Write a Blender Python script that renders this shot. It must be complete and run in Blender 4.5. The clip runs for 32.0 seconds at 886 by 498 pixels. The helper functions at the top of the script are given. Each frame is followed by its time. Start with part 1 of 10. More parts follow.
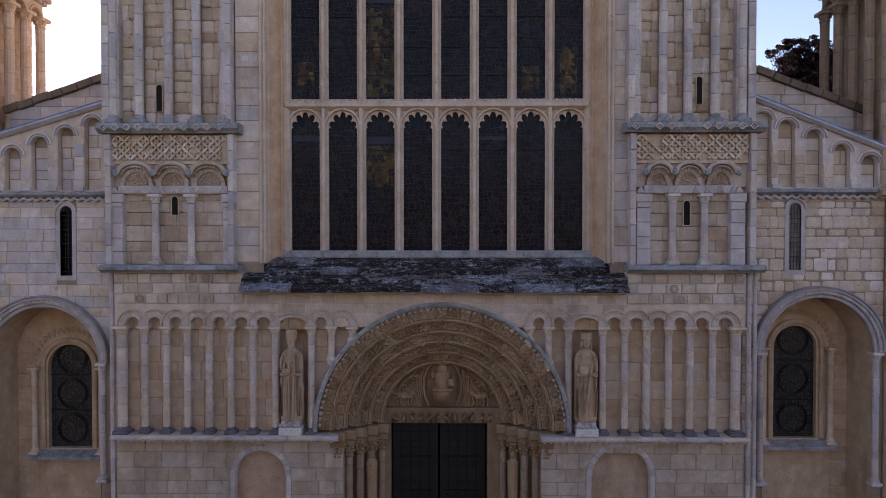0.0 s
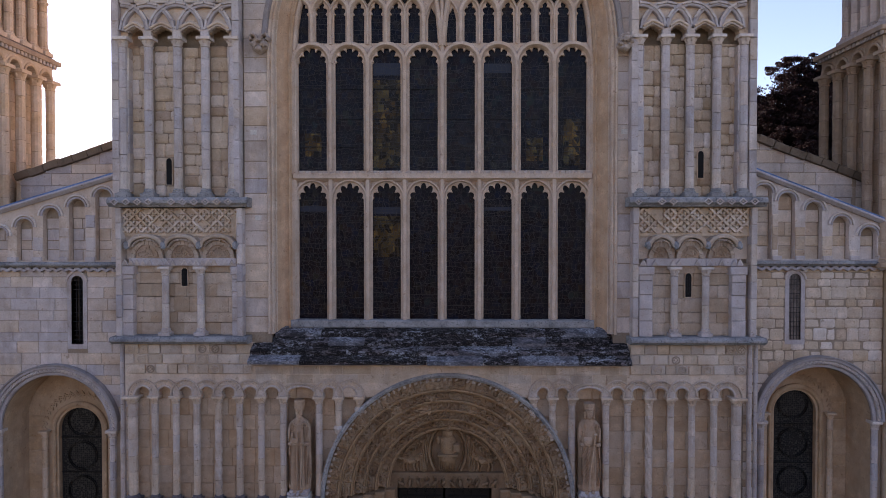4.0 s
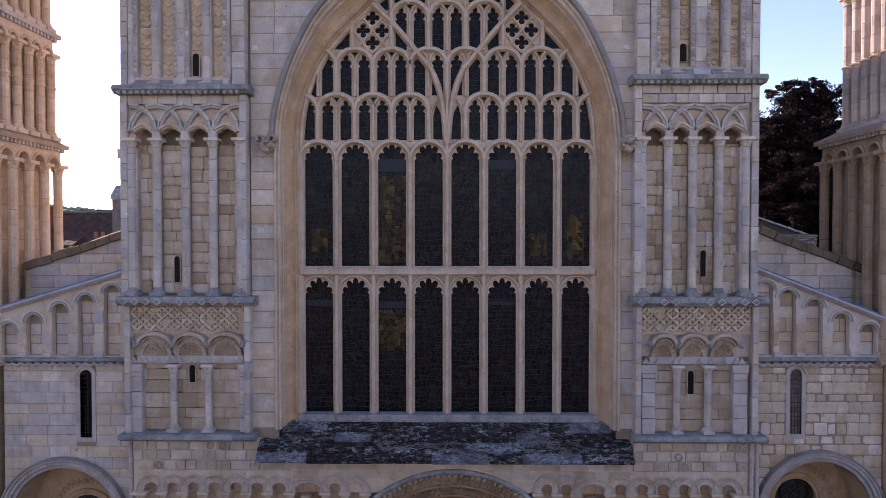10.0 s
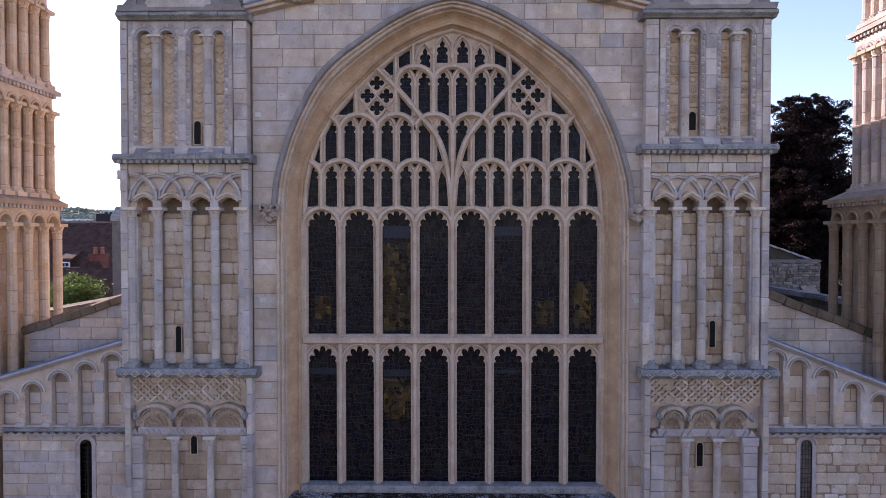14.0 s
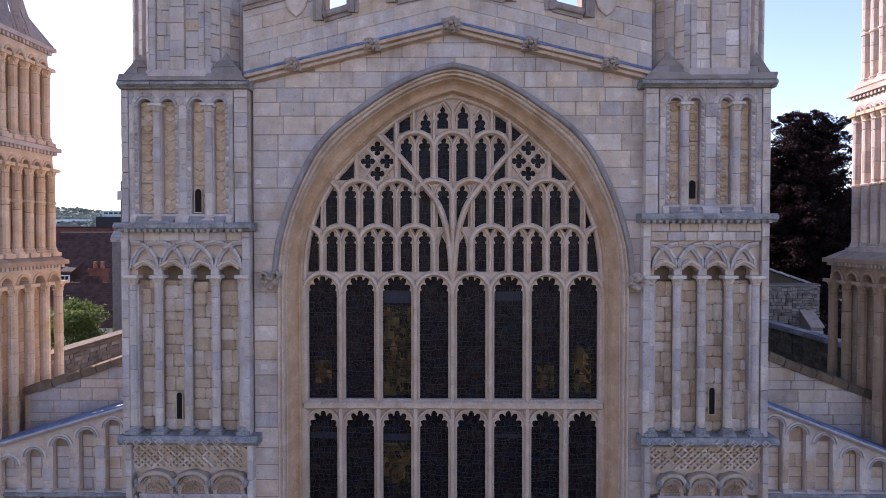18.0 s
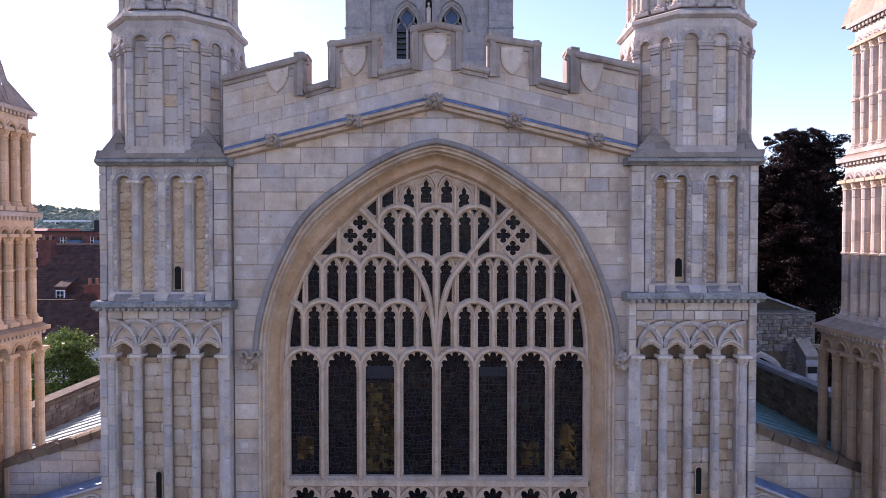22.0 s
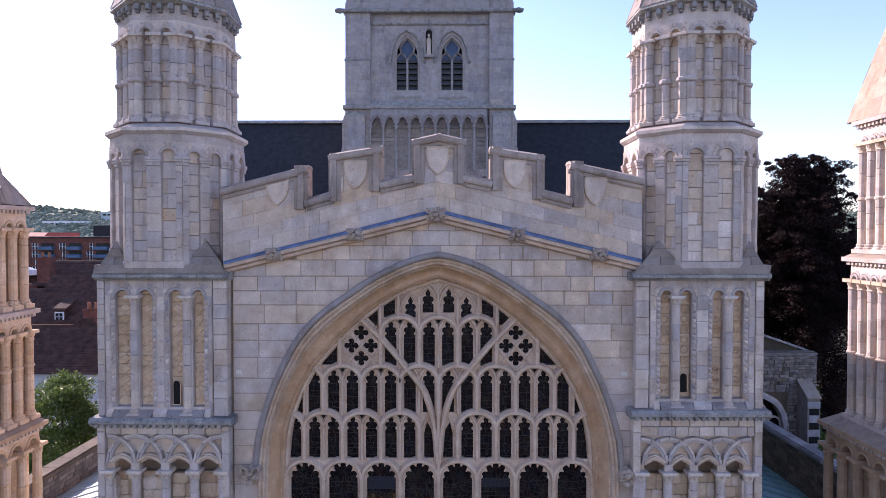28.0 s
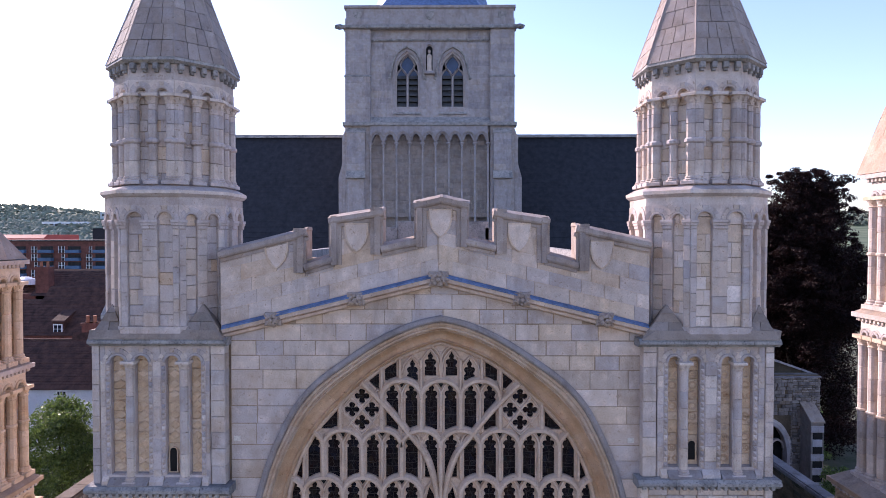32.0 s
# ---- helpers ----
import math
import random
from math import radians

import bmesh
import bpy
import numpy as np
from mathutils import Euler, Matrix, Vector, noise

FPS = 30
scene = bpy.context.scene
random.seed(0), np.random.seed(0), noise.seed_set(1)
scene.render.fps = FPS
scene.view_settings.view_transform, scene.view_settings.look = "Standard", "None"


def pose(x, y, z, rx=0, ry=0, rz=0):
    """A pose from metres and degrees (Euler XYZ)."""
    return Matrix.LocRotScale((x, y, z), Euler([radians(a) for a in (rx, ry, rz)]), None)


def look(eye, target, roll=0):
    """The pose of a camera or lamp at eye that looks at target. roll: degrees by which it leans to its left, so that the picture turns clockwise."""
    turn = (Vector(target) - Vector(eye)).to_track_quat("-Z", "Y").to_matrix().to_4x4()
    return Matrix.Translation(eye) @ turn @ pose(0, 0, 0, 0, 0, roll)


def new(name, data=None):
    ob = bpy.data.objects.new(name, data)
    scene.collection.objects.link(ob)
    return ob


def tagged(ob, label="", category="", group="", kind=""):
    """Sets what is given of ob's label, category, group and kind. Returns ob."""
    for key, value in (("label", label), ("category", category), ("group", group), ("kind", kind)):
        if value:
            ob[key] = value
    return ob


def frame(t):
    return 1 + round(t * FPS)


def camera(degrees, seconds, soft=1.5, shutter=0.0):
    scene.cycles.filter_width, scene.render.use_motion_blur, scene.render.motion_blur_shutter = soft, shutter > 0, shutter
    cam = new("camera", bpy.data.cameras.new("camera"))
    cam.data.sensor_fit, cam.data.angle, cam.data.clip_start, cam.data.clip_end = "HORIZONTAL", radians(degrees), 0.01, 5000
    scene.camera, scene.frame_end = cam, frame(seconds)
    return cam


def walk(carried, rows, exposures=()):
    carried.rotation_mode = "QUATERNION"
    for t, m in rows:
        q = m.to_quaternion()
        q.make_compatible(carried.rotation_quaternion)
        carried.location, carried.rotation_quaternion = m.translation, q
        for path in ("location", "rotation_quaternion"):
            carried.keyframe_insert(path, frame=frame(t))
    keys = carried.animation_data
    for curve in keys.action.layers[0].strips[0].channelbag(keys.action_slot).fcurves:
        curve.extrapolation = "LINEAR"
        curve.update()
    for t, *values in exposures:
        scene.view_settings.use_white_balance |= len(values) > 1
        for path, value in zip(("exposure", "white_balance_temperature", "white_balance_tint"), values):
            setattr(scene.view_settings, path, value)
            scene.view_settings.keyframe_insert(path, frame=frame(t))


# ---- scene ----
cam = camera(70.0, 32.0, soft=0.75)
# seconds, then the eye in metres; the drone climbs along the front
EYES = [
    (0, 0.305, -12.698, 7.140),
    (0.5, 0.278, -12.718, 7.320),
    (1, 0.251, -12.732, 7.518),
    (1.5, 0.235, -12.758, 7.713),
    (2, 0.230, -12.801, 7.920),
    (2.5, 0.237, -12.827, 8.102),
    (3, 0.239, -12.843, 8.298),
    (3.5, 0.220, -12.862, 8.476),
    (5.5, 0.034, -12.946, 9.199),
    (6, -0.015, -12.959, 9.399),
    (6.5, -0.047, -12.972, 9.581),
    (7, -0.074, -12.987, 9.766),
    (7.5, -0.108, -12.996, 9.927),
    (8, -0.139, -13.010, 10.108),
    (8.5, -0.132, -13.019, 10.270),
    (9, -0.086, -13.025, 10.434),
    (9.5, -0.023, -13.017, 10.574),
    (10, 0.065, -12.996, 10.731),
    (10.5, 0.113, -12.949, 10.884),
    (11, 0.134, -12.921, 11.056),
    (11.5, 0.111, -12.935, 11.230),
    (12, 0.087, -12.907, 11.430),
    (12.5, 0.041, -12.872, 11.617),
    (13, -0.014, -12.827, 11.818),
    (13.5, -0.033, -12.805, 12.004),
    (14, -0.059, -12.771, 12.200),
    (14.5, -0.104, -12.750, 12.372),
    (16.5, -0.144, -12.734, 13.079),
    (17, -0.134, -12.726, 13.268),
    (17.5, -0.119, -12.754, 13.433),
    (18, -0.074, -12.772, 13.611),
    (18.5, -0.004, -12.715, 13.786),
    (19, 0.073, -12.682, 13.983),
    (19.5, 0.149, -12.684, 14.178),
    (20, 0.206, -12.677, 14.392),
    (20.5, 0.234, -12.671, 14.584),
    (21, 0.250, -12.646, 14.793),
    (21.5, 0.256, -12.594, 15.004),
    (22, 0.265, -12.551, 15.214),
    (22.5, 0.269, -12.527, 15.405),
    (23, 0.318, -12.536, 15.592),
    (23.5, 0.279, -12.570, 15.781),
    (24, 0.258, -12.580, 15.964),
    (24.5, 0.283, -12.574, 16.144),
    (25, 0.291, -12.554, 16.332),
    (25.5, 0.275, -12.521, 16.495),
    (27.5, 0.191, -12.403, 17.321),
    (28, 0.208, -12.352, 17.533),
    (28.5, 0.220, -12.309, 17.706),
    (29, 0.226, -12.260, 17.898),
    (29.5, 0.213, -12.199, 18.046),
    (30, 0.187, -12.142, 18.189),
    (30.5, 0.147, -12.106, 18.344),
    (31, 0.132, -12.077, 18.507),
    (31.5, 0.129, -12.053, 18.645),
    (32, 0.144, -12.045, 18.799),
]
PITCH, YAW, ROLL, PITCH_DRIFT, YAW_DRIFT = -1.200, 0.670, 0.004, -0.281, -0.260
EXPOSURES = [(0, 0.98, 7170, 32), (9, 1.02, 6800, 33), (20, 1.04, 6400, 34), (32, 1.02, 6220, 33)]
walk(cam, [(t, pose(x, y, z, 90 + PITCH + PITCH_DRIFT * (t / 32 - 0.5), ROLL, YAW + YAW_DRIFT * (t / 32 - 0.5))) for t, x, y, z in EYES], EXPOSURES)


# ---- light ----
SUN_AZ, SUN_EL = 48.0, 27.0        # degrees to the left of straight ahead, and up
world = bpy.data.worlds.new("sky")
scene.world = world
world.use_nodes = True
wn = world.node_tree
sky = wn.nodes.new("ShaderNodeTexSky")
sky.sky_type, sky.sun_disc = "NISHITA", False
sky.sun_elevation, sky.sun_rotation = radians(SUN_EL), radians(-SUN_AZ)
sky.air_density, sky.dust_density, sky.ozone_density = 1.0, 0.3, 2.2
wn.links.new(sky.outputs[0], wn.nodes["Background"].inputs[0])
wn.nodes["Background"].inputs[1].default_value = 0.15
sun = new("sun", bpy.data.lights.new("sun", "SUN"))
sun.data.energy, sun.data.angle, sun.data.color = 4.5, radians(0.5), (1.0, 0.90, 0.76)
sun_to = Vector((-math.sin(radians(SUN_AZ)) * math.cos(radians(SUN_EL)), math.cos(radians(SUN_AZ)) * math.cos(radians(SUN_EL)), math.sin(radians(SUN_EL))))
sun.matrix_world = look(sun_to * 100, (0, 0, 0))


# ---- materials ----
def shader(name, rough=0.85, metal=0.0, spec=0.3):
    m = bpy.data.materials.new(name)
    m.use_nodes = True
    b = m.node_tree.nodes["Principled BSDF"]
    b.inputs["Roughness"].default_value, b.inputs["Metallic"].default_value = rough, metal
    b.inputs["Specular IOR Level"].default_value = spec
    return m, m.node_tree, b


def node(nt, kind, **inputs):
    n = nt.nodes.new(kind)
    for k, v in inputs.items():
        n.inputs[k.replace("_", " ")].default_value = v
    return n


def ramp(nt, src, stops):
    r = nt.nodes.new("ShaderNodeValToRGB")
    el = r.color_ramp.elements
    while len(el) < len(stops):
        el.new(0.5)
    for e, (p, c) in zip(el, stops):
        e.position, e.color = p, (*c, 1) if len(c) == 3 else c
    nt.links.new(src, r.inputs[0])
    return r.outputs[0]


def mix(nt, a, b, fac, mode="MIX"):
    n = nt.nodes.new("ShaderNodeMix")
    n.data_type, n.blend_type = "RGBA", mode
    if isinstance(fac, (int, float)):
        n.inputs[0].default_value = fac
    else:
        nt.links.new(fac, n.inputs[0])
    for sock, v in ((n.inputs[6], a), (n.inputs[7], b)):
        if isinstance(v, tuple):
            sock.default_value = (*v, 1)
        else:
            nt.links.new(v, sock)
    return n.outputs[2]


def world_noise(nt, scale, detail=4, stretch=(1, 1, 1), rough=0.6):
    geo = nt.nodes.new("ShaderNodeNewGeometry")
    mp = nt.nodes.new("ShaderNodeMapping")
    mp.inputs["Scale"].default_value = stretch
    nt.links.new(geo.outputs["Position"], mp.inputs[0])
    n = node(nt, "ShaderNodeTexNoise", Scale=scale, Detail=detail, Roughness=rough)
    nt.links.new(mp.outputs[0], n.inputs["Vector"])
    return n.outputs[0]


def bump(nt, bsdf, height, strength, distance=0.01):
    b = node(nt, "ShaderNodeBump", Strength=strength, Distance=distance)
    nt.links.new(height, b.inputs["Height"])
    nt.links.new(b.outputs[0], bsdf.inputs["Normal"])


def stone(name, tints, island=False, dirt=(0.10, 0.10, 0.105), dirt_at=(0.56, 0.72), streak=0.5, grain=0.35, rough=0.9):
    """Limestone: a tint per block, mottling, grey weathering and fine pitting."""
    m, nt, b = shader(name, rough)
    if island:
        src = nt.nodes.new("ShaderNodeNewGeometry").outputs["Random Per Island"]
    else:
        src = nt.nodes.new("ShaderNodeObjectInfo").outputs["Random"]
    tints = [(r * 1.04, g * 0.965, b * 0.965) for r, g, b in tints]
    n = len(tints)
    base = ramp(nt, src, [(i / max(1, n - 1), c) for i, c in enumerate(tints)])
    mottle = world_noise(nt, 2.6, 5)
    base = mix(nt, base, mix(nt, base, (0.84, 0.77, 0.69), 1.0, "MULTIPLY"), ramp(nt, mottle, [(0.42, (0, 0, 0)), (0.68, (0.85, 0.85, 0.85))]))
    fine = world_noise(nt, 38, 4)
    base = mix(nt, base, mix(nt, base, (0.84, 0.82, 0.80), 1.0, "MULTIPLY"), ramp(nt, fine, [(0.46, (0, 0, 0)), (0.74, (1, 1, 1))]))
    pits = world_noise(nt, 11, 6, (1, 1, 1), 0.75)
    base = mix(nt, base, mix(nt, base, (0.55, 0.51, 0.47), 1.0, "MULTIPLY"), ramp(nt, pits, [(0.575, (0, 0, 0)), (0.67, (1, 1, 1))]))
    bleach = world_noise(nt, 5.5, 6, (1, 1, 1), 0.72)
    base = mix(nt, base, mix(nt, base, (1.24, 1.23, 1.22), 1.0, "MULTIPLY"), ramp(nt, bleach, [(0.50, (0, 0, 0)), (0.64, (1, 1, 1))]))
    wash = world_noise(nt, 1.1, 6, (1.6, 1.6, 0.35), 0.7)
    base = mix(nt, base, mix(nt, base, (0.44, 0.43, 0.45), 1.0, "MULTIPLY"), mix(nt, (0, 0, 0), ramp(nt, wash, [(dirt_at[0] - 0.06, (0, 0, 0)), (dirt_at[1], (1, 1, 1))]), streak))
    nt.links.new(base, b.inputs["Base Color"])
    bump(nt, b, pits, grain, 0.02)
    return m


CREAM = [(0.53, 0.48, 0.42), (0.61, 0.52, 0.40), (0.45, 0.43, 0.42), (0.58, 0.52, 0.44), (0.50, 0.475, 0.455), (0.57, 0.46, 0.33), (0.65, 0.595, 0.53), (0.47, 0.415, 0.35), (0.55, 0.52, 0.49), (0.41, 0.395, 0.395), (0.63, 0.555, 0.45)]
RUBBLE = [(0.57, 0.48, 0.355), (0.52, 0.42, 0.29), (0.66, 0.59, 0.49), (0.48, 0.385, 0.27), (0.70, 0.645, 0.56), (0.56, 0.455, 0.32), (0.63, 0.54, 0.41)]
# Golden stone, tints raised for sunlight bounced onto the north corner turret.
WARM = [(0.61, 0.49, 0.34), (0.54, 0.43, 0.295), (0.66, 0.545, 0.40), (0.58, 0.50, 0.40)]
GREYS = [(0.42, 0.40, 0.39), (0.52, 0.475, 0.42), (0.36, 0.355, 0.365), (0.62, 0.585, 0.53), (0.47, 0.415, 0.34), (0.48, 0.46, 0.455), (0.56, 0.50, 0.43)]
M_ASH = stone("ashlar_stone", CREAM)
M_ASHJ = stone("ashlar_stone_joined", CREAM, island=True)
M_RUB = stone("weathered_rubble", RUBBLE, island=True, streak=0.35, grain=0.6)
M_DRESS = stone("dressed_stone", GREYS, island=True, streak=0.55)
M_WARM = stone("golden_stone_bounce", WARM, island=True, streak=0.3)
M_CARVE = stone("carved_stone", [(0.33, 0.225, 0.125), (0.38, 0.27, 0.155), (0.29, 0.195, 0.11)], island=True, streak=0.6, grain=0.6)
M_MORTAR = stone("mortar", [(0.29, 0.235, 0.17), (0.33, 0.27, 0.195)], grain=0.7)
M_WARM2 = stone("cream_panel", [(0.56, 0.47, 0.36), (0.60, 0.51, 0.40)], island=True, streak=0.3, grain=0.6)
M_WARMO = stone("golden_stone_pieces", [(0.60, 0.48, 0.32), (0.54, 0.42, 0.28), (0.64, 0.53, 0.38)], streak=0.2)
M_SPIRE = stone("spire_stone", [(0.30, 0.27, 0.245), (0.34, 0.31, 0.28), (0.28, 0.255, 0.24), (0.38, 0.35, 0.32)], island=True, streak=0.7, grain=0.7)
M_BROACH = stone("lichened_slope_stone", [(0.27, 0.23, 0.185), (0.33, 0.285, 0.235), (0.21, 0.185, 0.155), (0.29, 0.265, 0.24)], island=True, streak=0.8, grain=1.0)
M_SPIRE2 = stone("pale_spire_stone", [(0.42, 0.33, 0.26), (0.48, 0.38, 0.30), (0.38, 0.30, 0.24)], island=True, streak=0.3, grain=0.6)
M_WARMO2 = stone("panel_stone", [(0.52, 0.39, 0.25), (0.57, 0.44, 0.30), (0.47, 0.36, 0.24), (0.53, 0.44, 0.33), (0.60, 0.50, 0.37)], streak=0.4)
# Portal carving made darker: shade of the deep doorway put into the colour.
M_JAMB_SHADED = stone("shaded_jamb_carving", [(0.24, 0.165, 0.095), (0.28, 0.195, 0.115), (0.21, 0.145, 0.085)], island=True, streak=0.6, grain=0.6)
M_CARVEO = stone("carved_voussoirs", [(0.33, 0.225, 0.13), (0.42, 0.31, 0.19), (0.27, 0.18, 0.105), (0.36, 0.27, 0.17)], streak=0.6, grain=0.6)
M_RUBO = stone("old_wall_stone", RUBBLE + [(0.42, 0.315, 0.21), (0.72, 0.68, 0.61)], streak=0.45, grain=1.0)
M_WORN = stone("worn_tan_stone", [(0.46, 0.37, 0.26), (0.42, 0.33, 0.23), (0.52, 0.43, 0.32), (0.48, 0.40, 0.31), (0.58, 0.51, 0.41)], streak=0.5, grain=1.0)
M_STATUE2 = stone("brown_shaft_stone", [(0.30, 0.225, 0.15), (0.34, 0.26, 0.18)], island=True, streak=0.5)
M_STATUE = stone("statue_stone", [(0.46, 0.345, 0.235), (0.48, 0.36, 0.245)], streak=0.5, grain=0.5)
M_REVEAL = stone("reveal_stone", [(0.51, 0.36, 0.225), (0.55, 0.405, 0.27), (0.48, 0.34, 0.21), (0.54, 0.41, 0.28)], streak=0.35)
M_ARCHMOULD = stone("arch_mould_stone", [(0.53, 0.435, 0.33), (0.56, 0.47, 0.365), (0.50, 0.395, 0.285), (0.53, 0.455, 0.37)], streak=0.4)
M_RECESS = stone("recess_stone", [(0.50, 0.37, 0.225), (0.46, 0.345, 0.22), (0.53, 0.41, 0.27)], island=True, streak=0.5)
M_HOOD = stone("dark_hood_stone", [(0.27, 0.26, 0.255), (0.33, 0.32, 0.31)], streak=0.7, grain=0.8)
M_GREYCOPE = stone("grey_moulded_coping", [(0.35, 0.315, 0.28), (0.40, 0.36, 0.32), (0.31, 0.28, 0.255)], streak=0.8, grain=0.7)
M_BOSS = stone("boss_stone", [(0.36, 0.31, 0.26), (0.42, 0.37, 0.31)], streak=0.6, grain=0.8)
M_ARC = stone("arcade_stone", [(0.55, 0.465, 0.355), (0.50, 0.46, 0.42), (0.60, 0.505, 0.385), (0.51, 0.435, 0.34), (0.46, 0.42, 0.38)], island=True, streak=0.5)
M_ARCO = stone("arcade_carved_block", [(0.44, 0.37, 0.28), (0.56, 0.48, 0.37), (0.42, 0.37, 0.31), (0.62, 0.56, 0.47), (0.50, 0.42, 0.31)], streak=0.5, grain=0.8)
# Rosettes: shade of the sunk discs is put into the stone colour.
M_ROSE = stone("shaded_rosette_carving", [(0.33, 0.275, 0.21), (0.27, 0.225, 0.18), (0.44, 0.37, 0.285), (0.38, 0.315, 0.24)], streak=0.7, grain=0.6)
# Browner ashlar; the shade at the foot of the front also darkens its tints.
M_BASEWALL = stone("brown_shaded_base_ashlar", [(0.44, 0.375, 0.285), (0.39, 0.325, 0.24), (0.49, 0.42, 0.32), (0.41, 0.36, 0.295)], streak=0.55, grain=0.5)
M_GOLDJ = stone("golden_blocks", [(0.60, 0.49, 0.34), (0.53, 0.41, 0.265), (0.65, 0.56, 0.43), (0.57, 0.45, 0.30)], island=True, streak=0.25)
M_CARVED2 = stone("pale_carving", [(0.50, 0.43, 0.34), (0.42, 0.35, 0.27)], island=True, streak=0.5, grain=0.6)
M_TRACERY = stone("tracery_stone", [(0.555, 0.46, 0.36), (0.51, 0.415, 0.32)], island=True, streak=0.25)


def coping_mat():
    """Grey coping stone with dark lichen crusts and pale flecks."""
    m, nt, b = shader("weathered_coping", 0.92)
    isl = nt.nodes.new("ShaderNodeNewGeometry").outputs["Random Per Island"]
    c = ramp(nt, isl, [(0.0, (0.33, 0.31, 0.295)), (0.5, (0.40, 0.375, 0.35)), (1.0, (0.29, 0.28, 0.275))])
    big, mid, fine = world_noise(nt, 3.0, 7, (1, 1, 1), 0.75), world_noise(nt, 24, 7, (1, 1, 1), 0.8), world_noise(nt, 60, 3)
    c = mix(nt, c, (0.10, 0.10, 0.105), ramp(nt, big, [(0.42, (0, 0, 0)), (0.66, (0.75, 0.75, 0.75))]))
    c = mix(nt, c, (0.028, 0.028, 0.028), ramp(nt, mid, [(0.54, (0, 0, 0)), (0.66, (0.85, 0.85, 0.85))]))
    c = mix(nt, c, (0.46, 0.45, 0.41), ramp(nt, fine, [(0.66, (0, 0, 0)), (0.74, (0.7, 0.7, 0.7))]))
    nt.links.new(c, b.inputs["Base Color"])
    bump(nt, b, mid, 0.6, 0.02)
    return m


M_COPING = coping_mat()


def plain(name, col, rough=0.7, var=0.25, scale=3.0, metal=0.0, grain=0.2, fine=30):
    m, nt, b = shader(name, rough, metal)
    n1, n2 = world_noise(nt, scale, 5), world_noise(nt, fine, 3)
    dark = tuple(c * (1 - var) for c in col)
    lite = tuple(min(1, c * (1 + var)) for c in col)
    c = ramp(nt, n1, [(0.3, dark), (0.7, lite)])
    c = mix(nt, c, mix(nt, c, (0.7, 0.7, 0.7), 1.0, "MULTIPLY"), ramp(nt, n2, [(0.45, (0, 0, 0)), (0.7, (1, 1, 1))]))
    nt.links.new(c, b.inputs["Base Color"])
    bump(nt, b, n2, grain)
    return m


M_LEAD = plain("lead_flashing", (0.12, 0.19, 0.34), 0.5, 0.45, 5, 0.2)
M_SLATE = plain("dark_slate", (0.022, 0.024, 0.030), 0.7, 0.4, 2.5, grain=0.4)
# Near-black that stands in for shade inside openings; also colours the dark flints.
M_DARK = plain("shade_and_flint_black", (0.012, 0.011, 0.011), 0.9, 0.2)
M_WOOD = plain("dark_oak", (0.014, 0.011, 0.009), 0.6, 0.4, 6)
M_LOUVRE = plain("grey_louvre", (0.075, 0.08, 0.085), 0.8, 0.3, 4)
M_SKYPANE = plain("blue_pane", (0.05, 0.08, 0.15), 0.25, 0.3, 1.5, grain=0.0)
M_LEADROOF = plain("lead_roof", (0.17, 0.18, 0.19), 0.55, 0.25, 2)
M_LEADPALE = plain("pale_lead", (0.42, 0.46, 0.44), 0.5, 0.2, 2)
M_LEADGREEN = plain("green_lead", (0.13, 0.22, 0.21), 0.5, 0.25, 2)
M_CTOWER = stone("tower_ashlar", [(0.32, 0.325, 0.335), (0.37, 0.37, 0.37), (0.29, 0.30, 0.32), (0.40, 0.385, 0.36)], island=True, streak=0.6)
M_CTOWERO = stone("tower_stone", [(0.32, 0.325, 0.335), (0.37, 0.37, 0.37), (0.29, 0.30, 0.32), (0.40, 0.385, 0.36)], streak=0.6)
M_CTBACK = stone("brown_tower_stone", [(0.28, 0.265, 0.245), (0.32, 0.30, 0.275), (0.25, 0.24, 0.225), (0.35, 0.325, 0.295)], streak=0.5)
M_CTBACKJ = stone("brown_tower_stone_joined", [(0.28, 0.265, 0.245), (0.32, 0.30, 0.275), (0.25, 0.24, 0.225), (0.35, 0.325, 0.295)], island=True, streak=0.5)
M_FLINT = stone("ragstone", [(0.18, 0.17, 0.165), (0.25, 0.235, 0.215), (0.12, 0.115, 0.11), (0.31, 0.295, 0.27), (0.20, 0.18, 0.155)], island=True, streak=0.6, grain=0.8)
M_SLABS = stone("pale_slab", [(0.30, 0.31, 0.33), (0.40, 0.41, 0.43), (0.24, 0.25, 0.27)], streak=0.6)
M_SLABDARK = stone("streaked_coping_slab", [(0.20, 0.20, 0.21), (0.27, 0.265, 0.27), (0.15, 0.15, 0.155)], streak=0.8, grain=0.9)
M_BARK = plain("bark", (0.06, 0.05, 0.04), 0.95, 0.4, 6, grain=0.8)
M_BRICK = plain("red_brick", (0.17, 0.065, 0.05), 0.9, 0.35, 1.2, grain=0.4, fine=9)
M_TILE = plain("brown_tiles", (0.075, 0.036, 0.027), 0.9, 0.5, 1.6, grain=0.6, fine=7)
M_TERRA = plain("terracotta", (0.36, 0.15, 0.09), 0.85, 0.25, 4)
M_WHITE = plain("white_render", (0.62, 0.63, 0.66), 0.9, 0.08, 1.5)
M_PAINT = plain("white_paint", (0.75, 0.76, 0.78), 0.5, 0.06, 3)
M_PANE = plain("dark_pane", (0.02, 0.024, 0.03), 0.12, 0.3, 0.6, grain=0.0)
M_BLUE = plain("blue_balcony", (0.08, 0.15, 0.25), 0.5, 0.2, 0.5)
M_RED = plain("red_cladding", (0.55, 0.09, 0.07), 0.6, 0.12, 0.1)
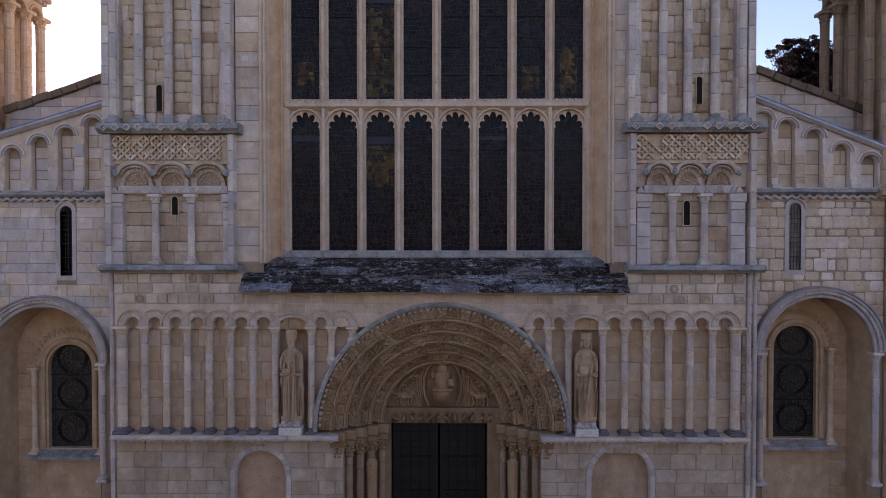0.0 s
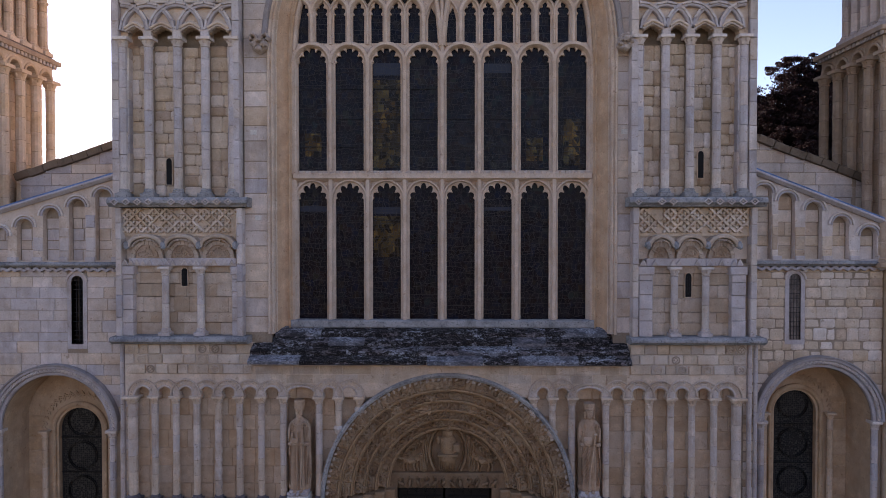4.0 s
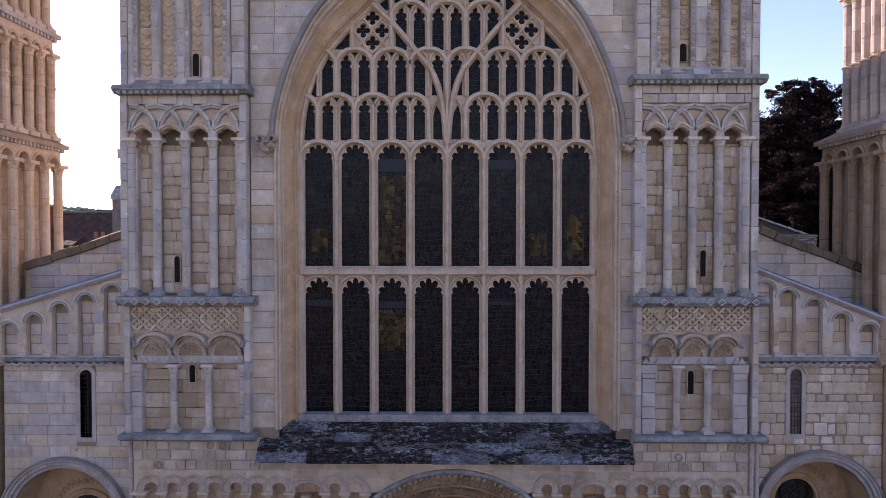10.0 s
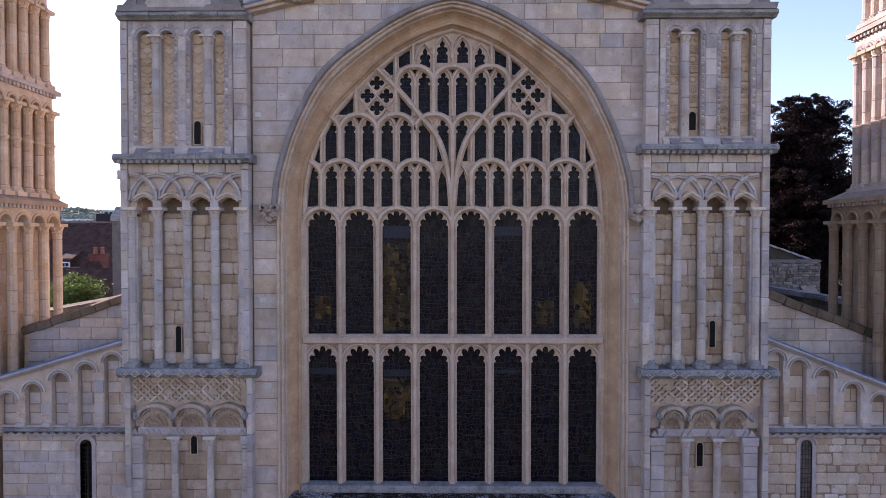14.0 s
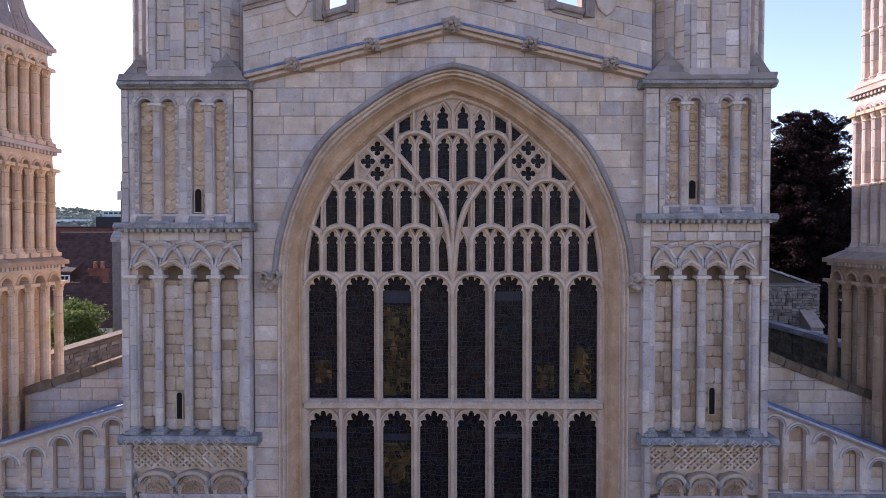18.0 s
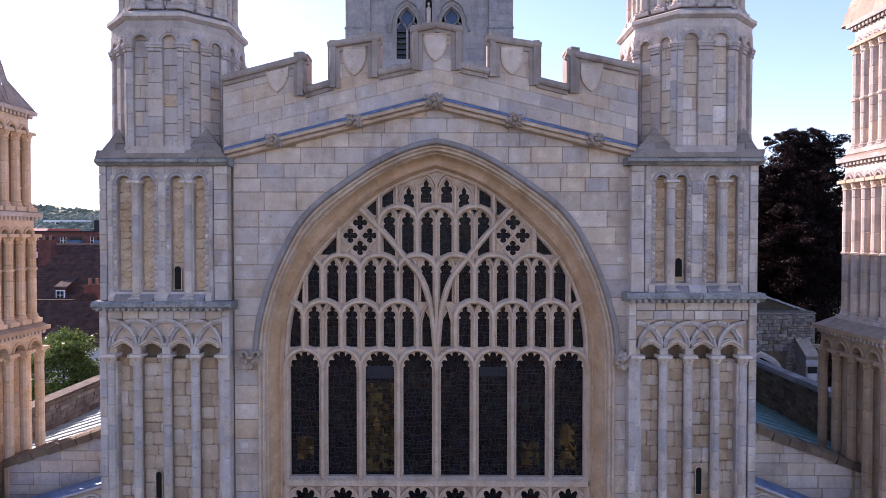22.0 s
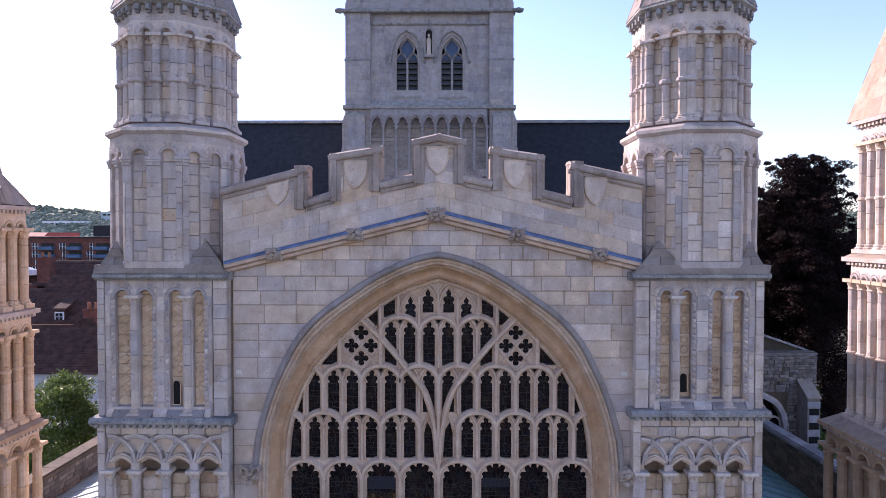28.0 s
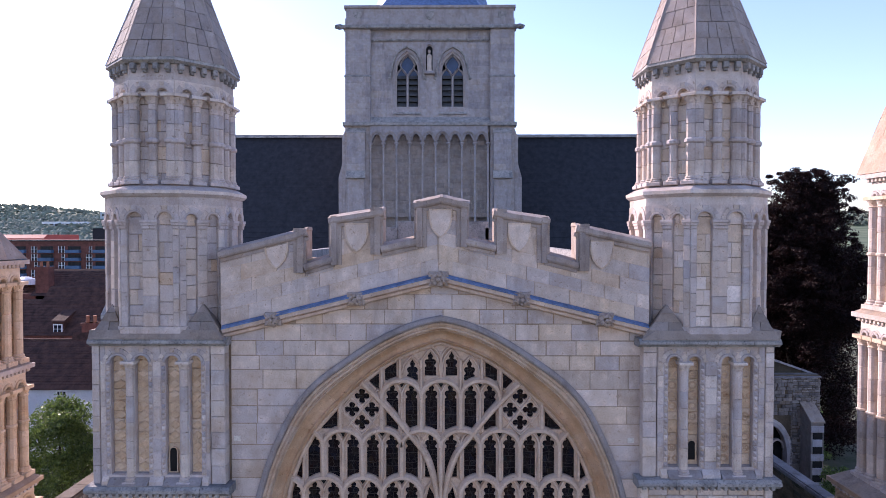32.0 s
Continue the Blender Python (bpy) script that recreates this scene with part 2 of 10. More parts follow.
M_PALEBLUE = plain("pale_cladding", (0.45, 0.52, 0.55), 0.6, 0.15, 0.08)
# Stone of the unseen wall added behind the viewer to shape light.
M_UNSEEN_WALL = plain("unseen_wall_stone", (0.27, 0.23, 0.18), 0.95, 0.2, 0.4)


def ground_mat():
    """Yard gravel and paving near the church, meadow and scrub on the far hill."""
    m, nt, b = shader("grass_and_paving", 0.95)
    pos = nt.nodes.new("ShaderNodeSeparateXYZ")
    nt.links.new(nt.nodes.new("ShaderNodeNewGeometry").outputs["Position"], pos.inputs[0])
    far = nt.nodes.new("ShaderNodeMapRange")
    far.inputs[1].default_value, far.inputs[2].default_value = 330.0, 430.0
    nt.links.new(pos.outputs[1], far.inputs[0])
    n1, n2, n3 = world_noise(nt, 0.5, 6), world_noise(nt, 14, 4), world_noise(nt, 0.03, 5)
    near = ramp(nt, n1, [(0.35, (0.07, 0.08, 0.04)), (0.65, (0.13, 0.12, 0.085))])
    near = mix(nt, near, mix(nt, near, (0.7, 0.7, 0.7), 1.0, "MULTIPLY"), ramp(nt, n2, [(0.45, (0, 0, 0)), (0.65, (1, 1, 1))]))
    hill = ramp(nt, n3, [(0.4, (0.07, 0.10, 0.05)), (0.6, (0.13, 0.16, 0.09))])
    nt.links.new(mix(nt, near, hill, far.outputs[0]), b.inputs["Base Color"])
    bump(nt, b, n2, 0.4, 0.02)
    return m


M_GROUND = ground_mat()
# Green lightened past real leaves: some distance haze is in the colour.
M_WOODS = plain("hazed_wood_foliage", (0.17, 0.20, 0.15), 0.95, 0.5, 0.02, grain=0.6, fine=0.3)


def leaf_mat(name, dark, lite, thin=0.35, rough=0.5, spec=0.5):
    m, nt, b = shader(name, rough, 0.0, spec)
    geo = nt.nodes.new("ShaderNodeNewGeometry")
    c = ramp(nt, geo.outputs["Random Per Island"], [(0.0, dark), (0.7, lite), (1.0, tuple(min(1, v * 1.5) for v in lite))])
    nt.links.new(c, b.inputs["Base Color"])
    tr = nt.nodes.new("ShaderNodeBsdfTranslucent")
    nt.links.new(c, tr.inputs["Color"])
    mx = nt.nodes.new("ShaderNodeMixShader")
    mx.inputs[0].default_value = thin
    nt.links.new(b.outputs[0], mx.inputs[1])
    nt.links.new(tr.outputs[0], mx.inputs[2])
    nt.links.new(mx.outputs[0], nt.nodes["Material Output"].inputs["Surface"])
    return m


M_BEECH = leaf_mat("beech_leaves", (0.005, 0.003, 0.003), (0.021, 0.0075, 0.007), 0.22, 0.6, 0.2)
M_LEAF = leaf_mat("green_leaves", (0.045, 0.08, 0.015), (0.12, 0.17, 0.04), 0.4, 0.4)
M_IRON = plain("black_iron", (0.015, 0.015, 0.016), 0.45, 0.3, 8, 0.6)


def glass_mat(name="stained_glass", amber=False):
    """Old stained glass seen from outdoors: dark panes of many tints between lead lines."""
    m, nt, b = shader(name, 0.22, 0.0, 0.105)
    geo = nt.nodes.new("ShaderNodeNewGeometry")
    mp = nt.nodes.new("ShaderNodeMapping")
    mp.inputs["Scale"].default_value = (1, 0.01, 0.8)
    nt.links.new(geo.outputs["Position"], mp.inputs[0])
    cells = node(nt, "ShaderNodeTexVoronoi", Scale=9.0)
    cells.distance = "CHEBYCHEV"
    edge = node(nt, "ShaderNodeTexVoronoi", Scale=12.0)
    edge.feature = "DISTANCE_TO_EDGE"
    for v in (cells, edge):
        nt.links.new(mp.outputs[0], v.inputs["Vector"])
    sep = nt.nodes.new("ShaderNodeSeparateColor")
    nt.links.new(cells.outputs["Color"], sep.inputs[0])
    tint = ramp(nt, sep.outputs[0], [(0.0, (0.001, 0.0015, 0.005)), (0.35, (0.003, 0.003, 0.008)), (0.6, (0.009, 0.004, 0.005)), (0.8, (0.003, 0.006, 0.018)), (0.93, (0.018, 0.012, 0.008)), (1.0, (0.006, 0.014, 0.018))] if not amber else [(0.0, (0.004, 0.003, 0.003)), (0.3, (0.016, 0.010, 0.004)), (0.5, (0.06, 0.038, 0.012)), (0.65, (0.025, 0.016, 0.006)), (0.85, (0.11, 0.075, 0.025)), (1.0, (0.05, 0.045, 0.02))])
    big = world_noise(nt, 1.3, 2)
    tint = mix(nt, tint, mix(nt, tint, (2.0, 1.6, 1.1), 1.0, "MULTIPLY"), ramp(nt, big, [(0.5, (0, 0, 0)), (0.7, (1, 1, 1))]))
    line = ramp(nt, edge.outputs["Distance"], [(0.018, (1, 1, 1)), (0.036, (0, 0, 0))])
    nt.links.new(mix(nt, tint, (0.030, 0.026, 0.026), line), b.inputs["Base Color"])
    r = nt.nodes.new("ShaderNodeMapRange")
    nt.links.new(sep.outputs[1], r.inputs[0])
    r.inputs[3].default_value, r.inputs[4].default_value = 0.12, 0.45
    nt.links.new(r.outputs[0], b.inputs["Roughness"])
    bump(nt, b, sep.outputs[2], 0.25, 0.01)
    return m


M_GLASS = glass_mat()
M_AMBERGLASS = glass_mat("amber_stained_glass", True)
M_LEADLINE = plain("lead_line", (0.038, 0.033, 0.031), 0.6, 0.2, 5)
M_PATCH = plain("pale_patch", (0.62, 0.58, 0.52), 0.9, 0.1, 5)
M_BLUEGLASS = plain("clear_blue_glass", (0.010, 0.015, 0.030), 0.45, 0.3, 3, grain=0.0)


def lichen_mat():
    m, nt, b = shader("lichen_slab", 0.92)
    n1, n2, n3 = world_noise(nt, 9, 9, (0.6, 1.1, 1.3), 0.82), world_noise(nt, 34, 5, (0.8, 1, 1), 0.75), world_noise(nt, 75, 3)
    wide = world_noise(nt, 1.6, 3, (1, 1, 2.5))
    c = ramp(nt, n2, [(0.34, (0.06, 0.055, 0.058)), (0.48, (0.19, 0.19, 0.20)), (0.60, (0.46, 0.47, 0.50))])
    each = nt.nodes.new("ShaderNodeObjectInfo").outputs["Random"]
    crust = nt.nodes.new("ShaderNodeMath")
    crust.operation = "MULTIPLY_ADD"
    crust.inputs[1].default_value = 0.07
    nt.links.new(each, crust.inputs[0])
    nt.links.new(n1, crust.inputs[2])
    c = mix(nt, c, (0.014, 0.010, 0.009), ramp(nt, crust.outputs[0], [(0.495, (0, 0, 0)), (0.53, (1, 1, 1))]))
    c = mix(nt, c, (0.40, 0.40, 0.38), ramp(nt, n3, [(0.60, (0, 0, 0)), (0.65, (0.9, 0.9, 0.9))]))
    c = mix(nt, c, mix(nt, c, (0.50, 0.42, 0.40), 1.0, "MULTIPLY"), ramp(nt, wide, [(0.42, (0, 0, 0)), (0.58, (1, 1, 1))]))
    c = mix(nt, c, mix(nt, c, (0.26, 0.275, 0.31), 0.6), ramp(nt, each, [(0.05, (0.4, 0.4, 0.4)), (0.3, (0, 0, 0))]))
    nt.links.new(c, b.inputs["Base Color"])
    bump(nt, b, n2, 0.8, 0.03)
    return m


M_LICHEN = lichen_mat()


def grille_mat():
    """Small leaded lattice glass with a painted pattern."""
    m, nt, b = shader("leaded_glass", 0.3, 0.0, 0.2)
    geo = nt.nodes.new("ShaderNodeNewGeometry")
    v = node(nt, "ShaderNodeTexVoronoi", Scale=22.0, Randomness=0.25)
    v.feature = "DISTANCE_TO_EDGE"
    nt.links.new(geo.outputs["Position"], v.inputs["Vector"])
    n1 = world_noise(nt, 5, 3)
    dark = ramp(nt, n1, [(0.4, (0.008, 0.008, 0.009)), (0.7, (0.022, 0.020, 0.019))])
    nt.links.new(mix(nt, (0.06, 0.056, 0.05), dark, ramp(nt, v.outputs["Distance"], [(0.04, (0, 0, 0)), (0.10, (1, 1, 1))])), b.inputs["Base Color"])
    return m


M_GRILLE = grille_mat()


# ---- builders ----
def finish(name, bm, mat, parent=None, label="", smooth=False):
    bmesh.ops.recalc_face_normals(bm, faces=bm.faces)
    me = bpy.data.meshes.new(name)
    bm.to_mesh(me)
    bm.free()
    me.materials.append(mat)
    if smooth:
        me.polygons.foreach_set("use_smooth", [True] * len(me.polygons))
    ob = new(name, me)
    if parent is not None:
        ob.parent = parent
    if label:
        ob["label"] = label
    return ob


def part(name, bm, material, parent, label="", smooth=False):
    return finish(name, bm, material, parent, label, smooth)


def thing(name, label, category, kind="", group="", at=(0, 0, 0)):
    ob = new(name)
    ob.location = at
    ob.empty_display_size = 0.2
    return tagged(ob, label, category, group, kind)


def box(bm, x0, x1, y0, y1, z0, z1, b=0.0):
    if b <= 0:
        v = [bm.verts.new((x, y, z)) for z in (z0, z1) for y in (y0, y1) for x in (x0, x1)]
        for f in ((0, 2, 3, 1), (4, 5, 7, 6), (0, 1, 5, 4), (2, 6, 7, 3), (0, 4, 6, 2), (1, 3, 7, 5)):
            bm.faces.new([v[i] for i in f])
        return v
    loops = [[(x0 + b, z0 + b), (x1 - b, z0 + b), (x1 - b, z1 - b), (x0 + b, z1 - b)], [(x0, z0), (x1, z0), (x1, z1), (x0, z1)]]
    a = [bm.verts.new((x, y0, z)) for x, z in loops[0]]
    c = [bm.verts.new((x, y0 + b, z)) for x, z in loops[1]]
    d = [bm.verts.new((x, y1, z)) for x, z in loops[1]]
    bm.faces.new(a), bm.faces.new(d)
    for p, q in ((a, c), (c, d)):
        for i in range(4):
            bm.faces.new((p[i], p[(i + 1) % 4], q[(i + 1) % 4], q[i]))
    return a + c + d


def plate(bm, outline, holes, y0, y1):
    """A slab in the plane of the front with real holes through it."""
    edges = []
    for loop in [outline, *holes]:
        vs = [bm.verts.new((x, y0, z)) for x, z in loop]
        edges += [bm.edges.new((vs[i], vs[(i + 1) % len(vs)])) for i in range(len(vs))]
    got = bmesh.ops.triangle_fill(bm, edges=edges, use_beauty=True, use_dissolve=False)
    faces = [g for g in got["geom"] if isinstance(g, bmesh.types.BMFace)]
    ext = bmesh.ops.extrude_face_region(bm, geom=faces)
    bmesh.ops.translate(bm, verts=[g for g in ext["geom"] if isinstance(g, bmesh.types.BMVert)], vec=(0, y1 - y0, 0))


def sweep(bm, path, prof, closed=False):
    """prof: (across, y) pairs carried along a path of (x, z) points."""
    rings, n = [], len(path)
    for i, (x, z) in enumerate(path):
        a, b = path[i - 1 if i or closed else 0], path[(i + 1) % n if i < n - 1 or closed else i]
        t = Vector((b[0] - a[0], b[1] - a[1]))
        t = t.normalized() if t.length else Vector((0, 1))
        rings.append([bm.verts.new((x + t.y * u, y, z - t.x * u)) for u, y in prof])
    m = len(prof)
    for i in range(n if closed else n - 1):
        p, q = rings[i], rings[(i + 1) % n]
        for k in range(m):
            bm.faces.new((p[k], p[(k + 1) % m], q[(k + 1) % m], q[k]))
    if not closed:
        bm.faces.new(rings[0]), bm.faces.new(list(reversed(rings[-1])))


def loft(bm, curves):
    """Skin between rows of (x, y, z) points of equal length."""
    rows = [[bm.verts.new(p) for p in c] for c in curves]
    for a, b in zip(rows, rows[1:]):
        for i in range(len(a) - 1):
            bm.faces.new((a[i], a[i + 1], b[i + 1], b[i]))


def turned(bm, x, y, rings, n=10, twist=0.0):
    """A turned shaft: rings of (z, radius)."""
    prev = None
    for z, r in rings:
        cur = [bm.verts.new((x + r * math.cos(2 * math.pi * k / n + twist * z), y + r * math.sin(2 * math.pi * k / n + twist * z), z)) for k in range(n)]
        if prev:
            for k in range(n):
                bm.faces.new((prev[k], prev[(k + 1) % n], cur[(k + 1) % n], cur[k]))
        else:
            bm.faces.new(list(reversed(cur)))
        prev = cur
    bm.faces.new(prev)


def prism(bm, pts, z0, z1):
    a = [bm.verts.new((x, y, z0)) for x, y in pts]
    b = [bm.verts.new((x, y, z1)) for x, y in pts]
    n = len(pts)
    bm.faces.new(list(reversed(a))), bm.faces.new(b)
    for i in range(n):
        bm.faces.new((a[i], a[(i + 1) % n], b[(i + 1) % n], b[i]))


def arc(cx, cz, r, a0, a1, n=12, sq=1.0):
    return [(cx + r * math.cos(radians(a0 + (a1 - a0) * i / n)), cz + sq * r * math.sin(radians(a0 + (a1 - a0) * i / n))) for i in range(n + 1)]


def smooth_curve(pts, n=6):
    """A smooth line through a few points."""
    out = []
    for i in range(len(pts) - 1):
        p0, p1, p2, p3 = (Vector(pts[max(0, min(len(pts) - 1, i + k))]) for k in (-1, 0, 1, 2))
        for j in range(n):
            t = j / n
            out.append(tuple(0.5 * (2 * p1 + (p2 - p0) * t + (2 * p0 - 5 * p1 + 4 * p2 - p3) * t * t + (3 * p1 - p0 - 3 * p2 + p3) * t ** 3)))
    return out + [tuple(pts[-1])]

CACHE = {}


def place_of(ob):
    m = ob.matrix_basis.copy()
    return place_of(ob.parent) @ ob.matrix_parent_inverse @ m if ob.parent else m


def under(ob, parent):
    ob.parent = parent
    ob.matrix_parent_inverse = place_of(parent).inverted()
    return ob


def put(name, key, build, mat, parent, at=(0, 0, 0), rot=0.0, scale=None, smooth=False, label="", kind=""):
    """One piece; alike pieces share their mesh."""
    me = CACHE.get((name, key, mat.name))
    if me is None:
        bm = bmesh.new()
        build(bm)
        bmesh.ops.recalc_face_normals(bm, faces=bm.faces)
        me = bpy.data.meshes.new(name)
        bm.to_mesh(me)
        bm.free()
        me.materials.append(mat)
        if smooth:
            me.polygons.foreach_set("use_smooth", [True] * len(me.polygons))
        CACHE[(name, key, mat.name)] = me
    ob = new(name, me)
    ob.location, ob.rotation_euler.z = at, radians(rot)
    if scale:
        ob.scale = scale
    if parent is not None:
        under(ob, parent)
    return tagged(ob, label, "", "", kind)


def built(name, mat, parent, build, label="", kind="", smooth=False):
    bm = bmesh.new()
    build(bm)
    ob = finish(name, bm, mat, None, label, smooth)
    if kind:
        ob["kind"] = kind
    return under(ob, parent) if parent is not None else ob


# ---- masonry ----
def block(w, h, d, b=0.012):
    return lambda bm: box(bm, -w / 2, w / 2, 0, d, -h / 2, h / 2, b)


def ashlar(parent, mat, matj, z0, z1, h, spans, y, width=(0.5, 0.9), depth=0.05, limit=300, gap=0.009, seed=1, name="stone", proud=0.006, open_above=1e9):
    """Courses of single stones over a wall face. spans(z) gives the free stretches of x at that height."""
    rnd = random.Random(seed)
    n = max(1, round((z1 - z0) / h))
    zs = [z0 + (z1 - z0) * (i + (rnd.uniform(-0.12, 0.12) if 0 < i < n else 0)) / n for i in range(n + 1)]
    todo = []
    for za, zb in zip(zs, zs[1:]):
        lo, hi, mid = spans(za + 0.004), spans(zb - 0.004), spans((za + zb) / 2)
        if len(lo) != len(hi):
            if za > open_above:
                lo = hi = lo if len(lo) > len(hi) else hi
            else:
                lo = hi = mid if len(mid) == min(len(lo), len(hi)) else (lo if len(lo) < len(hi) else hi)
        for (a0, b0), (a1, b1) in zip(lo, hi):
            a, b = (a0 + a1) / 2, (b0 + b1) / 2
            if b - a < 0.06:
                continue
            cuts, x = [], a
            while True:
                x += rnd.uniform(*width)
                if x > b - width[0] * 0.5:
                    break
                cuts.append(x)
            lo_x, hi_x = [a0, *cuts, b0], [a1, *cuts, b1]
            for i in range(len(lo_x) - 1):
                if lo_x[i + 1] - lo_x[i] > 0.03 or hi_x[i + 1] - hi_x[i] > 0.03:
                    todo.append((lo_x[i], lo_x[i + 1], hi_x[i], hi_x[i + 1], za, zb, rnd.uniform(-proud, proud)))
    rest = bmesh.new()
    g = gap / 2
    for k, (p0, p1, q0, q1, za, zb, off) in enumerate(todo):
        slanted = abs(p0 - q0) > 0.01 or abs(p1 - q1) > 0.01
        if k < limit:
            if not slanted:
                w, hh = p1 - p0 - gap, zb - za - gap
                kw, kh = max(1, round(w / 0.08)) * 0.08, max(1, round(hh / 0.04)) * 0.04
                put(name, ("b", round(kw, 2), round(kh, 2), depth), block(kw, kh, depth), mat, parent, ((p0 + p1) / 2, y + off, (za + zb) / 2), scale=(w / kw, 1, hh / kh))
            else:
                bm = bmesh.new()
                slab(bm, p0 + g, p1 - g, q0 + g, q1 - g, za + g, zb - g, y + off, depth)
                ob = finish(name, bm, mat)
                under(ob, parent)
        else:
            slab(rest, p0 + g, p1 - g, q0 + g, q1 - g, za + g, zb - g, y + off, depth)
    if len(rest.faces):
        under(tagged(finish(name, rest, matj), kind="stuff"), parent)
    else:
        rest.free()


def slab(bm, p0, p1, q0, q1, za, zb, y, d, b=0.01):
    q1, p1 = max(q1, q0 + 0.002), max(p1, p0 + 0.002)
    f = [bm.verts.new(v) for v in ((p0 + b, y, za + b), (p1 - b, y, za + b), (q1 - b, y, zb - b), (q0 + b, y, zb - b))]
    m = [bm.verts.new(v) for v in ((p0, y + b, za), (p1, y + b, za), (q1, y + b, zb), (q0, y + b, zb))]
    k = [bm.verts.new(v) for v in ((p0, y + d, za), (p1, y + d, za), (q1, y + d, zb), (q0, y + d, zb))]
    bm.faces.new(f), bm.faces.new(k)
    for a, c in ((f, m), (m, k)):
        for i in range(4):
            bm.faces.new((a[i], a[(i + 1) % 4], c[(i + 1) % 4], c[i]))


def rubble(bm, x0, x1, z0, z1, y, h=0.3, w=(0.16, 0.4), rnd=random, rough=0.02, depth=0.06, skip=0.04, jag=0.006, g=0.007):
    """Uneven old facing stones, some lost."""
    z = z0
    while z < z1 - 0.05:
        hh = min(h * rnd.uniform(0.7, 1.3), z1 - z)
        x = x0
        while x < x1 - 0.02:
            ww = min(rnd.uniform(*w), x1 - x)
            if x1 - x - ww < 0.08:
                ww = x1 - x
            if rnd.random() > skip:
                j = lambda: rnd.uniform(-0.5, 1.0) * jag
                slab(bm, x + g + j(), x + ww - g - j(), x + g + j(), x + ww - g - j(), z + g + j(), z + hh - g - j(), y + rnd.uniform(-rough, rough), depth, 0.018)
            x += ww
        z += hh


def drums(bm, x, y, z0, z1, r, n=10, seg=0.42, rnd=random, twist=False):
    z = z0
    while z < z1 - 0.01:
        e = min(z + seg * rnd.uniform(0.75, 1.25), z1)
        if z1 - e < 0.12:
            e = z1
        if twist:
            k, m = 14, 12
            prev = None
            for i in range(k + 1):
                zz = z + 0.003 + (e - z - 0.006) * i / k
                cur = [bm.verts.new((x + r * (1 + 0.12 * math.sin(3 * (2 * math.pi * q / m + zz * 9))) * math.cos(2 * math.pi * q / m), y + r * (1 + 0.12 * math.sin(3 * (2 * math.pi * q / m + zz * 9))) * math.sin(2 * math.pi * q / m), zz)) for q in range(m)]
                if prev:
                    for q in range(m):
                        bm.faces.new((prev[q], prev[(q + 1) % m], cur[(q + 1) % m], cur[q]))
                else:
                    bm.faces.new(cur)
                prev = cur
            bm.faces.new(prev)
        else:
            rr = r * rnd.uniform(0.98, 1.02)
            turned(bm, x, y, [(z + 0.003, rr - 0.006), (z + 0.009, rr), (e - 0.009, rr), (e - 0.003, rr - 0.006)], n)
        z = e


def capital_mesh(r, h):
    def build(bm):
        turned(bm, 0, 0, [(0, r * 1.15), (h * 0.08, r * 1.25), (h * 0.14, r * 1.02), (h * 0.45, r * 1.25), (h * 0.7, r * 1.5)], 8)
        box(bm, -r * 1.65, r * 1.65, -r * 1.65, r * 1.5, h * 0.68, h, 0.008)
        for k in range(3):
            a = -150 + 60 * k
            turned(bm, r * 1.1 * math.cos(radians(a)), r * 1.1 * math.sin(radians(a)), [(h * 0.3, r * 0.1), (h * 0.45, r * 0.34), (h * 0.62, r * 0.38), (h * 0.68, r * 0.2)], 6)
    return build


def base_mesh(r, h):
    def build(bm):
        box(bm, -r * 1.6, r * 1.6, -r * 1.6, r * 1.5, 0, h * 0.45, 0.012)
        turned(bm, 0, 0, [(h * 0.45, r * 1.5), (h * 0.58, r * 1.55), (h * 0.7, r * 1.2), (h * 0.85, r * 1.3), (h, r * 1.05)], 10)
    return build


def colonnette(parent, x, y, z0, z1, r, mat=None, cap=0.2, base=0.14, twist=False, top_mat=None, variant=0, basemat=None):
    """A shaft of drums with its capital and base."""
    mat = mat or M_DRESS
    hh = round(z1 - z0 - cap - base, 2)
    rnd = random.Random(int(hh * 100) + variant)
    s = put("shaft", (hh, r, twist, variant), lambda bm: drums(bm, 0, 0, 0, hh, r, 10, 0.42, rnd, twist), mat, parent, (x, y, z0 + base))
    if cap:
        put("capital", (r, cap), capital_mesh(r, cap), top_mat or mat, s, (x, y, z1 - cap))
    if base:
        put("base", (r, base), base_mesh(r, base), basemat or mat, s, (x, y, z0))
    return s


def ring(bm, cx, cz, r0, r1, y0, y1, a0=0, a1=180, n=14, sq=1.0, roll=True):
    """A moulded arch between two radii."""
    w = r1 - r0
    prof = [(0, y1), (0, y0 + 0.2 * w), (0.25 * w, y0), (0.75 * w, y0), (w, y0 + 0.2 * w), (w, y1)] if roll else [(0, y1), (0, y0), (w, y0), (w, y1)]
    path = arc(cx, cz, r0, a0, a1, n, sq)
    sweep(bm, path, prof)


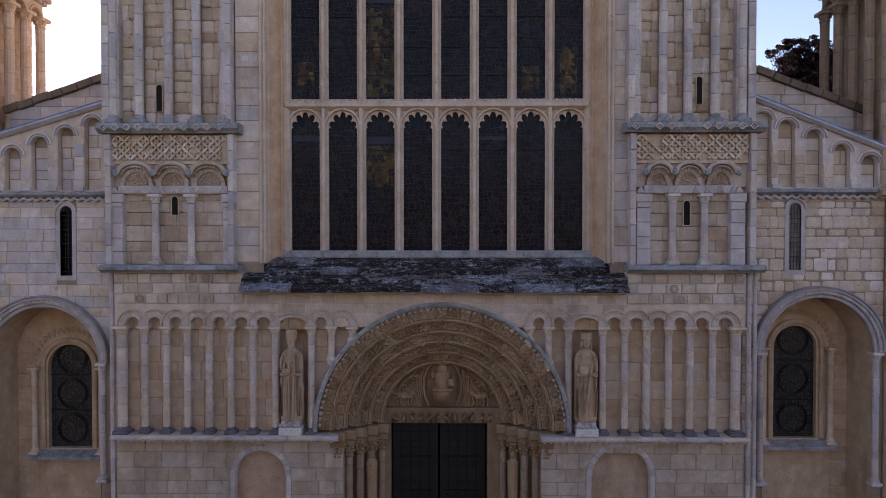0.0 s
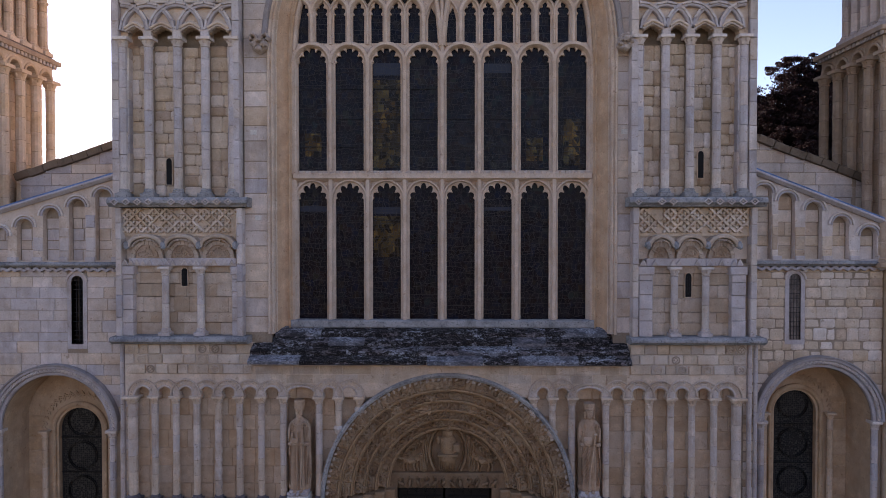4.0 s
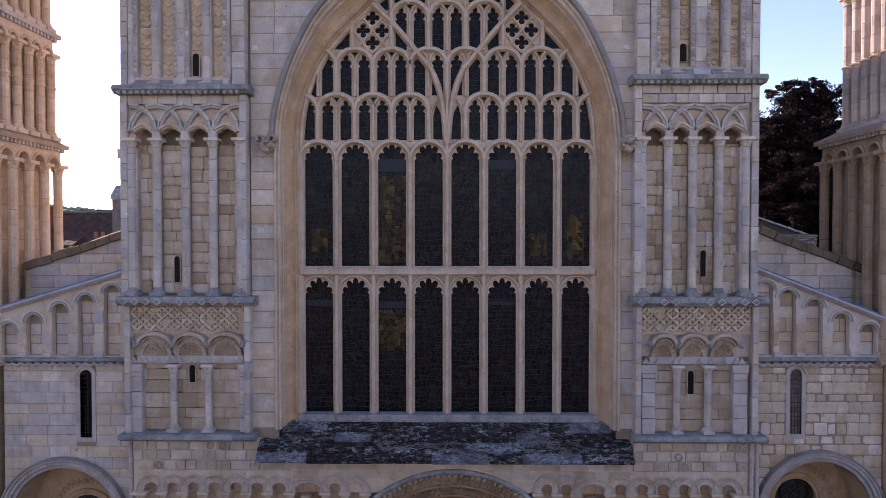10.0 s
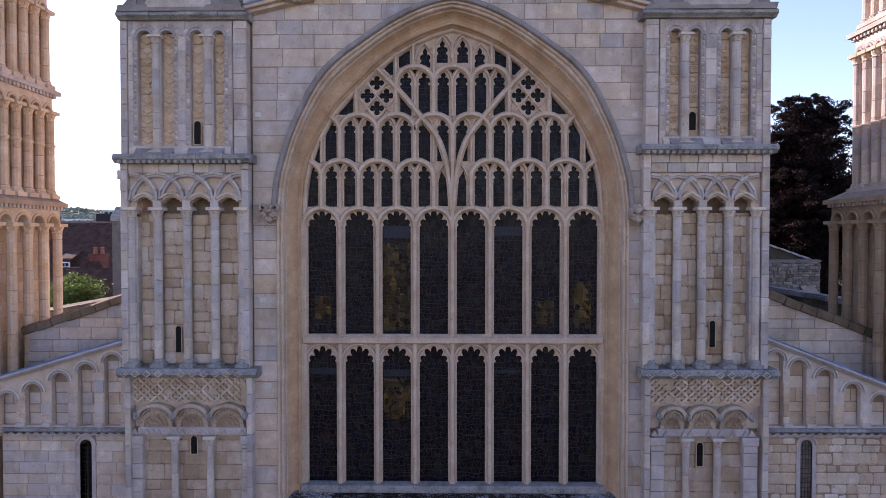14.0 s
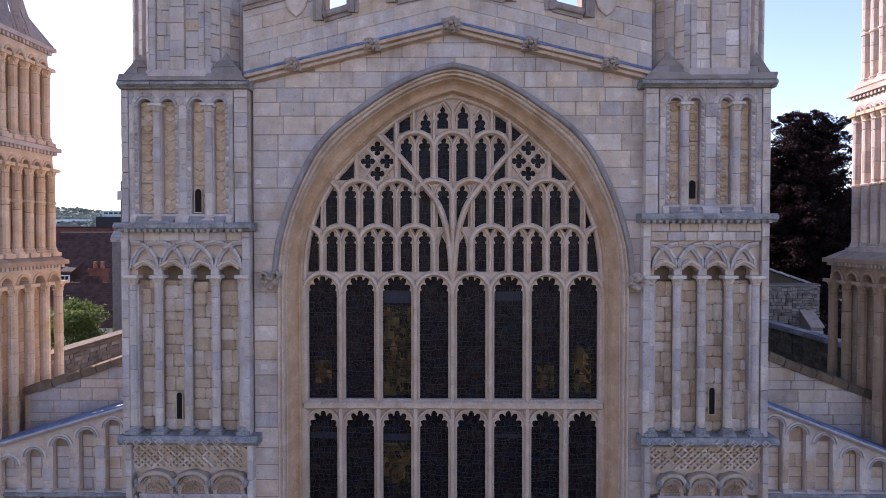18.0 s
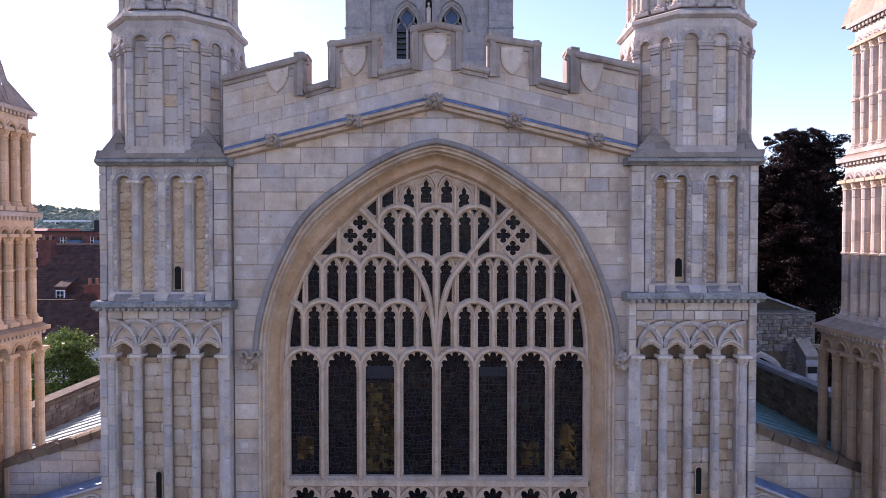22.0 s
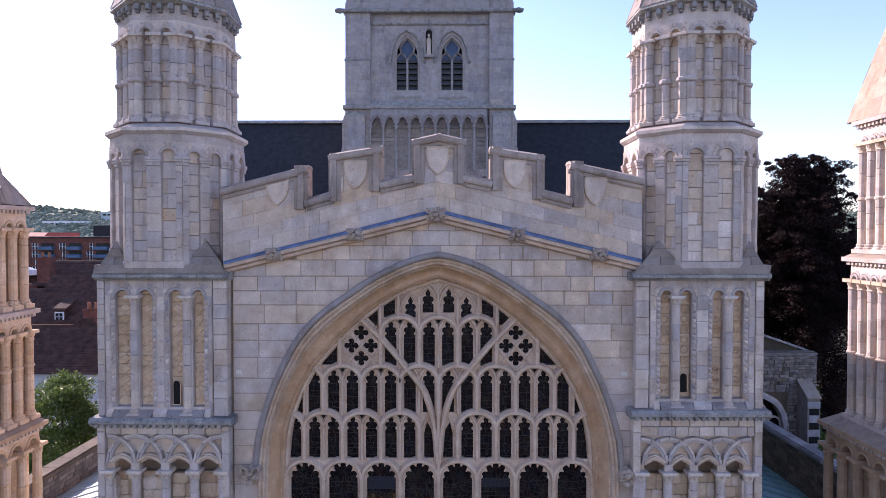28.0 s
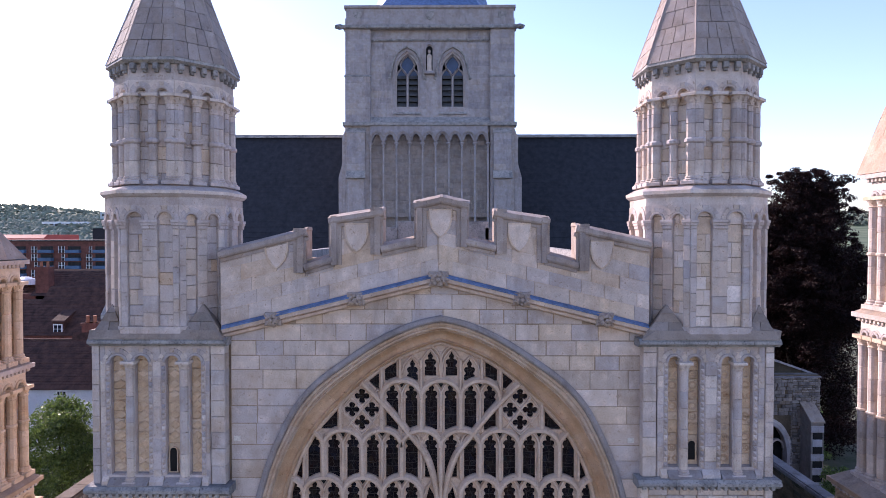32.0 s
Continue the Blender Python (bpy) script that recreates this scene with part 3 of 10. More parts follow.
def voussoirs(bm, cx, cz, r0, r1, y0, y1, n, a0=0.0, a1=180.0, sq=1.0, gap=0.006):
    for i in range(n):
        b0, b1 = a0 + (a1 - a0) * i / n, a0 + (a1 - a0) * (i + 1) / n
        pts = []
        for r, a in ((r0, b0), (r1, b0), (r1, b1), (r0, b1)):
            pts.append((cx + r * math.cos(radians(a)), cz + sq * r * math.sin(radians(a))))
        c = (sum(p[0] for p in pts) / 4, sum(p[1] for p in pts) / 4)
        q = [(p[0] + (c[0] - p[0]) * gap / max(0.05, r1 - r0), p[1] + (c[1] - p[1]) * gap / max(0.05, r1 - r0)) for p in pts]
        f = [bm.verts.new((x, y0, z)) for x, z in q]
        k = [bm.verts.new((x, y1, z)) for x, z in q]
        bm.faces.new(f), bm.faces.new(k)
        for j in range(4):
            bm.faces.new((f[j], f[(j + 1) % 4], k[(j + 1) % 4], k[j]))


def slot(x0, x1, z0, zs, n=8, sq=1.0):
    """A round-headed opening."""
    c, r = (x0 + x1) / 2, (x1 - x0) / 2
    return [(x0, z0), (x1, z0)] + arc(c, zs, r, 0, 180, n, sq)


ICO = bmesh.new()
bmesh.ops.create_icosphere(ICO, subdivisions=1, radius=1)
ICO.verts.index_update()
ICO_V, ICO_F = [v.co.copy() for v in ICO.verts], [[v.index for v in f.verts] for f in ICO.faces]
ICO.free()


def lump(bm, m):
    vs = [bm.verts.new(m @ v) for v in ICO_V]
    for f in ICO_F:
        bm.faces.new((vs[f[0]], vs[f[1]], vs[f[2]]))


def blob(bm, c, s, rnd, turn=True):
    """A small lump of carving."""
    m = Matrix.Translation(c) @ (Euler([rnd.uniform(-0.6, 0.6), rnd.uniform(-3, 3), rnd.uniform(-0.6, 0.6)]).to_matrix().to_4x4() if turn else Matrix()) @ Matrix.Diagonal((*s, 1))
    lump(bm, m)


def ledge(parent, name, x0, x1, y0, y1, z0, z1, mat=None, n=None, seed=0, teeth=0):
    """A moulded string course of several stones, sloped on top."""
    rnd = random.Random(seed + int(x0 * 10))
    n = n or max(2, round((x1 - x0) / 0.62))
    xs = [x0 + (x1 - x0) * (i + (rnd.uniform(-0.25, 0.25) if 0 < i < n else 0)) / n for i in range(n + 1)]
    h = z1 - z0

    def build(bm):
        for a, b in zip(xs, xs[1:]):
            d = rnd.uniform(-0.008, 0.008)
            pr = [(y1, z1), (y0 + 0.05 + d, z1 - 0.002), (y0 + d, z1 - 0.3 * h), (y0 + d, z1 - 0.6 * h), (y0 + 0.07, z0 + 0.15 * h), (y0 + 0.09, z0), (y1, z0)]
            va = [bm.verts.new((a + 0.004, y, z)) for y, z in pr]
            vb = [bm.verts.new((b - 0.004, y, z)) for y, z in pr]
            bm.faces.new(va), bm.faces.new(vb)
            for i in range(len(pr)):
                bm.faces.new((va[i], va[(i + 1) % len(pr)], vb[(i + 1) % len(pr)], vb[i]))
        if teeth:
            x = x0 + teeth
            while x < x1 - teeth:
                box(bm, x - teeth * 0.3, x + teeth * 0.3, y0 + 0.03, y1, z0 - 0.02, z0 + 0.45 * h, 0.01)
                x += teeth
    return built(name, mat or M_COPING, parent, build)


def prism_x(bm, x0, x1, prof):
    """A length of (y, z) section along x."""
    a = [bm.verts.new((x0, y, z)) for y, z in prof]
    b = [bm.verts.new((x1, y, z)) for y, z in prof]
    bm.faces.new(a), bm.faces.new(b)
    n = len(prof)
    for i in range(n):
        bm.faces.new((a[i], a[(i + 1) % n], b[(i + 1) % n], b[i]))


def pillow(bm, x0, x1, z0, z1, y, d, rnd, soft=0.018):
    """A worn facing stone with rounded arrises and an uneven face."""
    cut = (0.0, 0.16, 0.84, 1.0)
    e = 0.3 * min(soft, 0.02)
    off = {k: (rnd.uniform(-e, e), rnd.uniform(-e, e)) for k in ((0, 0), (0, 3), (3, 0), (3, 3))}
    g = []
    for j, v in enumerate(cut):
        row = []
        for i, u in enumerate(cut):
            ei, ej = i in (0, 3), j in (0, 3)
            back = soft * (1.0 if ei and ej else 0.6 if ei or ej else rnd.uniform(-0.35, 0.25))
            dx, dz = off.get((i, j), (0, 0))
            if ei and ej:
                dx += (1 if i == 0 else -1) * 0.35 * soft
                dz += (1 if j == 0 else -1) * 0.35 * soft
            row.append(bm.verts.new((x0 + (x1 - x0) * u + dx, y + back, z0 + (z1 - z0) * v + dz)))
        g.append(row)
    for j in range(3):
        for i in range(3):
            bm.faces.new((g[j][i], g[j][i + 1], g[j + 1][i + 1], g[j + 1][i]))
    rim = g[0] + [g[1][3], g[2][3]] + g[3][::-1] + [g[2][0], g[1][0]]
    rear = [bm.verts.new((v.co.x, y + d, v.co.z)) for v in rim]
    for k in range(12):
        bm.faces.new((rim[k], rim[(k + 1) % 12], rear[(k + 1) % 12], rear[k]))


def rubble_parts(parent, mat, x0, x1, z0, z1, y, h, w, rnd, rough=0.02, depth=0.06, soft=0.018, keep=None):
    """Uneven old facing stones, each a piece of its own."""
    z = z0
    while z < z1 - 0.05:
        hh = min(h * rnd.uniform(0.7, 1.3), z1 - z)
        for a0, a1 in (keep(z + hh / 2) if keep else [(x0, x1)]):
            x = a0
            while x < a1 - 0.02:
                ww = min(rnd.uniform(*w), a1 - x)
                if a1 - x - ww < 0.09:
                    ww = a1 - x
                bm = bmesh.new()
                dz = rnd.uniform(0, 0.012) if hh > 0.15 else 0
                pillow(bm, x + 0.002, x + ww - 0.002, z + 0.002 + dz, z + hh - 0.002, y + rnd.uniform(-rough, rough), depth, rnd, soft)
                under(finish("stone", bm, mat), parent)
                x += ww
        z += hh


# ---- the great west window and gable ----
WX, PITCH_L = -0.02, 0.803
X_L, X_R = -4.2, 3.98


def mirrored(half, cx=WX):
    return [(cx - x, z) for x, z in half] + [(cx + x, z) for x, z in reversed(half[:-1])]


WIN = smooth_curve([(3.23, 12.80), (3.18, 13.39), (3.06, 13.87), (2.86, 14.35), (2.61, 14.77), (2.37, 15.07), (2.01, 15.43), (1.53, 15.88), (1.05, 16.22), (0.57, 16.45), (0.0, 16.64)], 4)
TOPS = smooth_curve([(3.79, 12.70), (3.72, 13.35), (3.60, 13.84), (3.44, 14.33), (3.20, 14.88), (2.95, 15.35), (2.67, 15.71), (2.38, 15.98), (2.04, 16.23), (1.42, 16.65), (0.89, 16.93), (0.43, 17.10), (0.0, 17.19)], 4)


def inset(curve, d):
    """The same arch, drawn in by a width."""
    out = []
    for i, (x, z) in enumerate(curve):
        p, q = curve[max(0, i - 1)], curve[min(len(curve) - 1, i + 1)]
        t = Vector((q[0] - p[0], q[1] - p[1])).normalized()
        out.append((max(0.0, x - t.y * d), z + t.x * d))
    out[-1] = (0.0, curve[-1][1] - d * 1.12)
    return [p for i, p in enumerate(out) if i in (0, len(out) - 1) or p[0] > 0.02]


HOOD = TOPS
OUT = inset(TOPS, 0.125)


def half_width(curve, z):
    """How far the arch reaches from its middle at a height."""
    if z <= curve[0][1]:
        return curve[0][0]
    for (xa, za), (xb, zb) in zip(curve, curve[1:]):
        if za <= z <= zb:
            return xa + (xb - xa) * (z - za) / max(1e-6, zb - za)
    return 0.0


def resample(curve, n):
    pts = [Vector(p) for p in curve]
    ln = [0.0]
    for a, b in zip(pts, pts[1:]):
        ln.append(ln[-1] + (b - a).length)
    out = []
    for k in range(n + 1):
        d = ln[-1] * k / n
        i = max(j for j in range(len(pts)) if ln[j] <= d + 1e-9)
        i = min(i, len(pts) - 2)
        t = (d - ln[i]) / max(1e-9, ln[i + 1] - ln[i])
        out.append(tuple(pts[i].lerp(pts[i + 1], t)))
    return out


gable = thing("wall_gable", "pale ashlar gable wall round the great traceried window", "wall", "structure")
GY = 0.45


def string_z(x):
    """The sloping string course under the parapet."""
    return 18.09 - 0.245 * abs(x + 0.06)


def gable_free(z):
    zz = z
    w = half_width(HOOD, z) + 0.0 if z > 12.7 else 3.56
    top = (18.0 - z) / 0.245
    a, b = max(X_L, -0.06 - top), min(X_R, -0.06 + top)
    if z > 17.17:
        return [(a, b)]
    return [(a, WX - w), (WX + w, b)]


bm = bmesh.new()
outline = [(X_L, 6.0), (X_L, 18.35), (-2.3, 18.3), (0, 18.6), (2.2, 18.3), (X_R, 18.35), (X_R, 6.0)]
hole = [(WX - 3.6, 6.03), (WX + 3.6, 6.03)] + list(reversed(mirrored(OUT)))
plate(bm, outline, [hole], GY + 0.008, 1.25)
under(finish("backing", bm, M_MORTAR), gable)
ashlar(gable, M_ASH, M_ASHJ, 6.62, 16.1, 0.36, gable_free, GY, (0.5, 0.95), limit=300, seed=3, gap=0.007)
ashlar(gable, M_ASH, M_ASHJ, 16.1, 17.95, 0.30, gable_free, GY, (0.45, 0.75), limit=200, seed=4, gap=0.007)


def reveal(name, mat, prof, seed):
    """The moulded jambs and arch, stone by stone."""
    n = 48
    a, b = resample(OUT, n), resample(WIN, n)
    rows = []
    for s, y in prof:
        half = [(p[0] + (q[0] - p[0]) * s, p[1] + (q[1] - p[1]) * s) for p, q in zip(a, b)]
        half = [(half[0][0], 6.6)] + half
        rows.append([(x, y, z) for x, z in mirrored(half)])
    rnd = random.Random(seed)
    i, last = 0, len(rows[0]) - 1
    while i < last:
        j = min(last, i + rnd.choice((2, 3, 3, 4)))
        d = rnd.uniform(-0.003, 0.003)
        built(name, mat, gable, lambda bm: loft(bm, [[(x, y + d, z) for x, y, z in r[i:j + 1]] for r in rows]))
        i = j


reveal("arch_stone", M_ARCHMOULD, [(-0.02, 0.47), (-0.02, 0.40), (0.03, 0.375), (0.10, 0.385), (0.13, 0.43), (0.16, 0.435), (0.19, 0.41), (0.25, 0.41), (0.29, 0.44), (0.31, 0.50), (0.34, 0.505), (0.36, 0.485), (0.40, 0.50)], 6)
reveal("casement_stone", M_REVEAL, [(0.40, 0.50), (0.46, 0.57), (0.55, 0.64), (0.66, 0.685), (0.78, 0.70), (0.86, 0.69), (0.875, 0.645), (0.905, 0.625), (0.94, 0.64), (0.96, 0.72), (1.0, 0.74), (1.02, 0.76), (1.02, 1.1)], 7)


def hood(bm):
    h = resample(HOOD, 48)
    sweep(bm, mirrored(h), [(-0.005, 0.47), (-0.005, 0.38), (0.02, 0.345), (0.075, 0.32), (0.105, 0.335), (0.115, 0.38), (0.13, 0.40), (0.13, 0.47)])


built("hood_mould", M_HOOD, gable, hood, "grey weathered hood mould")
for sx in (-1, 1):
    def stop(bm, sx=sx):
        rnd = random.Random(5)
        blob(bm, (0, 0.14, 0), (0.20, 0.14, 0.22), rnd, False)
        if sx < 0:      # two curled leaves over a tapering boss
            for q in (-1, 1):
                sweep(bm, [(0.02 * q, 0.05), (0.07 * q, 0.15), (0.15 * q, 0.18), (0.19 * q, 0.12), (0.16 * q, 0.06)], [(-0.032, 0.16), (-0.03, 0.0), (0.0, -0.035), (0.03, 0.0), (0.032, 0.16)])
                blob(bm, (0.085 * q, 0.02, -0.03), (0.075, 0.075, 0.065), rnd)
                blob(bm, (0.13 * q, 0.06, 0.0), (0.05, 0.09, 0.10), rnd)
            blob(bm, (0, 0.0, 0.05), (0.05, 0.075, 0.09), rnd)
            blob(bm, (0, 0.01, -0.12), (0.085, 0.09, 0.075), rnd)
        else:           # a rounded knot of leaves
            for a in range(9):
                t = 0.7 * a
                blob(bm, (0.11 * math.cos(t), 0.03, 0.13 * math.sin(t)), (0.07, 0.085, 0.055), rnd)
            blob(bm, (0, -0.03, 0.05), (0.075, 0.07, 0.085), rnd)
            blob(bm, (0, 0.0, -0.13), (0.08, 0.09, 0.08), rnd)
    put("label_stop", "flower" if sx < 0 else "knot", stop, M_BOSS, gable, (WX + sx * 3.79, 0.22, 12.665))

# string course under the parapet, with lead above it and carved bosses
for sx in (-1, 1):
    xe = -4.34 if sx < 0 else 4.06
    run = [(xe + (-0.06 - xe) * i / 8, string_z(xe + (-0.06 - xe) * i / 8)) for i in range(9)]
    if sx > 0:
        run.reverse()

    def course(bm, run=run):
        sweep(bm, run, [(0.115, 0.45), (0.115, 0.26), (0.185, 0.25), (0.20, 0.33), (0.225, 0.30), (0.275, 0.31), (0.30, 0.45)])

    def lead(bm, run=run):
        sweep(bm, run, [(0.115, 0.42), (0.113, 0.24), (0.09, 0.24), (0.04, 0.345), (0.04, 0.42)])
    built("string_course", M_TRACERY, gable, course)
    built("lead_flashing", M_LEAD, gable, lead, "blue-grey lead strip")
for k, x in enumerate((-3.31, -1.68, -0.06, 1.56, 3.19)):
    def boss(bm, k=k):
        rnd = random.Random(40 + k)
        n = 4 if k % 2 else 5
        for a in range(n):
            t = 2 * math.pi * a / n + 0.6 * k
            for q in (-1, 1):
                blob(bm, (0.085 * math.cos(t + 0.28 * q), 0, 0.08 * math.sin(t + 0.28 * q)), (0.055, 0.09, 0.045), rnd)
            blob(bm, (0.14 * math.cos(t), 0.04, 0.13 * math.sin(t)), (0.035, 0.06, 0.03), rnd)
        blob(bm, (0, -0.075, 0), (0.045, 0.05, 0.045), rnd)
        box(bm, -0.17, 0.17, 0.05, 0.2, -0.13, 0.13, 0.03)
    put("carved_boss", k, boss, M_BOSS, gable, (x, 0.20, string_z(x) - 0.165), scale=(1.15, 1, 1.1) if k == 2 else None)

# embattled parapet
PY = 0.36
steps = [(-4.36, 18.46), (-2.68, 18.90), (-2.68, 18.22), (-2.19, 18.38), (-2.19, 19.13), (-1.17, 19.30), (-1.17, 18.58), (-0.52, 18.73), (-0.52, 19.42), (0.0, 19.55),
         (0.52, 19.42), (0.52, 18.73), (1.05, 18.60), (1.05, 19.27), (2.09, 19.11), (2.09, 18.42), (2.66, 18.26), (2.66, 18.98), (4.07, 18.66)]


def top_at(x):
    for (xa, za), (xb, zb) in zip(steps, steps[1:]):
        if xb > xa and xa <= x <= xb:
            return za + (zb - za) * (x - xa) / (xb - xa)
    return 18.2


parapet = thing("parapet", "stepped stone battlements with blank shields on the gable", "parapet", "structure", at=(0, PY, 17.5))
bm = bmesh.new()
plate(bm, [(-4.36, 16.9), *steps, (4.07, 16.9), (-0.06, 17.95)], [], PY + 0.012, PY + 0.50)
under(finish("backing", bm, M_WARM2), parapet)


def parapet_stones():
    """Courses cut to the slope below and the battlements above."""
    rnd = random.Random(9)
    breaks = [a[0] for a, b in zip(steps, steps[1:]) if abs(a[0] - b[0]) < 1e-6]
    s = 0.0
    while s < 1.7:
        hh = rnd.uniform(0.25, 0.31)
        xs = [-4.36]
        while xs[-1] < 4.07:
            xs.append(min(4.07, xs[-1] + rnd.uniform(0.4, 0.8)))
        high = lambda b: string_z(b) + s + hh > min(top_at(b - 0.02), top_at(b + 0.02))
        cuts = sorted(set(xs + [-0.06] + [b for b in breaks if high(b)]))
        for a, b in zip(cuts, cuts[1:]):
            run = []
            for q in range(13):
                x = a + 0.005 + (b - a - 0.01) * q / 12
                lo = string_z(x) - 0.03 + s
                hi = min(lo + hh - 0.008, top_at(x) - 0.01)
                if hi - lo > 0.012:
                    run.append((x, lo, hi))
            if len(run) > 2:
                bm = bmesh.new()
                y = PY + rnd.uniform(-0.006, 0.002)
                plate(bm, [(x, lo) for x, lo, hi in run] + [(x, hi) for x, lo, hi in reversed(run)], [], y, y + 0.05)
                under(finish("stone", bm, M_ASH), parapet)
        s += hh


parapet_stones()
for i, ((xa, za), (xb, zb)) in enumerate(zip(steps, steps[1:])):
    up = abs(xb - xa) < 1e-6

    def cope(bm, xa=xa, za=za, xb=xb, zb=zb, up=up):
        if up:
            s = 1 if zb > za else -1
            lo, hi = sorted((za, zb))
            prof = [(0.0, PY - 0.02), (0.03, PY - 0.10), (0.14, PY - 0.09), (0.15, PY - 0.045), (0.225, PY - 0.04), (0.23, PY + 0.02), (0.0, PY + 0.02)]
            sweep(bm, [(xa, lo - 0.18), (xa, hi + 0.02)], [(u * s, y) for u, y in prof])
            box(bm, *sorted((xa - s * 0.02, xa + s * 0.012)), PY - 0.04, PY + 0.54, lo, hi)
        else:
            sweep(bm, [(xa - 0.03, za), (xb + 0.03, zb)], [(0.225, PY + 0.02), (0.22, PY - 0.042), (0.15, PY - 0.047), (0.14, PY - 0.092), (0.10, PY - 0.112), (0.02, PY - 0.102), (-0.05, PY + 0.2), (-0.05, PY + 0.54), (0.02, PY + 0.54), (0.02, PY + 0.02)])
    built("coping", M_GREYCOPE, parapet, cope)


def shield(bm):
    half = [(0.0, -0.33), (0.09, -0.25), (0.17, -0.13), (0.215, 0.05), (0.22, 0.27)]
    plate(bm, half + [(-x, z) for x, z in reversed(half[1:])], [], -0.035, 0.03)
    sweep(bm, half + [(-x, z) for x, z in reversed(half[1:])], [(-0.02, 0.0), (-0.02, -0.045), (0.015, -0.045), (0.015, 0.0)], True)


for x, z in ((-3.24, 18.41), (-1.67, 18.74), (-0.02, 19.02), (1.52, 18.74), (3.13, 18.40)):
    put("shield", 0, shield, M_ASHJ, parapet, (x, PY - 0.01, z + 0.02), scale=(1, 1, 0.9))

# ---- window 1: mullions, tracery and glass ----
win = thing("window_1", "great perpendicular window of dark stained glass in stone tracery", "window", "structure", at=(WX, 0.74, 6.8))
WY = 0.74
BAR = [(-0.075, WY + 0.22), (-0.075, WY + 0.09), (-0.03, WY), (0.03, WY), (0.075, WY + 0.09), (0.075, WY + 0.22)]
MULL = [(-0.096, WY + 0.22), (-0.096, WY + 0.11), (-0.07, WY + 0.085), (-0.032, WY), (0.032, WY), (0.07, WY + 0.085), (0.096, WY + 0.11), (0.096, WY + 0.22)]
THIN = [(-0.042, WY + 0.21), (-0.042, WY + 0.10), (-0.016, WY + 0.04), (0.016, WY + 0.04), (0.042, WY + 0.10), (0.042, WY + 0.21)]
FINE = [(-0.030, WY + 0.20), (-0.030, WY + 0.10), (-0.012, WY + 0.045), (0.012, WY + 0.045), (0.030, WY + 0.10), (0.030, WY + 0.20)]


def foiled(cx, zs, w, h, lobes, n=30, cusp=0.30):
    """A cusped arch head, from its right springing to its left."""
    out = []
    for i in range(n + 1):
        t = math.pi * i / n
        r = (1 - cusp) + cusp * abs(math.sin(lobes * t)) ** 0.7
        if i in (0, n):
            r = 1.0
        out.append((cx + w * r * math.cos(t), zs + h * r * math.sin(t)))
    return out


def light(cx, w, z0, zs, h, ztop, lobes, name="light"):
    """One light: stone head with cusps, and its pane."""
    def frame_of(bm):
        fr = [(cx - w - 0.05, z0), (cx - w, z0)]
        head = list(reversed(foiled(cx, zs, w, h, lobes)))
        plate(bm, [(cx - w - 0.096, zs - 0.1), (cx - w, zs - 0.1), *head, (cx + w, zs - 0.1), (cx + w + 0.096, zs - 0.1), (cx + w + 0.096, ztop), (cx - w - 0.096, ztop)], [], WY + 0.10, WY + 0.19)
    f = built("light_head", M_TRACERY, win, frame_of)

    def pane(bm):
        box(bm, cx - w - 0.03, cx + w + 0.03, WY + 0.17, WY + 0.18, z0 - 0.03, ztop - 0.02)
    pn = built("pane", M_GLASS, win, pane)
    rnd = random.Random(int(cx * 50) + int(z0))

    def leading(bm):
        """Lead lines of the picture in the glass, a little proud of it."""
        def strip(path):
            sweep(bm, path, [(-0.004, WY + 0.169), (-0.004, WY + 0.163), (0.004, WY + 0.163), (0.004, WY + 0.169)])
        z = z0 + 0.1
        while z < zs:
            e = z + rnd.uniform(0.07, 0.16)
            xx = cx - w + rnd.uniform(0.05, 0.12)
            strip([(cx - w, z), (cx - w * 0.3, z + rnd.uniform(-0.05, 0.05)), (cx + w * 0.3, z + rnd.uniform(-0.05, 0.05)), (cx + w, z)])
            while xx < cx + w - 0.04:
                strip([(xx, z), (xx + rnd.uniform(-0.04, 0.04), (z + e) / 2), (xx + rnd.uniform(-0.05, 0.05), e)])
                xx += rnd.uniform(0.07, 0.15)
            z = e
    built("lead_came", M_LEADLINE, pn, leading)
    return f


xs = [WX + PITCH_L * (k - 3.5) for k in range(8)]
for k, za, zb in ((2, 12.15, 12.42), (5, 12.2, 12.4), (2, 9.15, 9.3), (0, 9.2, 9.32), (5, 9.22, 9.3)):
    built("pane_patch", M_BLUEGLASS, win, lambda bm: box(bm, xs[k] - 0.29, xs[k] + 0.29, WY + 0.164, WY + 0.1695, za, zb))
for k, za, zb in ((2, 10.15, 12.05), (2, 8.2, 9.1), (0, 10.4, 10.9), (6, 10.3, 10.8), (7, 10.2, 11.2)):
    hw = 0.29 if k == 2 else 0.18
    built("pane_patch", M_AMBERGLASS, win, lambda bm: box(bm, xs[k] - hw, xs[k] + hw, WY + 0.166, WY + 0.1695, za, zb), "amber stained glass")
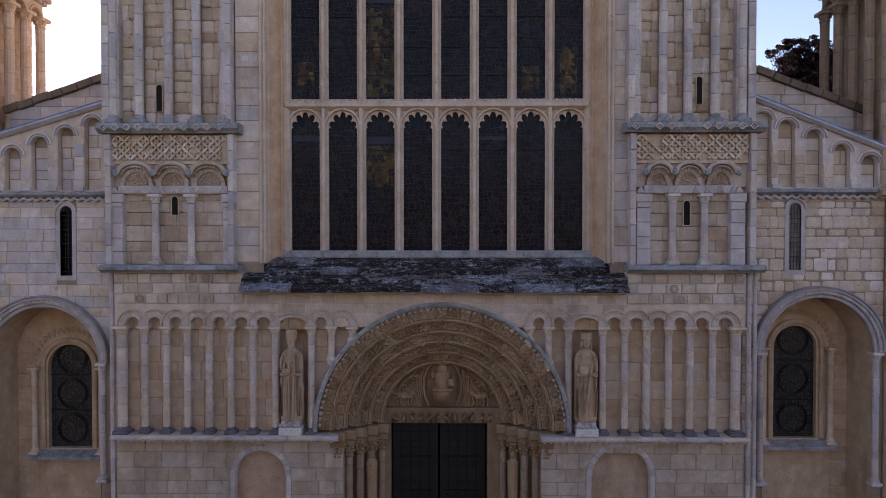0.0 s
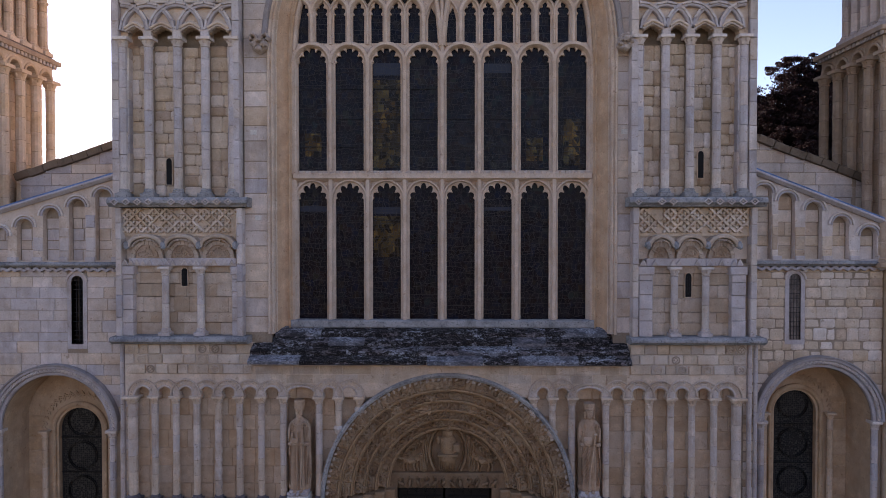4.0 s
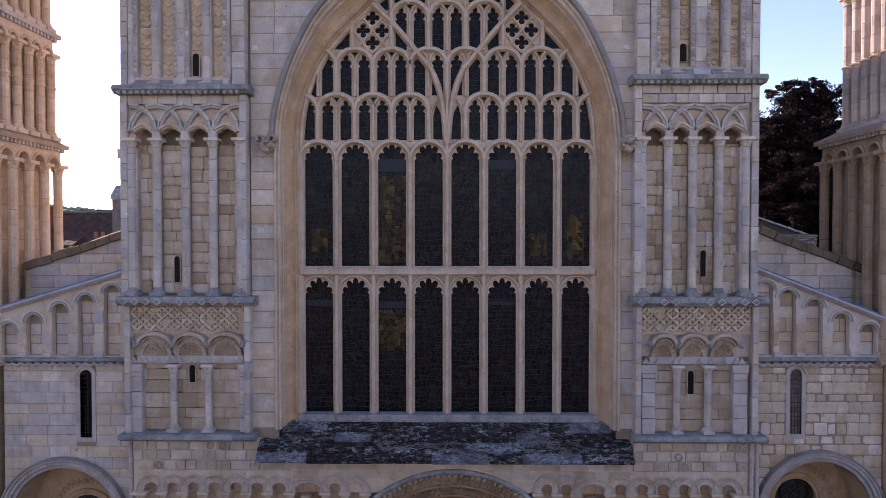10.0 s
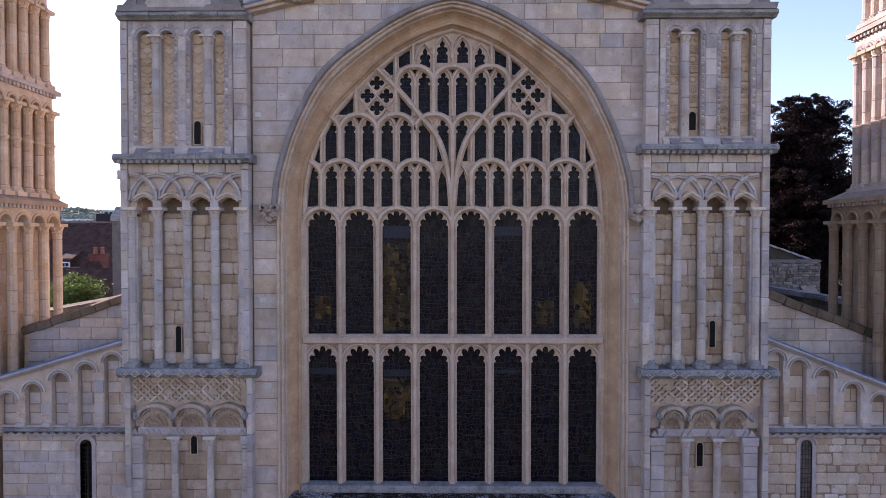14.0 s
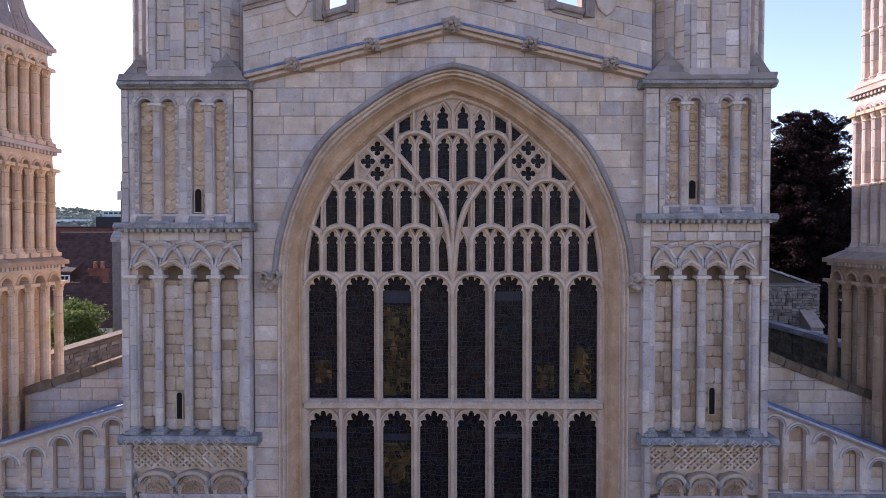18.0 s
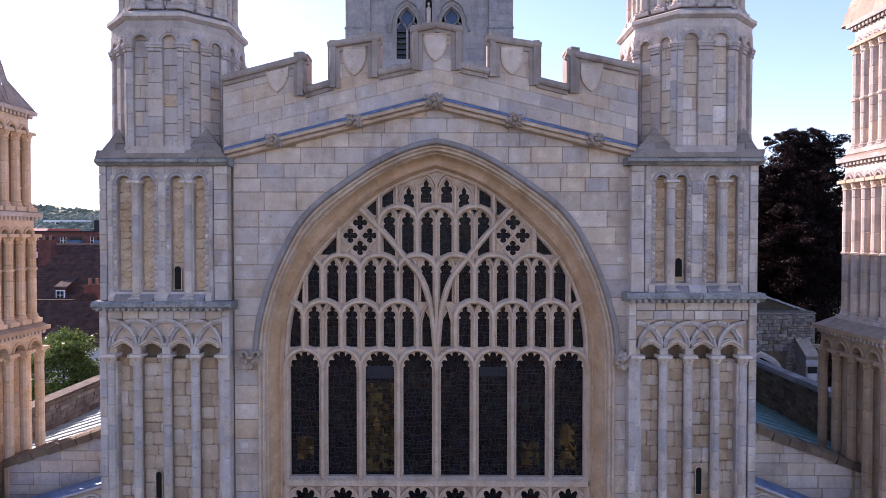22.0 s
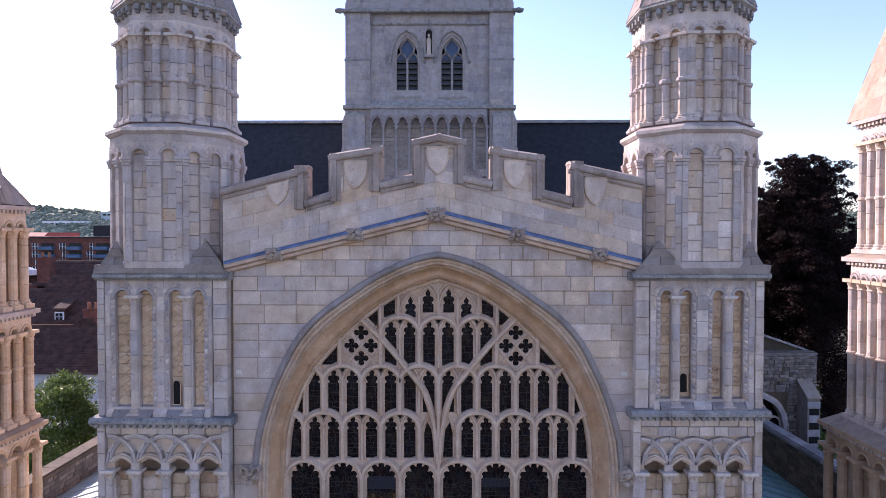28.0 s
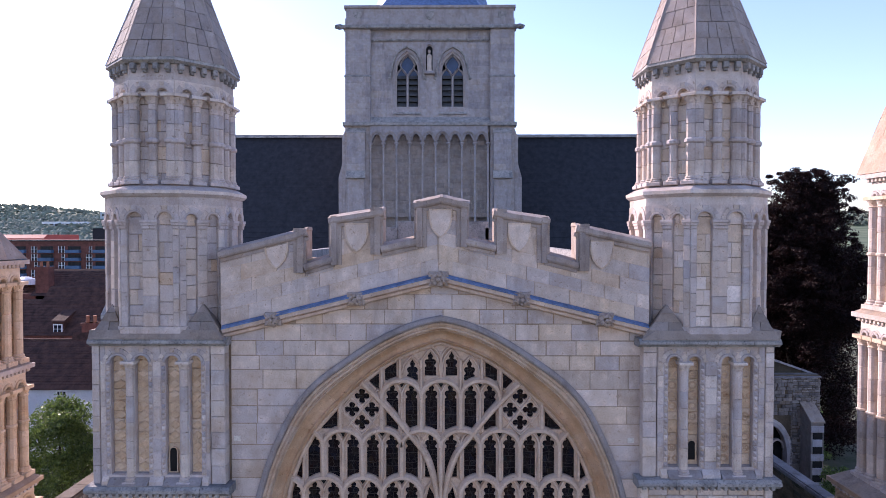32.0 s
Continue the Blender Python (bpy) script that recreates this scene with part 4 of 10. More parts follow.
for cx in xs:
    light(cx, 0.305, 6.86, 9.46, 0.36, 9.86, 5)
    light(cx, 0.305, 10.06, 12.40, 0.36, 12.80, 5)

    def arch_over(bm, cx=cx):
        sweep(bm, arc(cx, 12.40, PITCH_L / 2 - 0.003, 0, 180, 20, 1.0), [(u * 0.9, y - 0.005 - 0.004 * (round(cx / 0.8 + 9) % 2)) for u, y in BAR])
    built("tracery_bar", M_TRACERY, win, arch_over)

    def arch_low(bm, cx=cx):
        sweep(bm, arc(cx, 9.50, PITCH_L / 2 - 0.03, 0, 180, 16, 1.0), [(u * 0.55, y + 0.02 + 0.004 * (round(cx / 0.8 + 9) % 2)) for u, y in BAR])
    built("tracery_bar", M_TRACERY, win, arch_low)
    for zz in (8.2, 11.2, 7.3, 9.0, 10.6, 11.85):
        def saddle(bm, cx=cx, zz=zz):
            box(bm, cx - 0.3, cx + 0.3, WY + 0.15, WY + 0.165, zz, zz + 0.014)
        built("saddle_bar", M_IRON, win, saddle)
for k in range(9):
    x = WX + PITCH_L * (k - 4)

    def mull(bm, x=x, k=k):
        top = 12.42
        sweep(bm, [(x, 6.80), (x, 9.9)], MULL)
        sweep(bm, [(x, 10.0), (x, top)], MULL)
    built("mullion", M_TRACERY, win, mull)


def transom(bm):
    sweep(bm, [(WX - 3.2, 9.96), (WX + 3.2, 9.96)], [(-0.12, WY + 0.22), (-0.12, WY + 0.06), (-0.06, WY - 0.04), (0.05, WY - 0.04), (0.11, WY + 0.06), (0.11, WY + 0.22)])
    x = WX - 3.1
    while x < WX + 3.15:
        box(bm, x - 0.02, x + 0.02, WY - 0.055, WY, 9.99, 10.06, 0.006)
        x += 0.134


built("transom", M_TRACERY, win, transom)


def inside(x, z, m=0.0):
    return abs(x - WX) < half_width(WIN, z) - m if z < 16.66 else False


def clipped(path, m=-0.03):
    """The longest run of a path that lies within the window's arch."""
    best, cur = [], []
    for p in path:
        if inside(p[0], p[1], m):
            cur.append(p)
        else:
            best, cur = max((best, cur), key=len), []
    return max((best, cur), key=len)


def bar(path, prof=BAR):
    path = clipped(path)
    if len(path) > 1:
        built("tracery_bar", M_TRACERY, win, lambda bm: sweep(bm, path, prof))


def line(x0, z0, x1, z1, n=14):
    return [(x0 + (x1 - x0) * i / n, z0 + (z1 - z0) * i / n) for i in range(n + 1)]


def arch_clip(poly, d):
    """The part of an outline that lies within the window's arch, drawn in by d."""
    lim = [(3.25 - d, 6.0)] + [p for p in resample(inset(WIN, d), 14)]
    ring_pts = [(WX + x, z) for x, z in lim] + [(WX - x, z) for x, z in reversed(lim[:-1])]
    for i in range(len(ring_pts)):
        (ax, az), (bx, bz) = ring_pts[i], ring_pts[(i + 1) % len(ring_pts)]
        side = lambda p: (bx - ax) * (p[1] - az) - (bz - az) * (p[0] - ax)
        res = []
        for j in range(len(poly)):
            p, q = poly[j - 1], poly[j]
            sp, sq = side(p), side(q)
            if (sp >= 0) != (sq >= 0):
                t = sp / (sp - sq)
                res.append((p[0] + (q[0] - p[0]) * t, p[1] + (q[1] - p[1]) * t))
            if sq >= 0:
                res.append(q)
        poly = res
        if not poly:
            return []
    clean = []
    for p in poly:
        if not clean or math.hypot(p[0] - clean[-1][0], p[1] - clean[-1][1]) > 0.004:
            clean.append(p)
    if len(clean) > 2 and math.hypot(clean[0][0] - clean[-1][0], clean[0][1] - clean[-1][1]) < 0.004:
        clean.pop()
    return clean


def area(poly):
    return 0.5 * sum(poly[i - 1][0] * poly[i][1] - poly[i][0] * poly[i - 1][1] for i in range(len(poly)))


def trefoil(c, z0, zs, w=0.122, k=1.0):
    """Outline of a small light with a cusped, pointed head."""
    half = [(w, z0), (w, zs - 0.05), (w * 0.74, zs - 0.035), (w * 0.74, zs - 0.015), (w * 0.96, zs + 0.015), (w * 1.02, zs + 0.05), (w * 0.95, zs + 0.085), (w * 0.72, zs + 0.11), (w * 0.36, zs + 0.115), (w * 0.36, zs + 0.13), (w * 0.47, zs + 0.155), (w * 0.46, zs + 0.185), (w * 0.30, zs + 0.215), (w * 0.14, zs + 0.235), (0, zs + 0.27)]
    return [(c + x, z0 + (z - z0) * k) for x, z in half] + [(c - x, z0 + (z - z0) * k) for x, z in reversed(half[:-1])]


def panel(outline, holes, y):
    """A stone panel of the tracery with its openings."""
    outline = arch_clip(outline, -0.06)
    holes = [h for h in (arch_clip(h, 0.10) for h in holes) if len(h) > 2 and abs(area(h)) > 0.004]
    if len(outline) > 2 and abs(area(outline)) > 0.002:
        built("tracery_panel", M_TRACERY, win, lambda bm: plate(bm, outline, holes, WY + y, WY + 0.175))


MID = [(u * 0.92, y) for u, y in BAR]
Z1, Z2, Z3 = 13.48, 14.46, 15.48        # springings of the three tiers of tracery
HALF = PITCH_L / 2


def half_bay(c, z0, zs, bottom, y, hole=True):
    """One light of a pair: its panel and the pointed moulding over it."""
    panel([(c - HALF / 2, z0), (c + HALF / 2, z0), (c + HALF / 2, zs + 0.29), (c - HALF / 2, zs + 0.29)], [trefoil(c, bottom, zs)] if hole else [], y)
    w = HALF / 2
    for s in (-1, 1):
        bar([(c + s * w, zs - 0.12), (c + s * w, zs), (c + s * w * 0.9, zs + 0.10), (c + s * w * 0.66, zs + 0.20), (c + s * w * 0.36, zs + 0.27), (c, zs + 0.325)], [(u, yy + (0.0015 if s > 0 else 0)) for u, yy in FINE])


def pair(cx, z0, zs, bottom, y, sides=(-1, 1)):
    """Two small cusped lights under one round arch."""
    for s in sides:
        half_bay(cx + s * 0.198, z0, zs, bottom, y)
    odd = round((cx - WX) / PITCH_L + 8.1) % 2
    bar(arc(cx, zs, HALF - 0.004, 0, 180, 24, 0.85), [(u, yy - 0.004 - 0.005 * odd) for u, yy in MID])
    bar(line(cx, z0 + 0.02, cx, zs + 0.06), THIN)
    if len(sides) == 2:
        # a near-black triangle for the shade of the sunk eye between the two heads
        built("eye", M_DARK, win, lambda bm: plate(bm, [(cx, zs + 0.185), (cx + 0.062, zs + 0.28), (cx - 0.062, zs + 0.28)], [], WY + 0.078, WY + 0.12), "near-black triangle for the shade of a sunk eye")


def fine_pane(x0, x1, z0, z1):
    pn = built("pane", M_GLASS, win, lambda bm: box(bm, x0, x1, WY + 0.165, WY + 0.18, z0, z1))
    rnd = random.Random(int(x0 * 70) + int(z0 * 9))

    def leads(bm):
        z = z0 + rnd.uniform(0.05, 0.12)
        while z < z1 - 0.04:
            m = (x0 + x1) / 2 + rnd.uniform(-0.06, 0.06)
            e = z + rnd.uniform(0.10, 0.2)
            for path in ([(x0 + 0.01, z), (m, z + rnd.uniform(-0.04, 0.04)), (x1 - 0.01, z)], [(m, z), (m + rnd.uniform(-0.04, 0.04), (z + e) / 2), (m + rnd.uniform(-0.05, 0.05), min(e, z1))]):
                sweep(bm, path, [(-0.004, WY + 0.165), (-0.004, WY + 0.159), (0.004, WY + 0.159), (0.004, WY + 0.165)])
            z = e
    built("lead_came", M_LEADLINE, pn, leads)


P = PITCH_L
for k in (-3, -2, -1, 1, 2, 3):
    pair(WX + P * k, 12.78, Z1, 12.83, 0.106)
for s in (-1, 1):
    pair(WX + s * P * 4, 12.78, Z1, 12.83, 0.106, (-s,))
    c = WX + s * 0.0
    # slivers of light on both sides of the middle mullion
    panel([(WX + s * 0.003, 12.78), (WX + s * 0.40, 12.78), (WX + s * 0.40, 13.77), (WX + s * 0.003, 13.77)][:: s], [[(WX + s * 0.07, 12.84), (WX + s * 0.30, 12.84), (WX + s * 0.30, 13.36), (WX + s * 0.24, 13.60), (WX + s * 0.12, 13.40)][:: s]], 0.106)
    bar([(WX + s * 0.36, 13.30), (WX + s * 0.34, 13.45), (WX + s * 0.28, 13.60), (WX + s * 0.20, 13.72), (WX + s * 0.12, 13.78)], FINE)
for k in (-2.5, -1.5, 1.5, 2.5):
    pair(WX + P * k, 13.76, Z2, 13.79, 0.110)
for s in (-1, 1):
    pair(WX + s * P * 3.5, 13.76, Z2, 13.79, 0.110, (-s,))
    cx = WX + s * P * 0.5
    half_bay(cx + s * 0.198, 13.76, Z2, 13.79, 0.110)
    half_bay(cx - s * 0.198, 13.765, Z2, 13.80, 0.110)
    bar(arc(cx, Z2, HALF - 0.004, 0, 180, 24, 0.85), [(u, yy - 0.013 - 0.004 * s) for u, yy in MID])
    bar(line(cx, 13.78, cx, Z2 + 0.06), THIN)
for k in (-1, 0, 1):
    pair(WX + P * k, 14.74, Z3, 14.78, 0.106)
# uprights of each tier
for k in (-3.5, -2.5, -1.5, -0.5, 0.5, 1.5, 2.5, 3.5):
    bar(line(WX + P * k, 12.82, WX + P * k, Z1 + 0.02), MID)
for k in (-4, -3, -2, -1, 1, 2, 3, 4):
    bar(line(WX + P * k, Z1 + 0.30, WX + P * k, Z2 + 0.02), MID)
for k in (-2.56, 2.56, -1.5, -0.5, 0.5, 1.5):
    bar(line(WX + P * k, Z2 + 0.30, WX + P * k, Z3 + 0.02), MID)
bar(line(WX, 12.52, WX, Z2 + 0.02, 20), [(u, y - 0.006) for u, y in MID])
# the two great branches that spread from the middle mullion
for s in (-1, 1):
    branch = smooth_curve([(WX + s * 0.02, 12.75), (WX + s * 0.06, 13.3), (WX + s * 0.14, 13.78), (WX + s * 0.32, 14.29), (WX + s * 0.685, 14.76), (WX + s * 0.96, 15.10), (WX + s * 1.22, 15.38), (WX + s * 1.40, 15.56), (WX + s * 1.60, 15.76)], 5)
    bar(branch, [(u * 0.9, y - 0.02 - 0.003 * s) for u, y in BAR])
# the crown of the arch: four pointed lights and small corner openings
crown = [(1.58, 15.76), (1.22, 15.41), (1.20, 15.765)]
opened = []
for s in (-1, 1):
    opened.append(trefoil(WX + s * 0.217, 15.90, 16.13, 0.115))
    opened.append(trefoil(WX + s * 0.585, 15.80, 15.97, 0.11))
    opened.append([(WX + s * 0.91, 15.76 + 0.04), (WX + s * 1.15, 15.80), (WX + s * 1.15, 16.4), (WX + s * 0.91, 16.4)][:: s])
    opened.append([(WX + s * 1.27, 15.58), (WX + s * 1.50, 15.81), (WX + s * 1.27, 16.2)][:: s])
panel([(WX - x, z) for x, z in crown] + [(WX + x, z) for x, z in reversed(crown)] + [(WX + 1.5, 16.9), (WX - 1.5, 16.9)], opened, 0.098)
bar(line(WX, 15.84, WX, 16.40), THIN)
for s in (-1, 1):
    for x, za, zb in ((0.40, 15.52, 16.25), (0.835, 15.75, 16.40), (1.21, 15.42, 16.3)):
        bar(line(WX + s * x, za, WX + s * x, zb), [(u * 0.6, y + 0.01) for u, y in BAR])
    for c, w, zt in ((0.217, 0.19, 16.40), (0.60, 0.20, 16.25)):
        for q in (-1, 1):
            bar([(WX + s * c + q * w, zt - 0.42), (WX + s * c + q * w * 0.97, zt - 0.25), (WX + s * c + q * w * 0.75, zt - 0.12), (WX + s * c + q * w * 0.4, zt - 0.02), (WX + s * c, zt + 0.06)], [(u, y + 0.0015 * q) for u, y in FINE])
    bar(smooth_curve([(WX + s * 0.02, 16.30), (WX + s * 0.08, 16.42), (WX + s * 0.2, 16.52)], 3), FINE)
# quatrefoil panels, and the corner openings outside them
for s in (-1, 1):
    qx, qz = WX + s * 1.62, 15.205
    foils = []
    for dx, dz in ((0, 0.275), (0, -0.265), (0.205, 0), (-0.205, 0)):
        foils.append([(qx + dx + (0.07 + 0.085 * abs(math.cos(2 * t)) ** 0.55) * math.cos(t), qz + dz + (0.07 + 0.085 * abs(math.cos(2 * t)) ** 0.55) * math.sin(t)) for t in [2 * math.pi * i / 32 for i in range(32)]])
    panel([(WX + s * 1.20, 14.742), (WX + s * 2.055, 14.742), (WX + s * 2.055, 15.9), (WX + s * 1.60, 15.78), (WX + s * 1.20, 15.38)][:: s], foils, 0.085)
    panel([(WX + s * 2.057, 14.742), (WX + s * 2.7, 14.742), (WX + s * 2.7, 15.5), (WX + s * 2.057, 15.5)][:: s], [[(WX + s * 2.12, 14.80), (WX + s * 2.6, 14.80), (WX + s * 2.6, 15.4), (WX + s * 2.12, 15.4)][:: s]], 0.100)
    for j, (dx, dz) in enumerate(((1, 1), (1, -1))):
        bar(line(qx - dx * 0.34, qz - dz * 0.42, qx + dx * 0.34, qz + dz * 0.42), [(u, y + 0.002 * j - 0.005) for u, y in FINE])
    for j, (dx, dz) in enumerate(((-1, 1), (1, 1), (-1, -1), (1, -1))):
        bar([(qx + dx * 0.40, qz + dz * 0.03), (qx + dx * 0.30, qz + dz * 0.16), (qx + dx * 0.22, qz + dz * 0.26), (qx + dx * 0.12, qz + dz * 0.40), (qx, qz + dz * 0.50)], [(u * 0.8, y - 0.001 * j) for u, y in FINE])
# a rounded inner moulding along the arch
built("tracery_bar", M_TRACERY, win, lambda bm: sweep(bm, [(WX - 3.16, 9.0)] + mirrored(resample(inset(WIN, 0.05), 40)) + [(WX + 3.16, 9.0)], [(-0.06, WY + 0.2), (-0.06, WY + 0.05), (-0.02, WY + 0.012), (0.02, WY + 0.03), (0.045, WY + 0.08), (0.045, WY + 0.2)]))
# panes behind the tracery, one to each light of the tiers
for za, zb in ((12.8, 13.76), (13.76, 14.75), (14.75, 15.78), (15.78, 16.6)):
    x = WX - P * 4
    while x < WX + P * 4 - 0.01:
        c = x + P / 4
        if abs(c - WX) < half_width(WIN, za) + 0.2:
            fine_pane(x + 0.002, x + P / 2 - 0.002, za, zb)
        x += P / 2


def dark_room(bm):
    # A near-black box stands in for the unlit nave.
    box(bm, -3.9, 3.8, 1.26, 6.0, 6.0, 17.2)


built("interior_shade", M_DARK, win, dark_room, "near-black box for the unlit interior behind the glass")


def sill(bm):
    box(bm, WX - 3.25, WX + 3.25, 0.62, 1.2, 6.70, 6.86, 0.02)


built("window_sill", M_COPING, win, sill)


# small pale patches where scaffold holes were filled
for x, z in ((-4.08, 14.73), (3.75, 14.71), (-3.99, 10.85), (3.80, 10.85), (-3.90, 9.05)):
    put("patch_stone", 0, lambda bm: box(bm, -0.065, 0.065, 0, 0.03, -0.05, 0.05, 0.004), M_PATCH, gable, (x, GY - 0.014, z))

# ---- the two stair towers that flank the gable ----
TOWERS = {
    "north": dict(x0=-6.88, x1=-4.20, piers=((-6.74, -6.50), (-4.41, -4.20)), cols=(-5.83, -5.085), slit2=(-5.46, 7.61, 7.99), s3=(-6.67, -6.135, -5.525, -4.945, -4.37), slit3=(-5.775, 9.75, 10.31),
                  s4=((-6.51, -6.21), (-6.03, -5.76), (-5.42, -5.15), (-4.95, -4.72)), mid4=(-6.12, -5.05), slit4=(-5.305, 14.10, 14.58), z3=13.70, p3=14.08, side=-1, led=(-6.87, -4.18), led3=(-6.96, -4.11)),
    "south": dict(x0=3.88, x1=6.47, piers=((4.08, 4.36), (5.99, 6.28)), cols=(4.82, 5.47), slit2=(5.14, 7.39, 7.89), s3=(4.05, 4.60, 5.105, 5.655, 6.205), slit3=(5.385, 9.88, 10.44),
                  s4=((4.42, 4.64), (4.81, 5.04), (5.45, 5.67), (5.86, 6.07)), mid4=(4.725, 5.765), slit4=(4.905, 14.37, 14.75), z3=13.88, p3=14.27, side=1, led=(3.80, 6.53), led3=(3.79, 6.55)),
}


def quoins(parent, x0, x1, y, z0, z1, h, seed):
    rnd = random.Random(seed)
    z = z0
    while z < z1 - 0.02:
        e = min(z + h * rnd.uniform(0.8, 1.2), z1)
        if z1 - e < 0.12:
            e = z1
        w, hh = x1 - x0, e - z - 0.006
        kh = round(hh / 0.06) * 0.06
        put("quoin", (round(w, 2), round(kh, 2)), lambda bm, w=w, kh=kh: box(bm, -w / 2, w / 2, 0, 0.3, -kh / 2, kh / 2, 0.012), M_GREY, parent, ((x0 + x1) / 2, y + rnd.uniform(-0.004, 0.004), (z + e) / 2), scale=(1, 1, hh / kh))
        z = e


M_GREY = stone("grey_stone", GREYS, streak=0.55)
# Worn carving; its dark tone also gives the shadow on the south lower stage.
M_CARVED = stone("worn_carving_and_shaded_stage", [(0.40, 0.31, 0.215), (0.46, 0.36, 0.26), (0.35, 0.27, 0.19)], island=True, streak=0.5, grain=0.6)


def slit(parent, x, z0, z1, w, y, bars=False):
    # The slit is not cut: a near-black plate gives its shade.
    def build(bm):
        plate(bm, slot(x - w / 2, x + w / 2, z0, z1 - w / 2, 6), [], y, y + 0.05)
    s = built("slit_window", M_DARK, parent, build, "near-black plate for the shade in a narrow slit")

    def surround(bm):
        plate(bm, slot(x - w / 2 - 0.014, x + w / 2 + 0.014, z0 - 0.012, z1 - w / 2, 6), [slot(x - w / 2, x + w / 2, z0, z1 - w / 2, 6)], y - 0.012, y + 0.04)
    built("slit_surround", M_GOLDJ, s, surround)
    if bars:
        def grid(bm):
            for k in range(1, 3):
                box(bm, x - w / 2 + w * k / 3 - 0.004, x - w / 2 + w * k / 3 + 0.004, y - 0.012, y - 0.004, z0, z1 - w / 2)
            zz = z0 + 0.07
            while zz < z1 - 0.03:
                box(bm, x - w / 2, x + w / 2, y - 0.016, y - 0.012, zz, zz + 0.008)
                zz += 0.085
        built("iron_grille", M_IRON, s, grid)


def lozenge(bm):
    """A low four-sided point in a sunk square, with small corner leaves."""
    o = [bm.verts.new(p) for p in ((0.128, 0.004, 0), (0, 0.004, 0.095), (-0.128, 0.004, 0), (0, 0.004, -0.095))]
    i = [bm.verts.new(p) for p in ((0.105, -0.016, 0), (0, -0.016, 0.076), (-0.105, -0.016, 0), (0, -0.016, -0.076))]
    m = bm.verts.new((0, -0.004, 0))
    for k in range(4):
        bm.faces.new((o[k], o[(k + 1) % 4], i[(k + 1) % 4], i[k]))
        bm.faces.new((i[k], i[(k + 1) % 4], m))
    b = [bm.verts.new((v.co.x, 0.02, v.co.z)) for v in o]
    for k in range(4):
        bm.faces.new((o[k], b[k], b[(k + 1) % 4], o[(k + 1) % 4]))
    bm.faces.new(b)


def roundel(bm, v=0):
    """A worn carved ring: with a small flower, plain, or broken into two bows."""
    if v < 2:
        ring(bm, 0, 0, 0.052, 0.084, -0.020, 0.03, 0, 360, 16)
        if v == 0:
            for k in range(4):
                t = math.pi / 4 + k * math.pi / 2
                blob(bm, (0.024 * math.cos(t), 0.004, 0.024 * math.sin(t)), (0.018, 0.018, 0.018), random.Random(k))
    else:
        for s in (-1, 1):
            ring(bm, 0.095 * s, 0, 0.045, 0.072, -0.016, 0.03, 100 if s > 0 else -80, 260 if s > 0 else 80, 10)


